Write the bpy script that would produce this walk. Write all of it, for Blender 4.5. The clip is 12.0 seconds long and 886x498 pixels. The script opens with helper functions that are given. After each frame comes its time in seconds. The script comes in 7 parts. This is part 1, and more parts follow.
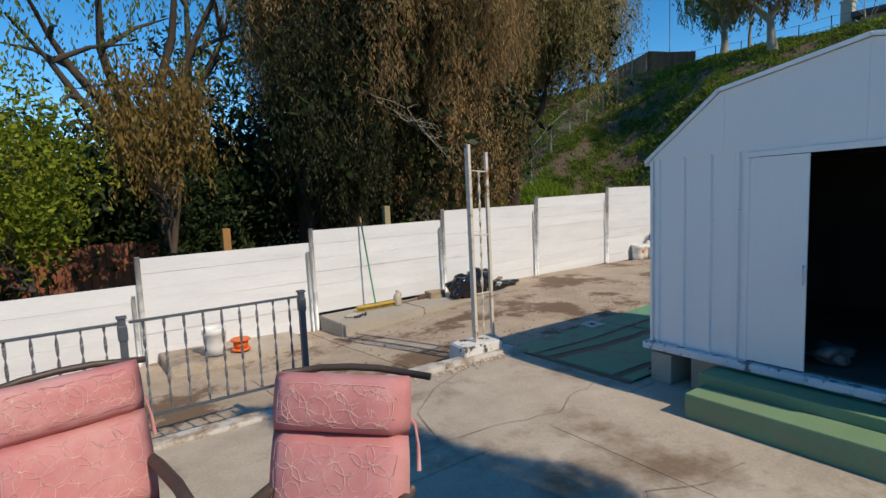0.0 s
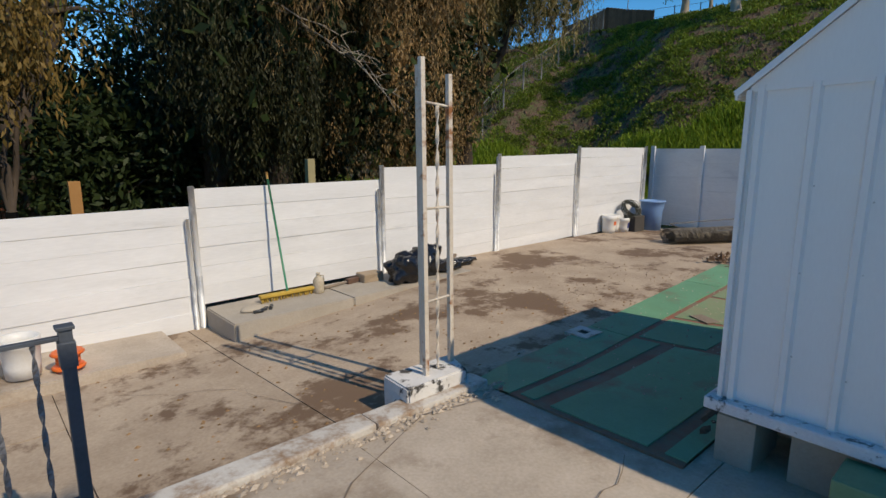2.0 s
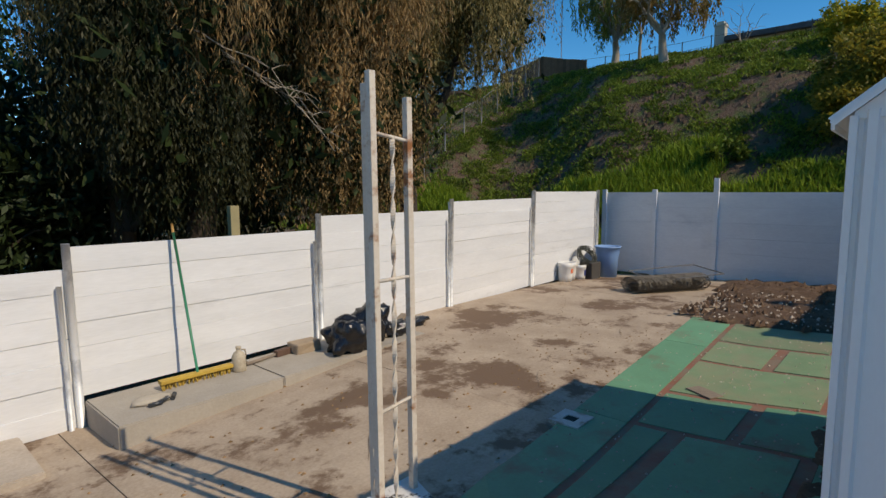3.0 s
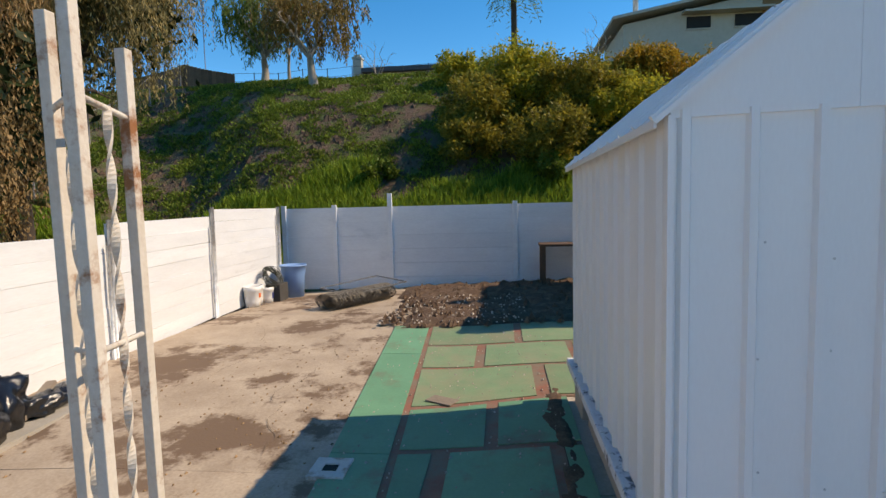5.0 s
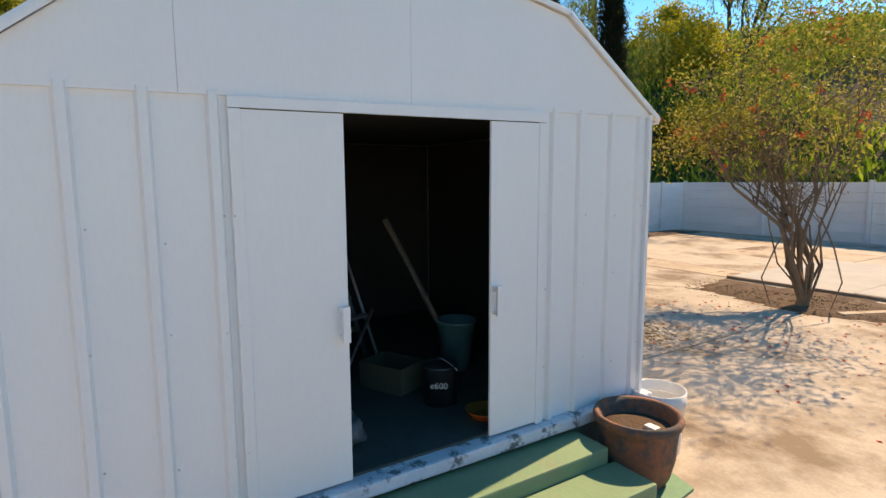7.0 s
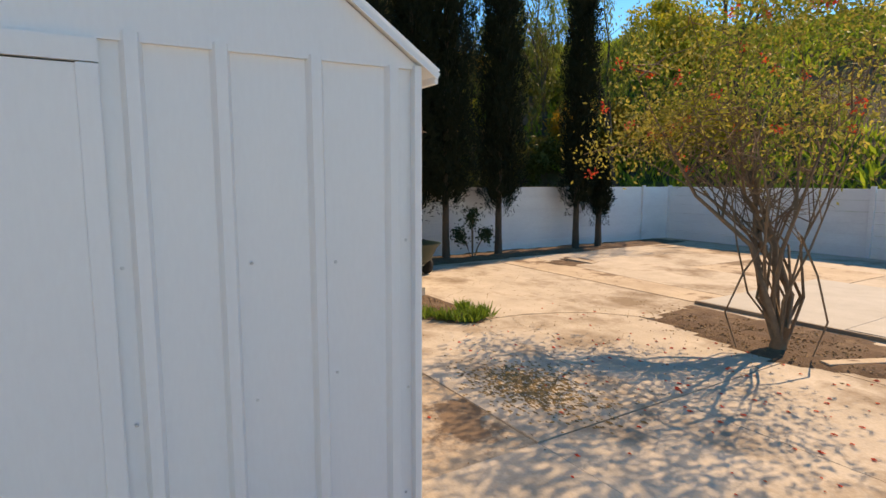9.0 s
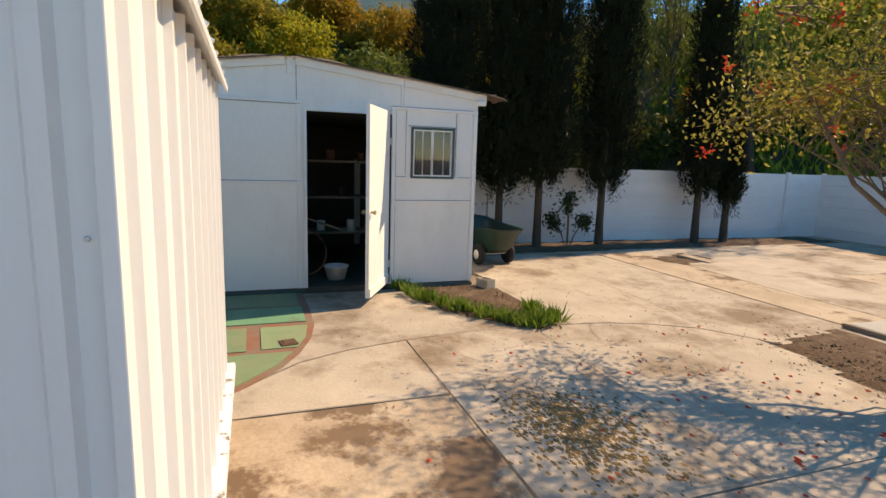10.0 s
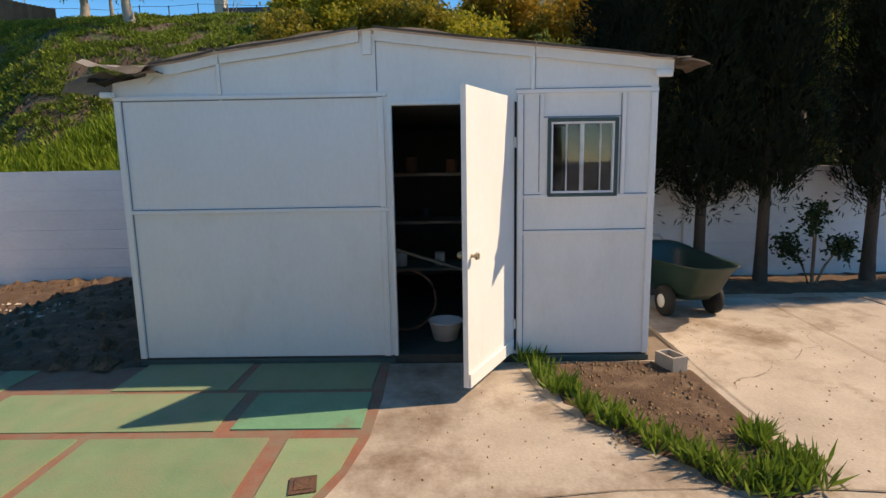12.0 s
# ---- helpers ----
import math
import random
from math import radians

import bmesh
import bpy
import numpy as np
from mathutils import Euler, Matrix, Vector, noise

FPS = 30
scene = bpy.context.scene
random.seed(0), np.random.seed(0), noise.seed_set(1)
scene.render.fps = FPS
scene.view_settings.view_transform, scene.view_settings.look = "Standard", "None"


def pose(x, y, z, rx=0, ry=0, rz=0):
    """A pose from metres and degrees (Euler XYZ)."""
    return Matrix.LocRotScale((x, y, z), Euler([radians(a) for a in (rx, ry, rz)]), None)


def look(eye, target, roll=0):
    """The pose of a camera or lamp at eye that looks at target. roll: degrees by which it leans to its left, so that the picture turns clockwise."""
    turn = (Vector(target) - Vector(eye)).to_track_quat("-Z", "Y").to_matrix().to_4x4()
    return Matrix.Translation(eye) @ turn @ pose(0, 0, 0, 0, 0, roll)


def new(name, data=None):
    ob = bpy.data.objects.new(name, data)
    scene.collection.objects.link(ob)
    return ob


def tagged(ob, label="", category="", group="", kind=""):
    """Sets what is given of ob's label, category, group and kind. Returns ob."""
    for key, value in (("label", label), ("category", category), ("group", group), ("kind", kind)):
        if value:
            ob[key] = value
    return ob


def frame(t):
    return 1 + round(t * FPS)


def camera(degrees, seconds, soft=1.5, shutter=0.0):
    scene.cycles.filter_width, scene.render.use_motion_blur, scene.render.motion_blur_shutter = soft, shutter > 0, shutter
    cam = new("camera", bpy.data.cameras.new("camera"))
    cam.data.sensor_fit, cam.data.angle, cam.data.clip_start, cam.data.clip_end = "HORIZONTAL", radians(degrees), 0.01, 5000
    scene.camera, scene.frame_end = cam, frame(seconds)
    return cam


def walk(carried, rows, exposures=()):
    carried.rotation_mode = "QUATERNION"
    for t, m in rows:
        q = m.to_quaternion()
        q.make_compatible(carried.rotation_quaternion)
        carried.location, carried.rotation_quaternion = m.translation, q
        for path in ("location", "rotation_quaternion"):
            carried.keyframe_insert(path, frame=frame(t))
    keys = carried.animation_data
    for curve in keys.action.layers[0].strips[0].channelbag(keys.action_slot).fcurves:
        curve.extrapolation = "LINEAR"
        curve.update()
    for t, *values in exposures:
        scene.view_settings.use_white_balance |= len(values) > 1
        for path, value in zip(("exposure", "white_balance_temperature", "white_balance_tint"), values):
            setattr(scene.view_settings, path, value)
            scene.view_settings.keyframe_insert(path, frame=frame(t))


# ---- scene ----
cam = camera(78.6, 12.0)
PATH = [
    (0, (0.322, 0.286, 1.711), (1.492, 1.894, 1.499), -2.3),
    (0.5, (0.616, 0.718, 1.686), (1.906, 2.229, 1.456), -2.7),
    (1, (0.944, 1.162, 1.672), (2.269, 2.63, 1.369), -1.7),
    (1.5, (1.282, 1.574, 1.641), (2.619, 3.018, 1.284), -0.6),
    (2, (1.622, 1.958, 1.627), (2.938, 3.419, 1.261), 0.0),
    (2.5, (1.927, 2.388, 1.626), (3.284, 3.823, 1.312), 0.4),
    (3, (2.237, 2.764, 1.655), (3.722, 4.087, 1.442), -0.1),
    (3.5, (2.495, 3.108, 1.615), (4.259, 4.027, 1.403), -1.7),
    (3.7, (2.573, 3.219, 1.608), (4.416, 3.97, 1.403), -2.0),
    (5.5, (2.509, 3.547, 1.614), (4.501, 3.443, 1.476), 0.5),
    (6, (2.335, 3.203, 1.628), (4.236, 2.591, 1.51), 2.3),
    (6.5, (2.306, 2.947, 1.598), (4.066, 2.016, 1.405), 1.2),
    (7, (2.459, 2.604, 1.607), (4.139, 1.547, 1.358), -0.3),
    (7.5, (2.575, 2.164, 1.628), (4.236, 1.079, 1.377), -0.1),
    (7.7, (2.641, 1.977, 1.631), (4.304, 0.895, 1.381), 0.0),
    (9.3, (3.174, 0.411, 1.636), (4.878, -0.608, 1.393), 0.4),
    (9.5, (3.263, 0.194, 1.634), (5.01, -0.747, 1.38), 1.0),
    (9.7, (3.382, 0.01, 1.611), (5.187, -0.8, 1.321), 1.5),
    (10, (3.647, -0.243, 1.583), (5.508, -0.902, 1.261), 1.8),
    (10.5, (4.104, -0.641, 1.63), (6.013, -1.189, 1.396), 2.1),
    (11, (4.631, -0.948, 1.668), (6.582, -1.332, 1.463), 1.4),
    (11.5, (5.206, -1.126, 1.637), (7.173, -1.382, 1.379), -0.2),
    (12, (5.683, -1.277, 1.637), (7.658, -1.249, 1.325), -1.0),
]
walk(cam, [(t, look(eye, target, roll)) for t, eye, target, roll in PATH],
     exposures=[(0.0, 0.42, 8500, 9), (3.0, 0.32, 8800, 10), (3.5, 0.38, 8800, 10), (5.5, 1.08, 10500, 15), (6.0, 1.30, 11900, 17), (6.5, 1.36, 13400, 19), (7.0, 1.36, 13700, 19), (7.5, 1.26, 13700, 18), (9.5, 1.24, 14200, 20), (10.0, 1.16, 12600, 17), (10.5, 0.56, 10900, 15), (11.0, 0.54, 10300, 14), (11.5, 0.74, 10900, 16), (12.0, 1.0, 10900, 18)])

# ---- daylight: clear sky, sun in the south at 43 degrees ----
SUN_EL, SUN_AZ = 43.3, math.atan2(0.40, -2.47)   # azimuth measured from +y towards +x
sun_dir = Vector((math.cos(radians(SUN_EL)) * math.sin(SUN_AZ), math.cos(radians(SUN_EL)) * math.cos(SUN_AZ), math.sin(radians(SUN_EL))))
world = bpy.data.worlds.new("sky_world")
scene.world = world
world.use_nodes = True
wn, wl = world.node_tree.nodes, world.node_tree.links
sky = wn.new("ShaderNodeTexSky")
sky.sky_type, sky.sun_disc = "NISHITA", False
sky.sun_elevation, sky.sun_rotation = radians(SUN_EL), SUN_AZ
sky.air_density, sky.dust_density, sky.ozone_density, sky.altitude = 1.0, 0.0, 4.0, 2500
deep = wn.new("ShaderNodeHueSaturation")
deep.inputs["Saturation"].default_value = 1.35
wl.new(sky.outputs[0], deep.inputs["Color"])
wl.new(deep.outputs[0], wn["Background"].inputs[0])
wn["Background"].inputs[1].default_value = 0.15
sun = new("sun", bpy.data.lights.new("sun", "SUN"))
sun.data.energy, sun.data.angle, sun.data.color = 2.55, radians(0.53), (1.0, 0.975, 0.945)
sun.matrix_world = look(sun_dir * 60, (0, 0, 0))

# ---- material tools ----
def mat(name, a, b=None, scale=3.0, rough=0.8, metal=0.0, bump=0.15, fine=60.0, c=None, cscale=0.5, cmin=0.5, cmax=0.7, rand=0.0, island=0.0, spec=0.5, trans=0.0, stretch=(1, 1, 1), dist=0.02):
    """Two-scale noise colour a..b with stains of colour c, fine relief, and a brightness that varies from piece to piece."""
    m = bpy.data.materials.new(name)
    m.use_nodes = True
    n, l = m.node_tree.nodes, m.node_tree.links
    p = n["Principled BSDF"]
    b = b or tuple(v * 0.8 for v in a)
    tc = n.new("ShaderNodeTexCoord")
    mp = n.new("ShaderNodeMapping")
    mp.inputs["Scale"].default_value = stretch
    geo = n.new("ShaderNodeNewGeometry")
    l.new(geo.outputs["Position"], mp.inputs[0])
    n1 = n.new("ShaderNodeTexNoise")
    n1.inputs["Scale"].default_value, n1.inputs["Detail"].default_value, n1.inputs["Roughness"].default_value = scale, 6, 0.65
    n2 = n.new("ShaderNodeTexNoise")
    n2.inputs["Scale"].default_value, n2.inputs["Detail"].default_value = fine, 4
    for k in (n1, n2):
        l.new(mp.outputs[0], k.inputs["Vector"])
    add = n.new("ShaderNodeMath")
    add.operation = "MULTIPLY_ADD"
    l.new(n2.outputs[0], add.inputs[0])
    add.inputs[1].default_value = 0.5
    l.new(n1.outputs[0], add.inputs[2])
    rng = n.new("ShaderNodeMapRange")
    rng.inputs[1].default_value, rng.inputs[2].default_value = 0.5, 1.0
    l.new(add.outputs[0], rng.inputs[0])
    mix = n.new("ShaderNodeMix")
    mix.data_type = "RGBA"
    mix.inputs["A"].default_value, mix.inputs["B"].default_value = (*a, 1), (*b, 1)
    l.new(rng.outputs[0], mix.inputs["Factor"])
    col = mix.outputs["Result"]
    if c:
        n3 = n.new("ShaderNodeTexNoise")
        n3.inputs["Scale"].default_value, n3.inputs["Detail"].default_value, n3.inputs["Roughness"].default_value = cscale, 8, 0.7
        l.new(mp.outputs[0], n3.inputs["Vector"])
        r3 = n.new("ShaderNodeMapRange")
        r3.inputs[1].default_value, r3.inputs[2].default_value = cmin, cmax
        l.new(n3.outputs[0], r3.inputs[0])
        m3 = n.new("ShaderNodeMix")
        m3.data_type = "RGBA"
        l.new(r3.outputs[0], m3.inputs["Factor"])
        l.new(col, m3.inputs["A"])
        m3.inputs["B"].default_value = (*c, 1)
        col = m3.outputs["Result"]
    if rand or island:
        src = geo.outputs["Random Per Island"]
        if rand:
            src = n.new("ShaderNodeObjectInfo").outputs["Random"]
        hsv = n.new("ShaderNodeHueSaturation")
        rr = n.new("ShaderNodeMapRange")
        amt = rand or island
        rr.inputs[3].default_value, rr.inputs[4].default_value = 1 - amt, 1 + amt
        l.new(src, rr.inputs[0])
        l.new(rr.outputs[0], hsv.inputs["Value"])
        l.new(col, hsv.inputs["Color"])
        col = hsv.outputs[0]
    l.new(col, p.inputs["Base Color"])
    p.inputs["Roughness"].default_value, p.inputs["Metallic"].default_value = rough, metal
    p.inputs["Specular IOR Level"].default_value = spec
    if bump:
        bp = n.new("ShaderNodeBump")
        bp.inputs["Strength"].default_value, bp.inputs["Distance"].default_value = bump, dist
        l.new(add.outputs[0], bp.inputs["Height"])
        l.new(bp.outputs[0], p.inputs["Normal"])
    if trans:
        out = n["Material Output"]
        tr = n.new("ShaderNodeBsdfTranslucent")
        l.new(col, tr.inputs[0])
        ms = n.new("ShaderNodeMixShader")
        ms.inputs[0].default_value = trans
        l.new(p.outputs[0], ms.inputs[1])
        l.new(tr.outputs[0], ms.inputs[2])
        l.new(ms.outputs[0], out.inputs[0])
    return m


# ---- mesh tools ----
def part(name, bm, material, parent=None, label="", smooth=False):
    """One mesh object from a bmesh, under a thing or a part."""
    me = bpy.data.meshes.new(name)
    bm.to_mesh(me)
    bm.free()
    for k in (material if isinstance(material, (list, tuple)) else [material]):
        me.materials.append(k)
    if smooth:
        me.polygons.foreach_set("use_smooth", [True] * len(me.polygons))
    ob = new(name, me)
    if parent:
        ob.parent = parent
    if label:
        tagged(ob, label)
    return ob


def piece(name, me, parent, m=None):
    """An alike piece on shared mesh data."""
    ob = new(name, me)
    ob.parent = parent
    if m is not None:
        ob.matrix_basis = m
    return ob


def mesh_of(name, bm, material):
    me = bpy.data.meshes.new(name)
    bm.to_mesh(me)
    bm.free()
    me.materials.append(material)
    return me


def empty(name, m, label, category, group="", kind=""):
    ob = new(name)
    ob.empty_display_size = 0.1
    ob.matrix_basis = m
    return tagged(ob, label, category, group, kind)


def box(bm, x0, x1, y0, y1, z0, z1, bevel=0.0, mi=0):
    vs = [bm.verts.new((x, y, z)) for z in (z0, z1) for x, y in ((x0, y0), (x1, y0), (x1, y1), (x0, y1))]
    fs = [bm.faces.new([vs[i] for i in q]) for q in ((3, 2, 1, 0), (4, 5, 6, 7), (0, 1, 5, 4), (1, 2, 6, 5), (2, 3, 7, 6), (3, 0, 4, 7))]
    for f in fs:
        f.material_index = mi
    if bevel:
        es = list({e for f in fs for e in f.edges})
        bmesh.ops.bevel(bm, geom=es, offset=bevel, segments=2, affect="EDGES", profile=0.6)
    return vs


def prism(bm, pts, z0, z1, mi=0):
    """A straight prism over a polygon; z0 and z1 are numbers or functions of x, y."""
    f0 = z0 if callable(z0) else (lambda x, y: z0)
    f1 = z1 if callable(z1) else (lambda x, y: z1)
    lo = [bm.verts.new((x, y, f0(x, y))) for x, y in pts]
    hi = [bm.verts.new((x, y, f1(x, y))) for x, y in pts]
    fs = [bm.faces.new(hi), bm.faces.new(lo[::-1])]
    for i in range(len(pts)):
        j = (i + 1) % len(pts)
        fs.append(bm.faces.new((lo[i], lo[j], hi[j], hi[i])))
    for f in fs:
        f.material_index = mi
    return fs


def tube(bm, path, radii, n=8, cap=True, mi=0):
    """A tapered tube along a path of points."""
    path = [Vector(p) for p in path]
    if not hasattr(radii, "__len__"):
        radii = [radii] * len(path)
    rings = []
    for i, p in enumerate(path):
        d = (path[min(i + 1, len(path) - 1)] - path[max(i - 1, 0)]).normalized()
        up = Vector((0, 0, 1)) if abs(d.z) < 0.9 else Vector((0, 1, 0))
        u = d.cross(up).normalized()
        v = u.cross(d).normalized()
        rings.append([bm.verts.new(p + (u * math.cos(2 * math.pi * k / n) + v * math.sin(2 * math.pi * k / n)) * radii[i]) for k in range(n)])
    for a, b in zip(rings, rings[1:]):
        for k in range(n):
            f = bm.faces.new((a[k], a[(k + 1) % n], b[(k + 1) % n], b[k]))
            f.smooth, f.material_index = True, mi
    if cap:
        bm.faces.new(rings[0]).material_index = mi
        bm.faces.new(rings[-1][::-1]).material_index = mi


def lathe(bm, profile, n=24, c=(0, 0), mi=0):
    """A turned body from (radius, z) pairs."""
    rings = [[bm.verts.new((c[0] + r * math.cos(2 * math.pi * k / n), c[1] + r * math.sin(2 * math.pi * k / n), z)) for k in range(n)] for r, z in profile]
    for a, b in zip(rings, rings[1:]):
        for k in range(n):
            f = bm.faces.new((a[k], a[(k + 1) % n], b[(k + 1) % n], b[k]))
            f.smooth, f.material_index = True, mi
    bm.faces.new(rings[0][::-1]).material_index = mi
    bm.faces.new(rings[-1]).material_index = mi


def blob(bm, c, r, seed, sub=2, rough=0.25, squash=(1, 1, 1), mi=0):
    """An uneven lump."""
    made = bmesh.ops.create_icosphere(bm, subdivisions=sub, radius=1)["verts"]
    for v in made:
        k = 1 + rough * noise.noise(v.co * 1.7 + Vector((seed * 7.3, seed, 0))) + 0.5 * rough * noise.noise(v.co * 4.1 + Vector((0, seed, seed * 3.1)))
        v.co = Vector(c) + Vector((v.co.x * squash[0], v.co.y * squash[1], v.co.z * squash[2])) * r * k
    for v in made:
        for f in v.link_faces:
            f.smooth, f.material_index = True, mi


def fast(name, verts, faces, material, parent=None, mats=None, smooth=False):
    """A large mesh straight from arrays."""
    me = bpy.data.meshes.new(name)
    me.from_pydata([tuple(v) for v in verts], [], [tuple(f) for f in faces])
    for k in (material if isinstance(material, (list, tuple)) else [material]):
        me.materials.append(k)
    if mats is not None:
        me.polygons.foreach_set("material_index", mats)
    if smooth:
        me.polygons.foreach_set("use_smooth", [True] * len(me.polygons))
    ob = new(name, me)
    if parent:
        ob.parent = parent
    return ob


def clamp(v, a=0.0, b=1.0):
    return max(a, min(b, v))


def sstep(a, b, v):
    v = clamp((v - a) / (b - a))
    return v * v * (3 - 2 * v)

# ---- materials ----
M_conc = mat("weathered_concrete", (0.52, 0.41, 0.305), (0.32, 0.235, 0.165), scale=1.6, fine=45, rough=0.9, bump=0.25, c=(0.17, 0.105, 0.065), cscale=0.9, cmin=0.515, cmax=0.575, rand=0.06)
M_conc2 = mat("pale_concrete", (0.53, 0.445, 0.36), (0.36, 0.295, 0.23), scale=2.2, fine=50, rough=0.9, bump=0.22, c=(0.21, 0.145, 0.095), cscale=0.7, cmin=0.5, cmax=0.64, rand=0.06)
M_pale = mat("pale_grey_concrete", (0.47, 0.445, 0.41), (0.37, 0.345, 0.31), scale=2.2, fine=50, rough=0.9, bump=0.2, rand=0.05)
M_joint = mat("joint_dirt", (0.24, 0.18, 0.13), (0.15, 0.11, 0.08), scale=8, rough=1.0)
M_white = mat("white_painted_board", (0.77, 0.77, 0.765), (0.66, 0.66, 0.655), scale=2.5, fine=30, rough=0.55, bump=0.12, c=(0.50, 0.49, 0.47), cscale=2.2, cmin=0.60, cmax=0.85, rand=0.035, stretch=(0.35, 0.35, 2.2))
M_wallw = mat("white_painted_block_wall", (0.78, 0.78, 0.77), (0.66, 0.66, 0.66), scale=1.5, fine=25, rough=0.65, bump=0.15, c=(0.42, 0.44, 0.46), cscale=1.1, cmin=0.58, cmax=0.85, rand=0.03, stretch=(0.5, 0.5, 1.6))
M_shed = mat("white_painted_sheet_steel", (0.80, 0.80, 0.79), (0.75, 0.75, 0.745), scale=1.2, fine=90, rough=0.42, bump=0.03, stretch=(1, 1, 0.25), dist=0.004)
M_hut = mat("white_painted_plywood", (0.83, 0.82, 0.79), (0.75, 0.74, 0.705), scale=1.4, fine=40, rough=0.6, bump=0.08, c=(0.66, 0.64, 0.58), cscale=1.7, cmin=0.54, cmax=0.86, stretch=(1, 1, 0.5), dist=0.006)
M_green = mat("green_painted_concrete", (0.135, 0.33, 0.19), (0.105, 0.265, 0.15), scale=2.0, fine=40, rough=0.7, bump=0.15, c=(0.20, 0.15, 0.095), cscale=1.9, cmin=0.53, cmax=0.70, rand=0.10)
M_greenp = mat("faded_green_paint", (0.20, 0.30, 0.16), (0.145, 0.235, 0.12), scale=3.2, fine=70, rough=0.75, bump=0.2, c=(0.27, 0.25, 0.15), cscale=1.8, cmin=0.42, cmax=0.72, rand=0.12)
M_step = mat("faded_step_paint", (0.19, 0.31, 0.17), (0.15, 0.25, 0.13), scale=2.5, fine=45, rough=0.75, bump=0.15, c=(0.24, 0.24, 0.15), cscale=3.0, cmin=0.5, cmax=0.75)
M_red = mat("faded_red_paint", (0.30, 0.105, 0.065), (0.20, 0.09, 0.06), scale=5, fine=50, rough=0.85, bump=0.2, c=(0.20, 0.145, 0.10), cscale=3.5, cmin=0.40, cmax=0.60, rand=0.12)
M_soil = mat("brown_soil", (0.125, 0.068, 0.038), (0.065, 0.038, 0.024), scale=4, fine=60, rough=1.0, bump=0.8, c=(0.2, 0.13, 0.08), cscale=6, cmin=0.5, cmax=0.7)
M_curb = mat("flaking_white_curb", (0.62, 0.59, 0.54), (0.50, 0.46, 0.41), scale=5, fine=50, rough=0.85, bump=0.3, c=(0.30, 0.20, 0.13), cscale=4, cmin=0.47, cmax=0.6)
M_plinth = mat("grey_cast_concrete", (0.42, 0.37, 0.31), (0.33, 0.29, 0.235), scale=3, fine=50, rough=0.9, bump=0.25, rand=0.05)
# Lining and floor colours carry the interior shade of shed and hut.
M_inner = mat("shade_dark_lining", (0.075, 0.068, 0.06), (0.05, 0.045, 0.04), scale=3, rough=0.9)
M_darkfloor = mat("shade_dark_floor", (0.10, 0.085, 0.07), (0.06, 0.05, 0.042), scale=4, rough=0.95)
M_dark = mat("dark_void", (0.02, 0.02, 0.02), (0.015, 0.015, 0.015), rough=0.9)
M_wood = mat("bare_weathered_wood", (0.30, 0.24, 0.18), (0.20, 0.15, 0.11), scale=4, fine=40, rough=0.85, bump=0.3, stretch=(1, 1, 4))
M_steelgrey = mat("grey_painted_steel", (0.10, 0.115, 0.135), (0.07, 0.08, 0.095), scale=10, rough=0.5, metal=0.2)
M_rust = mat("white_steel_with_rust", (0.66, 0.60, 0.52), (0.55, 0.47, 0.38), scale=8, fine=60, rough=0.7, bump=0.2, c=(0.28, 0.105, 0.035), cscale=5, cmin=0.53, cmax=0.64)
M_galv = mat("galvanised_post", (0.55, 0.55, 0.55), (0.42, 0.42, 0.42), scale=8, rough=0.5, metal=0.3, c=(0.72, 0.72, 0.70), cscale=3, cmin=0.45, cmax=0.55)
M_roof = mat("worn_roll_roofing", (0.55, 0.51, 0.46), (0.38, 0.33, 0.29), scale=4, rough=0.95, bump=0.4, c=(0.55, 0.52, 0.48), cscale=2, cmin=0.5, cmax=0.65)
M_hill = mat("hillside_earth_and_grass", (0.10, 0.14, 0.03), (0.045, 0.055, 0.02), scale=3.0, fine=22, rough=1.0, bump=1.0, dist=0.14, c=(0.13, 0.082, 0.055), cscale=1.1, cmin=0.40, cmax=0.54)


def leaf_mat(name, a, b, trans=0.3, rough=0.55, rnd=0.6, patch=0.8):
    """Leaves whose colour runs from a to b leaf by leaf."""
    m = bpy.data.materials.new(name)
    m.use_nodes = True
    n, l = m.node_tree.nodes, m.node_tree.links
    p = n["Principled BSDF"]
    geo = n.new("ShaderNodeNewGeometry")
    nz = n.new("ShaderNodeTexNoise")
    nz.inputs["Scale"].default_value, nz.inputs["Detail"].default_value = patch, 5
    l.new(geo.outputs["Position"], nz.inputs["Vector"])
    av = n.new("ShaderNodeMath")
    av.operation = "MULTIPLY_ADD"
    l.new(geo.outputs["Random Per Island"], av.inputs[0])
    av.inputs[1].default_value = rnd
    l.new(nz.outputs[0], av.inputs[2])
    rg = n.new("ShaderNodeMapRange")
    rg.inputs[1].default_value, rg.inputs[2].default_value = 0.35, 0.5 + rnd
    l.new(av.outputs[0], rg.inputs[0])
    mx = n.new("ShaderNodeMix")
    mx.data_type = "RGBA"
    mx.inputs["A"].default_value, mx.inputs["B"].default_value = (*a, 1), (*b, 1)
    l.new(rg.outputs[0], mx.inputs["Factor"])
    l.new(mx.outputs["Result"], p.inputs["Base Color"])
    p.inputs["Roughness"].default_value = rough
    p.inputs["Specular IOR Level"].default_value = 0.18
    tr = n.new("ShaderNodeBsdfTranslucent")
    l.new(mx.outputs["Result"], tr.inputs[0])
    ms = n.new("ShaderNodeMixShader")
    ms.inputs[0].default_value = trans
    l.new(p.outputs[0], ms.inputs[1])
    l.new(tr.outputs[0], ms.inputs[2])
    l.new(ms.outputs[0], n["Material Output"].inputs[0])
    return m


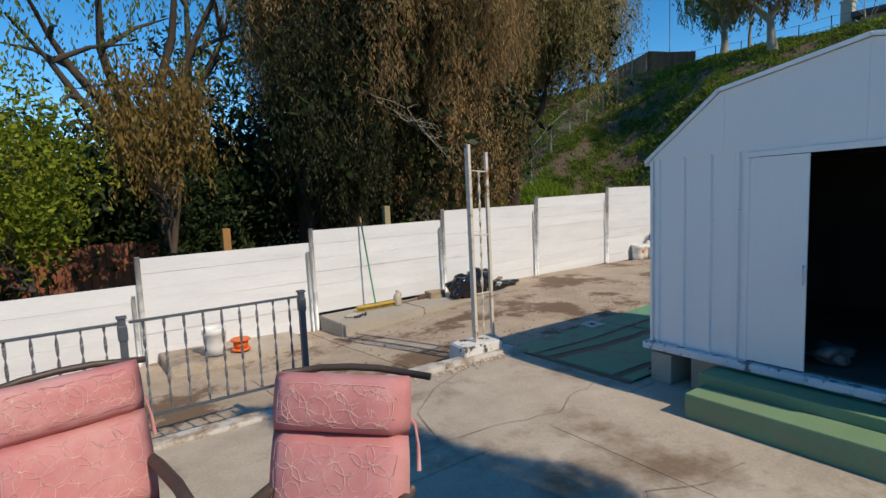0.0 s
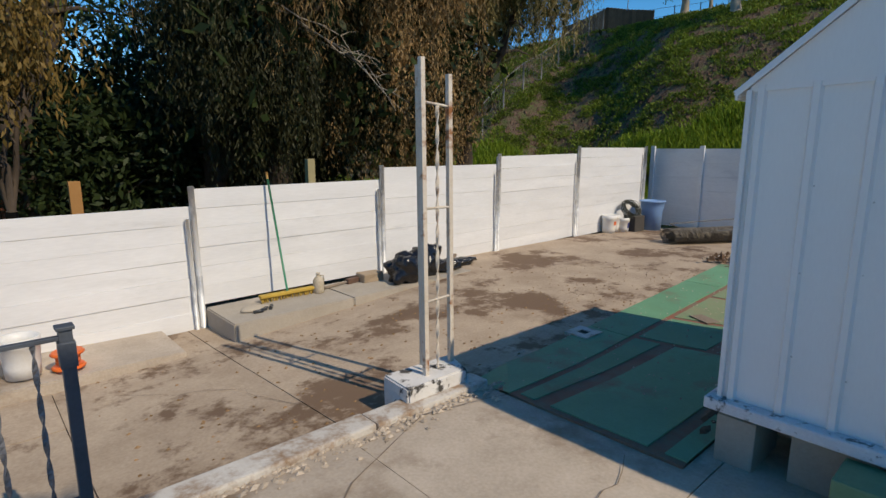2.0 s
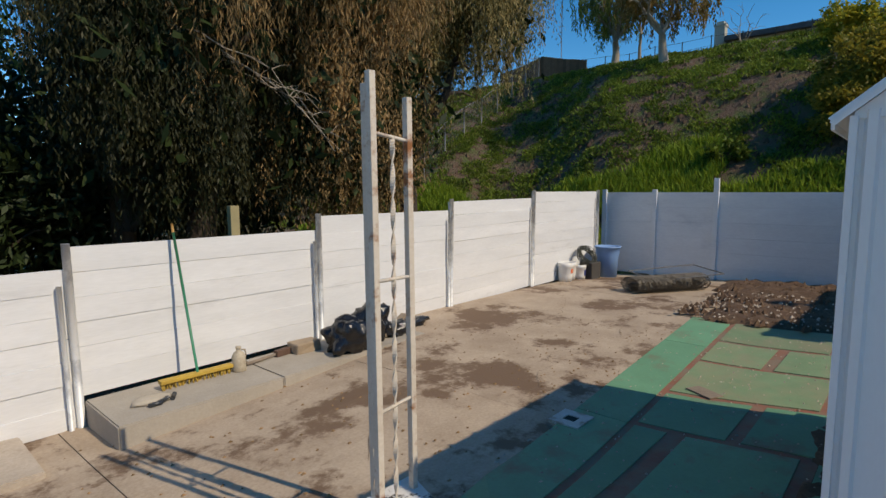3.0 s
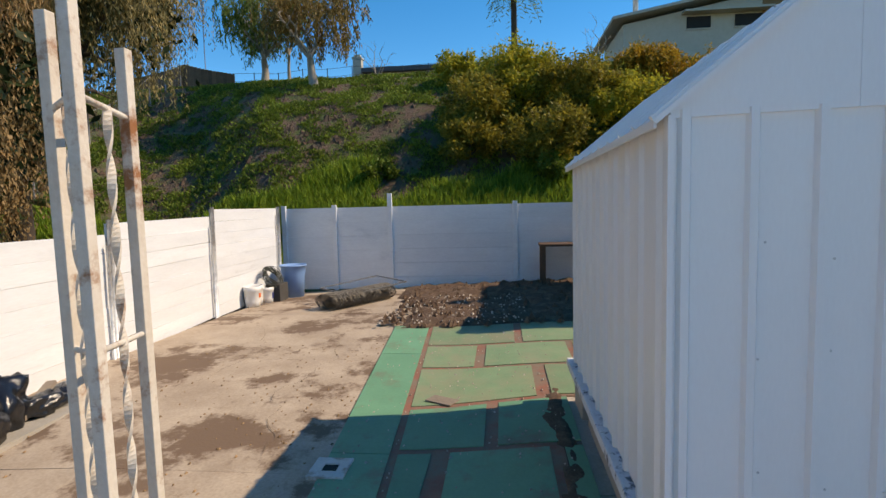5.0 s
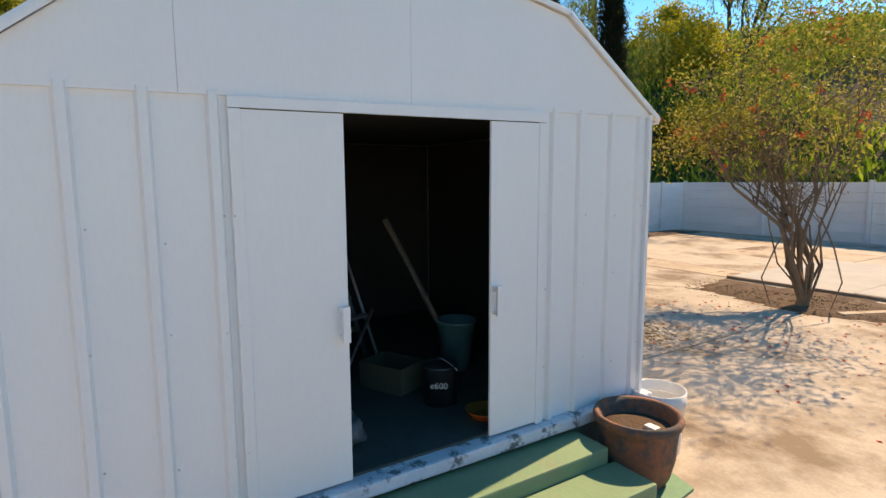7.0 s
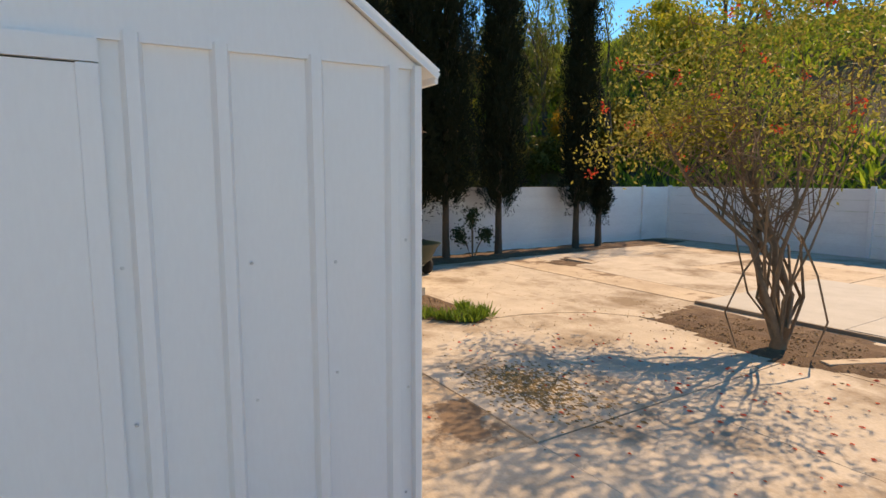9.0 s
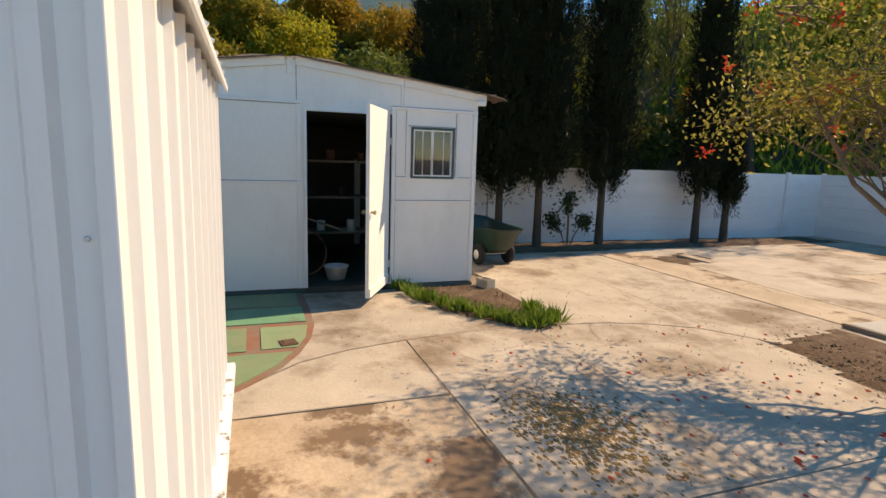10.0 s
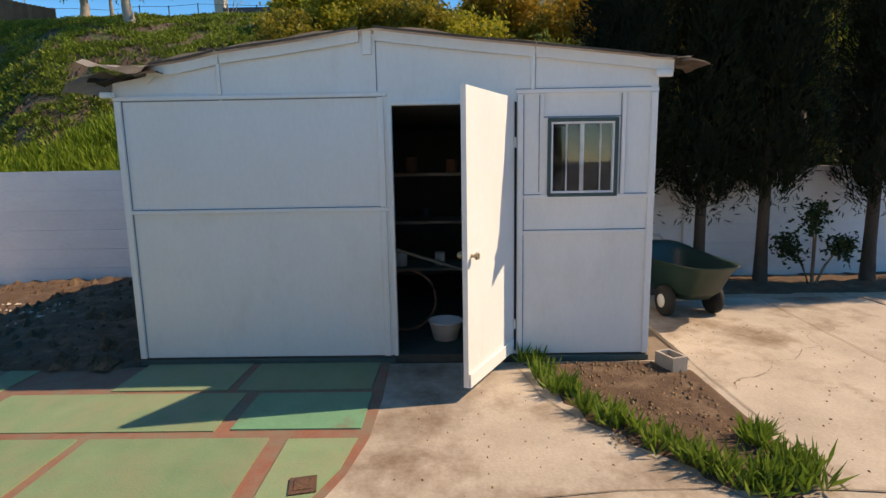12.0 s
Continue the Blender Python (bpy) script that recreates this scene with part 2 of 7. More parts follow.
L_pepper = leaf_mat("pepper_tree_leaves", (0.025, 0.036, 0.013), (0.38, 0.235, 0.105), 0.2, rnd=0.25, patch=0.55)
L_peppergold = leaf_mat("golden_olive_pepper_leaves", (0.04, 0.055, 0.018), (0.38, 0.29, 0.12), 0.25, rnd=0.25, patch=0.55)
# Olive leaf colour darkened to paint the shade low under the canopy.
L_shade = leaf_mat("shade_dark_olive_leaves", (0.009, 0.013, 0.006), (0.045, 0.045, 0.018), 0.12, rnd=0.3)
L_olive = leaf_mat("olive_leaves", (0.06, 0.10, 0.02), (0.20, 0.23, 0.055), 0.45)
L_dry = leaf_mat("dry_golden_leaves", (0.12, 0.085, 0.025), (0.27, 0.17, 0.05))
L_citrus = leaf_mat("fresh_green_leaves", (0.08, 0.14, 0.014), (0.34, 0.36, 0.04), 0.45)
# Near-black green: young shrub foliage, and painted shade inside and behind crowns.
L_deep = leaf_mat("dark_shrub_and_shade_leaves", (0.012, 0.022, 0.008), (0.032, 0.05, 0.015), 0.12)
L_cypress = leaf_mat("cypress_needles", (0.006, 0.010, 0.005), (0.016, 0.022, 0.010), 0.03, 0.9)
L_flower = leaf_mat("yellow_green_leaves", (0.14, 0.16, 0.03), (0.44, 0.36, 0.09), 0.5)
L_leafgreen = leaf_mat("mid_green_leaves", (0.06, 0.12, 0.02), (0.24, 0.30, 0.05), 0.5)
L_petal = leaf_mat("orange_red_petals", (0.72, 0.05, 0.03), (0.80, 0.12, 0.06), 0.3)
L_gold = leaf_mat("golden_bush_leaves", (0.25, 0.17, 0.02), (0.48, 0.28, 0.04), 0.45)
L_yellowgreen = leaf_mat("yellow_green_bush_leaves", (0.14, 0.17, 0.02), (0.50, 0.42, 0.05), 0.5)
L_broom = leaf_mat("olive_gold_bush_leaves", (0.11, 0.105, 0.018), (0.34, 0.27, 0.04), 0.45)
# Darkened copy of the bush leaves, with shade put into the colour.
L_scrub = leaf_mat("shade_dark_scrub_leaves", (0.03, 0.045, 0.012), (0.13, 0.13, 0.03), 0.3)
L_grass = leaf_mat("spring_grass", (0.075, 0.165, 0.015), (0.30, 0.39, 0.05), 0.42)
L_weed = leaf_mat("low_weeds", (0.025, 0.05, 0.01), (0.20, 0.27, 0.038), 0.36, patch=0.45)
M_bark = mat("grey_brown_bark", (0.085, 0.062, 0.045), (0.05, 0.036, 0.026), scale=6, fine=40, rough=0.95, bump=0.8, stretch=(1, 1, 0.3))
M_barkpale = mat("pale_eucalyptus_bark", (0.36, 0.31, 0.25), (0.24, 0.2, 0.16), scale=4, fine=30, rough=0.9, bump=0.3, stretch=(1, 1, 0.4))
M_stem = mat("smooth_brown_stems", (0.25, 0.16, 0.095), (0.15, 0.09, 0.055), scale=9, fine=50, rough=0.85, bump=0.4)

# ---- ground: one sheet with the hill to the east and south-east ----
def hill(x, y):
    """Height of the land outside the yard."""
    d1 = x - 20.0 - 0.03 * max(0.0, y - 8)
    d2 = 0.5 * x - 0.87 * y - 19.0
    d = max(d1, d2) + 0.8 * noise.noise(Vector((x * 0.09, y * 0.09, 1.3)))
    if d <= 0:
        base = 0.0
    else:
        base = 9.6 * (1 - math.exp(-((d / 17.0) ** 1.35) * 1.9)) / (1 - math.exp(-1.9)) if d < 17 else 9.6 + 0.035 * (d - 17)
    s = y - (12.5 + 0.5 * (x - 24.0))
    base -= 2.3 * sstep(0.0, 4.5, s) * (1 - sstep(6.0, 11.0, s)) * clamp(d / 5) * (1 - sstep(30.0, 37.0, x))
    return base + 0.25 * clamp(d / 4) * noise.noise(Vector((x * 0.35, y * 0.35, 4.0))) + 0.02 * clamp(d / 6) * min(d, 40)


def yard(x, y):
    """Height of the paved yard: level, with a lower strip beyond the kerb in the north-west."""
    dip = -0.072 * sstep(2.7, 4.3, y) * clamp((x - 4.0) / 1.2)
    if y < 4.45:
        return dip
    low = -0.30 * clamp((5.3 + 0.85 * (y - 4.5) - x) / 4.7)
    return min(low, dip) - 0.14 * clamp((x - 10.5) / 3.5) * clamp((y - 4.4) / 3.5)


def land(x, y):
    inside = -8.5 < x < 13.9 and -14.6 < y < 8.2
    if inside:
        return yard(x, y) - 0.14
    z = hill(x, y)
    if y > 8 and x < 22:
        z -= 0.5 * clamp((y - 8) / 4)
    return z - 0.14


xs = sorted(set([-900, -400, -200, -100, -60, -40, -25, -16] + [round(-10 + 0.5 * i, 2) for i in range(50)] + [round(15 + 0.8 * i, 2) for i in range(45)] + [55, 65, 80, 120, 200, 400, 900]))
ys = sorted(set([-900, -400, -200, -120, -90, -75, -65] + [round(-58 + 1.0 * i, 2) for i in range(44)] + [round(-14.5 + 0.5 * i, 2) for i in range(47)] + [round(9 + 1.0 * i, 2) for i in range(45)] + [60, 75, 100, 200, 400, 900]))
gv = [(x, y, land(x, y)) for y in ys for x in xs]
nx = len(xs)
gf = [(j * nx + i, j * nx + i + 1, (j + 1) * nx + i + 1, (j + 1) * nx + i) for j in range(len(ys) - 1) for i in range(nx - 1)]
ground = fast("ground", gv, gf, M_hill, smooth=True)
tagged(ground, "grassy earth rising into a weedy green hillside", "ground", kind="structure")

# ---- north fence: white boards between steel posts, stepped up towards the east ----
def north_y(x):
    return 7.93 + 0.03 * (x - 3.5)


wall_north = empty("wall_north", pose(0, 0, 0), "white painted board fence stepping up between steel posts", "fence", kind="structure")
N_POSTS = [-8.4, -6.0, -3.6, -1.2, 1.16, 3.46, 5.93, 8.33, 10.72, 13.45]
N_TOPS = [0.45, 0.5, 0.6, 0.71, 1.03, 1.21, 1.37, 1.51, 1.64]
rs = random.Random(4)
for k, (x0, x1) in enumerate(zip(N_POSTS, N_POSTS[1:])):
    top = N_TOPS[k]
    bottom = yard(x0, 7.9) - 0.03
    bottom += {4: 0.03, 5: 0.29, 6: 0.06}.get(k, 0.0)
    n = max(4, round((top - bottom) / 0.2))
    step = (top - bottom) / n
    tilt = -0.02 if k == 7 else 0.0
    for i in range(n):
        bm = bmesh.new()
        w = x1 - x0 - 0.03
        o = rs.uniform(-0.006, 0.006)
        box(bm, -w / 2, w / 2, -0.02 + o, 0.02 + o, 0.001, step - rs.uniform(0.0, 0.001), bevel=0.0015)
        ob = part("plank", bm, M_white, wall_north)
        ob.matrix_basis = pose((x0 + x1) / 2, north_y((x0 + x1) / 2), bottom + i * step, 0, 0, math.degrees(math.atan(0.03))) @ pose(0, 0, 0, rs.uniform(-0.6, 0.6), rs.uniform(-0.12, 0.12) + tilt * 40, 0)
for k, x in enumerate(N_POSTS):
    top = max(N_TOPS[max(k - 1, 0)], N_TOPS[min(k, 8)]) + 0.03
    bm = bmesh.new()
    zb = yard(x, 7.9) - 0.1
    tube(bm, [(0, 0, zb), (0, 0, top)], 0.032, 10)
    if k > 0:
        tube(bm, [(-0.075, -0.02, zb), (-0.075, -0.02, N_TOPS[k - 1] - 0.12)], 0.02, 8)
    post = part("post", bm, M_galv, wall_north, "white streaked round steel fence post")
    post.matrix_basis = pose(x, north_y(x) - 0.045, 0, 0.3, rs.uniform(-1.2, 0.4), 0)

# ---- east fence ----
wall_east = empty("wall_east", pose(0, 0, 0), "white painted panel fence with posts, in shade", "fence", kind="structure")
E_POSTS = [8.25, 7.12, 5.9, 3.25, 0.6, -2.0, -4.6, -7.2, -9.8, -12.4, -13.6]
for k, (y0, y1) in enumerate(zip(E_POSTS, E_POSTS[1:])):
    x, n = 14.0 if k < 4 else 13.35, 6
    bottom = yard(13.8, y0) - 0.06
    top = 1.62 if k < 4 else 1.52
    step = (top - bottom) / n
    for i in range(n):
        bm = bmesh.new()
        o = rs.uniform(-0.005, 0.005)
        box(bm, -0.03 + o, 0.03 + o, -(y0 - y1) / 2 + 0.004, (y0 - y1) / 2 - 0.004, 0.0, step - rs.uniform(0.0, 0.002), bevel=0.0025)
        part("plank", bm, M_wallw, wall_east).matrix_basis = pose(x, (y0 + y1) / 2, bottom + i * step)
for k, y in enumerate(E_POSTS):
    x = 14.0 if k < 5 else 13.35
    bm = bmesh.new()
    tall = 1.90 if k == 2 else 1.68
    box(bm, -0.055, 0.005, -0.05, 0.05, -0.35, tall if k < 5 else 1.56, bevel=0.008)
    part("post", bm, M_wallw, wall_east).matrix_basis = pose(x - 0.03, y, 0, 0, 0, 0)

# ---- south wall and the west end that close the yard ----
wall_south = empty("wall_south", pose(0, 0, 0), "white painted panel wall along the yard", "wall", kind="structure")
px = 13.4
while px > -8:
    w, n = 2.6, 6
    for i in range(n):
        bm = bmesh.new()
        box(bm, -w / 2 + 0.004, w / 2 - 0.004, -0.03, 0.03, 0, 1.55 / n - rs.uniform(0.003, 0.007), bevel=0.004)
        part("plank", bm, M_wallw, wall_south).matrix_basis = pose(px - w / 2, -13.6, -0.02 + i * 1.55 / n)
    bm = bmesh.new()
    box(bm, -0.05, 0.05, -0.005, 0.07, -0.1, 1.58, bevel=0.008)
    part("post", bm, M_wallw, wall_south).matrix_basis = pose(px - w, -13.6 + 0.03, 0)
    px -= w
bm = bmesh.new()
box(bm, -8.7, -8.5, -13.6, 7.6, -0.4, 1.6)
tagged(part("wall_west", bm, M_wallw), "plain white yard wall", "wall", kind="structure")

# ---- plants ----
rng = np.random.default_rng(11)


def leaf_arrays(P, D, length, width):
    """Diamond leaves at P pointing along D, slightly folded out of the plane."""
    n = len(P)
    D = D / (np.linalg.norm(D, axis=1, keepdims=True) + 1e-9)
    R = rng.normal(size=(n, 3))
    S = np.cross(D, R)
    S /= np.linalg.norm(S, axis=1, keepdims=True) + 1e-9
    length = (np.asarray(length) * np.ones(n))[:, None]
    width = (np.asarray(width) * np.ones(n))[:, None]
    V = np.empty((n, 4, 3))
    V[:, 0] = P
    V[:, 1] = P + D * length * 0.45 + S * width * 0.5
    V[:, 2] = P + D * length
    V[:, 3] = P + D * length * 0.45 - S * width * 0.5
    return V.reshape(-1, 3)


def leaf_object(name, V, material, parent=None):
    n = len(V) // 4
    me = bpy.data.meshes.new(name)
    me.vertices.add(n * 4)
    me.vertices.foreach_set("co", np.ascontiguousarray(V, dtype=np.float32).ravel())
    me.loops.add(n * 4)
    me.loops.foreach_set("vertex_index", np.arange(n * 4, dtype=np.int32))
    me.polygons.add(n)
    me.polygons.foreach_set("loop_start", np.arange(0, n * 4, 4, dtype=np.int32))
    me.materials.append(material)
    me.update(calc_edges=True)
    ob = new(name, me)
    if parent:
        ob.parent = parent
    return ob


def unit(n):
    v = rng.normal(size=(n, 3))
    return v / np.linalg.norm(v, axis=1, keepdims=True)


def clumps(c, r, k, inner=0.45):
    """k clump centres scattered through an ellipsoid, most of them towards its skin."""
    u = unit(k)
    rad = inner + (1 - inner) * rng.random(k) ** 0.6
    return np.asarray(c) + u * rad[:, None] * np.asarray(r)


def leaf_cloud(centres, per, spread, length, width, droop=0.0, material=None, name="crown", parent=None):
    k = len(centres)
    P = np.repeat(centres, per, axis=0) + rng.normal(size=(k * per, 3)) * np.asarray(spread)
    D = unit(k * per)
    D[:, 2] -= droop
    return leaf_object(name, leaf_arrays(P, D, length * rng.uniform(0.6, 1.3, k * per), width * rng.uniform(0.7, 1.2, k * per)), material, parent)


def strands(starts, per, drop, length, width, material, name="crown", parent=None):
    """Hanging sprays: leaves set along drooping strands."""
    k = len(starts)
    L = rng.uniform(0.5, 1.2, k) * drop
    t = np.tile(np.linspace(0, 1, per), k)
    S = np.repeat(starts, per, axis=0)
    lean = np.repeat(rng.normal(size=(k, 2)) * 0.12, per, axis=0)
    P = S.copy()
    P[:, 2] -= t * np.repeat(L, per)
    P[:, :2] += lean * t[:, None] + rng.normal(size=(k * per, 2)) * 0.05
    D = unit(k * per) * 0.45
    D[:, 2] -= 0.8
    return leaf_object(name, leaf_arrays(P, D, length * rng.uniform(0.6, 1.3, k * per), width * rng.uniform(0.7, 1.2, k * per)), material, parent)


def limb_mesh(base, tops, r0, seed, wiggle=0.25, fork=0.35, n=7):
    """A trunk that divides into limbs reaching the given points."""
    r = random.Random(seed)
    bm = bmesh.new()
    base = Vector(base)
    mid = sum((Vector(t) for t in tops), Vector()) / len(tops)
    crotch = base.lerp(mid, fork)
    crotch.x, crotch.y = base.x + (crotch.x - base.x) * 0.5, base.y + (crotch.y - base.y) * 0.5
    tube(bm, [base + Vector((0, 0, -0.15)), base, base.lerp(crotch, 0.5) + Vector((r.uniform(-1, 1), r.uniform(-1, 1), 0)) * wiggle * 0.3, crotch], [r0 * 1.5, r0 * 1.15, r0 * 0.9, r0 * 0.75], 10)
    for t in tops:
        t = Vector(t)
        pts = [crotch]
        for i in range(1, 6):
            f = i / 5
            pts.append(crotch.lerp(t, f) + Vector((r.uniform(-1, 1), r.uniform(-1, 1), r.uniform(-0.5, 1))) * wiggle * math.sin(math.pi * f))
        tube(bm, pts, [r0 * 0.55 * (1 - 0.85 * i / 5) for i in range(6)], n)
        for i in (2, 3, 4):
            e = pts[i] + Vector((r.uniform(-1, 1), r.uniform(-1, 1), r.uniform(-0.3, 0.8))) * (t - crotch).length * 0.3
            tube(bm, [pts[i], pts[i].lerp(e, 0.5) + Vector((0, 0, 0.1)), e], [r0 * 0.22, r0 * 0.14, r0 * 0.04], 5)
    return bm


def tree(name, base, crown, radii, label, leaf, bark=None, kclump=90, per=90, spread=0.35, length=0.14, width=0.05, droop=0.3, r0=0.18, ntops=6, hang=0, drop=1.2, seed=1, inner=0.45, group="", core=0):
    z = base[2] if len(base) > 2 else land(base[0], base[1])
    th = empty(name, pose(base[0], base[1], z), label, "tree", group)
    o = np.array((base[0], base[1], z))
    C = clumps(np.array(crown) - o, radii, kclump, inner)
    tops = [tuple(C[i]) for i in range(0, ntops * 3, 3)]
    part("trunk", limb_mesh((0, 0, 0), tops, r0, seed), bark or M_bark, th)
    # Near-black leaves in the core paint the crown's inner shade.
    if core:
        leaf_cloud(clumps(np.array(crown) - o - np.array((0, 0, radii[2] * 0.18)), np.array(radii) * (0.72, 0.72, 0.85), core, 0.1), 70, 0.42, 0.30, 0.13, 0.6, L_deep, "inner_crown_shade", th)
    if hang:
        S = np.repeat(C, hang, axis=0) + rng.normal(size=(len(C) * hang, 3)) * spread
        strands(S, per, drop, length, width, leaf, "crown", th)
    else:
        leaf_cloud(C, per, spread, length, width, droop, leaf, "crown", th)
    return th


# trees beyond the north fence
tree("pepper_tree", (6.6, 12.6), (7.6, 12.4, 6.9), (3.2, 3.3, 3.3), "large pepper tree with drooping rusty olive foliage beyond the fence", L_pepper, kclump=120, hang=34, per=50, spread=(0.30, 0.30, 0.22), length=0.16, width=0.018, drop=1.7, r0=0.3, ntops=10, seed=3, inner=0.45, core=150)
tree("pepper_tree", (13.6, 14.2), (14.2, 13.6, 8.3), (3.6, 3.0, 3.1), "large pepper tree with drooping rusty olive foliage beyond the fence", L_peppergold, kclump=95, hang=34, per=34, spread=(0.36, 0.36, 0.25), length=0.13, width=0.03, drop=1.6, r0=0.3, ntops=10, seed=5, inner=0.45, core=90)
tree("pepper_tree", (2.6, 14.2), (2.4, 14.0, 6.0), (2.6, 2.2, 2.4), "thin olive pepper tree with sky showing through its foliage", L_olive, kclump=24, hang=6, per=18, spread=0.36, length=0.16, width=0.05, drop=1.3, r0=0.3, ntops=8, seed=6)
tree("dry_tree", (2.2, 11.3), (2.05, 11.0, 3.45), (0.75, 0.75, 0.95), "small tree with dry golden hanging foliage beyond the fence", L_dry, kclump=42, hang=7, per=18, spread=0.22, length=0.12, width=0.04, drop=0.8, r0=0.09, ntops=5, seed=8)
tree("citrus_tree", (0.2, 10.2), (-0.25, 10.3, 2.25), (1.3, 1.2, 1.35), "fresh green leafy tree with slender trunk beyond the fence", L_citrus, kclump=85, per=120, spread=0.24, length=0.10, width=0.05, droop=0.3, r0=0.06, ntops=6, seed=9)
tree("citrus_tree", (-3.4, 11.0), (-3.4, 11.2, 3.0), (1.8, 1.5, 2.0), "fresh green leafy tree with slender trunk beyond the fence", L_citrus, kclump=70, per=70, spread=0.3, length=0.15, width=0.07, r0=0.08, ntops=6, seed=10)
# Added tree masses, near-black in colour to stand for the shade under the canopy.
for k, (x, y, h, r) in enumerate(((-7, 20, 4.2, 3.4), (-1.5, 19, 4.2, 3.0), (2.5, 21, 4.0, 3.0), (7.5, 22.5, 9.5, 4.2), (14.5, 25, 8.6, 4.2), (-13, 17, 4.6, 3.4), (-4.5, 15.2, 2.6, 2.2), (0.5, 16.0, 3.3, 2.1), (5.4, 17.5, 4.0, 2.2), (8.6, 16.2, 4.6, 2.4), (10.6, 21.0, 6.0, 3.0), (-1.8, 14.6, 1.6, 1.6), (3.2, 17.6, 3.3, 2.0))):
    tree("shade_fill_tree", (x, y), (x, y, h * 0.52), (r, r * 0.9, h * 0.5), "dense dark green tree beyond the fence, its colour darkened for shade", L_deep, kclump=70, per=70, spread=0.5, length=0.30, width=0.12, r0=0.2, ntops=6, seed=20 + k, group="shade trees")

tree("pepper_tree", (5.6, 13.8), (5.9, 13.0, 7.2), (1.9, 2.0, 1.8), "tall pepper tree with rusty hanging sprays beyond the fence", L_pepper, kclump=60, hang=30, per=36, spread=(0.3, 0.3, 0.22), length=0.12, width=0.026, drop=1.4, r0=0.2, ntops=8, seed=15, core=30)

# hillside: grass, weeds and bushes
def hill_z(x, y):
    return np.array([land(a, b) for a, b in zip(x, y)])


def scatter(n, x0, x1, y0, y1, keep):
    x, y = rng.uniform(x0, x1, n), rng.uniform(y0, y1, n)
    m = np.array([keep(a, b) for a, b in zip(x, y)])
    x, y = x[m], y[m]
    return np.stack((x, y, hill_z(x, y)), axis=1)


def patchy(a, b, s=0.16, o=0.0):
    return noise.noise(Vector((a * s, b * s, o)))


grass_pts = scatter(34000, 20.2, 28, -10, 30, lambda a, b: a < 23.9 + 3.2 * patchy(a, b, 0.3, 3))
k = np.repeat(grass_pts, 5, axis=0) + rng.normal(size=(len(grass_pts) * 5, 3)) * (0.13, 0.13, 0.0)
D = rng.normal(size=k.shape) * 0.45
D[:, 2] = 1.0
g_ob = leaf_object("hill_grass", leaf_arrays(k, D, rng.uniform(0.25, 0.65, len(k)), 0.05), L_grass)
tagged(g_ob, "bright green tall spring grass on the slope", "grass", kind="stuff")
weed_pts = scatter(120000, 21, 40, -12, 36, lambda a, b: patchy(a, b, 0.85, 7) + 0.4 * patchy(a, b, 0.3, 2) + 0.6 * patchy(a, b, 2.1, 9) > -0.06)
k = np.repeat(weed_pts, 5, axis=0) + rng.normal(size=(len(weed_pts) * 5, 3)) * (0.14, 0.14, 0.03)
D = rng.normal(size=k.shape) * 0.7
D[:, 2] = 0.7
w_ob = leaf_object("hill_weeds", leaf_arrays(k, D, rng.uniform(0.08, 0.24, len(k)), 0.065), L_weed)
tagged(w_ob, "low green weeds scattered over the brown slope", "weeds", kind="stuff")
clod_pts = scatter(3600, 22.5, 36, -8, 26, lambda a, b: patchy(a, b, 0.4, 17) > -0.25)
n = len(clod_pts)
rad = rng.uniform(0.06, 0.20, n)
ang = rng.uniform(0, 6.28, n)
V = np.empty((n, 5, 3))
for q in range(4):
    t = ang + q * 1.571 + rng.uniform(-0.4, 0.4, n)
    V[:, q] = clod_pts + np.stack((rad * np.cos(t), rad * np.sin(t), np.full(n, -0.08)), axis=1)
V[:, 4] = clod_pts + np.stack((rng.uniform(-0.06, 0.06, n), rng.uniform(-0.06, 0.06, n), rad * rng.uniform(0.5, 1.0, n)), axis=1)
F = [(5 * i + q, 5 * i + (q + 1) % 4, 5 * i + 4) for i in range(n) for q in range(4)]
tagged(fast("hill_clods", V.reshape(-1, 3), F, mat("dry_hill_soil", (0.13, 0.08, 0.05), (0.07, 0.045, 0.03), scale=3, fine=30, rough=1.0, island=0.35)), "dry brown clods scattered over the slope", "clods", kind="stuff")
far_pts = scatter(16000, 8, 45, -50, -14.5, lambda a, b: patchy(a, b, 0.2, 5) > -0.25)
k = np.repeat(far_pts, 4, axis=0) + rng.normal(size=(len(far_pts) * 4, 3)) * (0.25, 0.25, 0.0)
D = rng.normal(size=k.shape) * 0.5
D[:, 2] = 1.0
f_ob = leaf_object("far_grass", leaf_arrays(k, D, rng.uniform(0.3, 0.7, len(k)), 0.11), L_grass)
tagged(f_ob, "bright green grass on the far slope", "grass", kind="stuff")


def bush(x, y, r, h, leaf, label, k=60, per=110, seed=1, length=0.20, name="bush", group="hillside bushes"):
    z = land(x, y)
    th = empty(name, pose(x, y, z), label, "bush", group)
    C = clumps((0, 0, h * 0.48), (r, r, h * 0.52), k, 0.4)
    part("trunk", limb_mesh((0, 0, 0), [tuple(C[i]) for i in range(0, 18, 3)], 0.06, seed, fork=0.12), M_bark, th)
    leaf_cloud(C, per, r * 0.10, length, length * 0.45, 0.0, leaf, "foliage", th)
    return th


bush(27.2, 4.6, 1.9, 2.6, L_broom, "large olive-green bush on the hillside", 70, 130, 1)
bush(28.6, 2.6, 2.2, 3.1, L_yellowgreen, "large yellow-green bush on the hillside", 90, 130, 2)
bush(28.0, 0.3, 2.2, 2.6, L_broom, "large yellow-green bush on the hillside", 80, 130, 3)
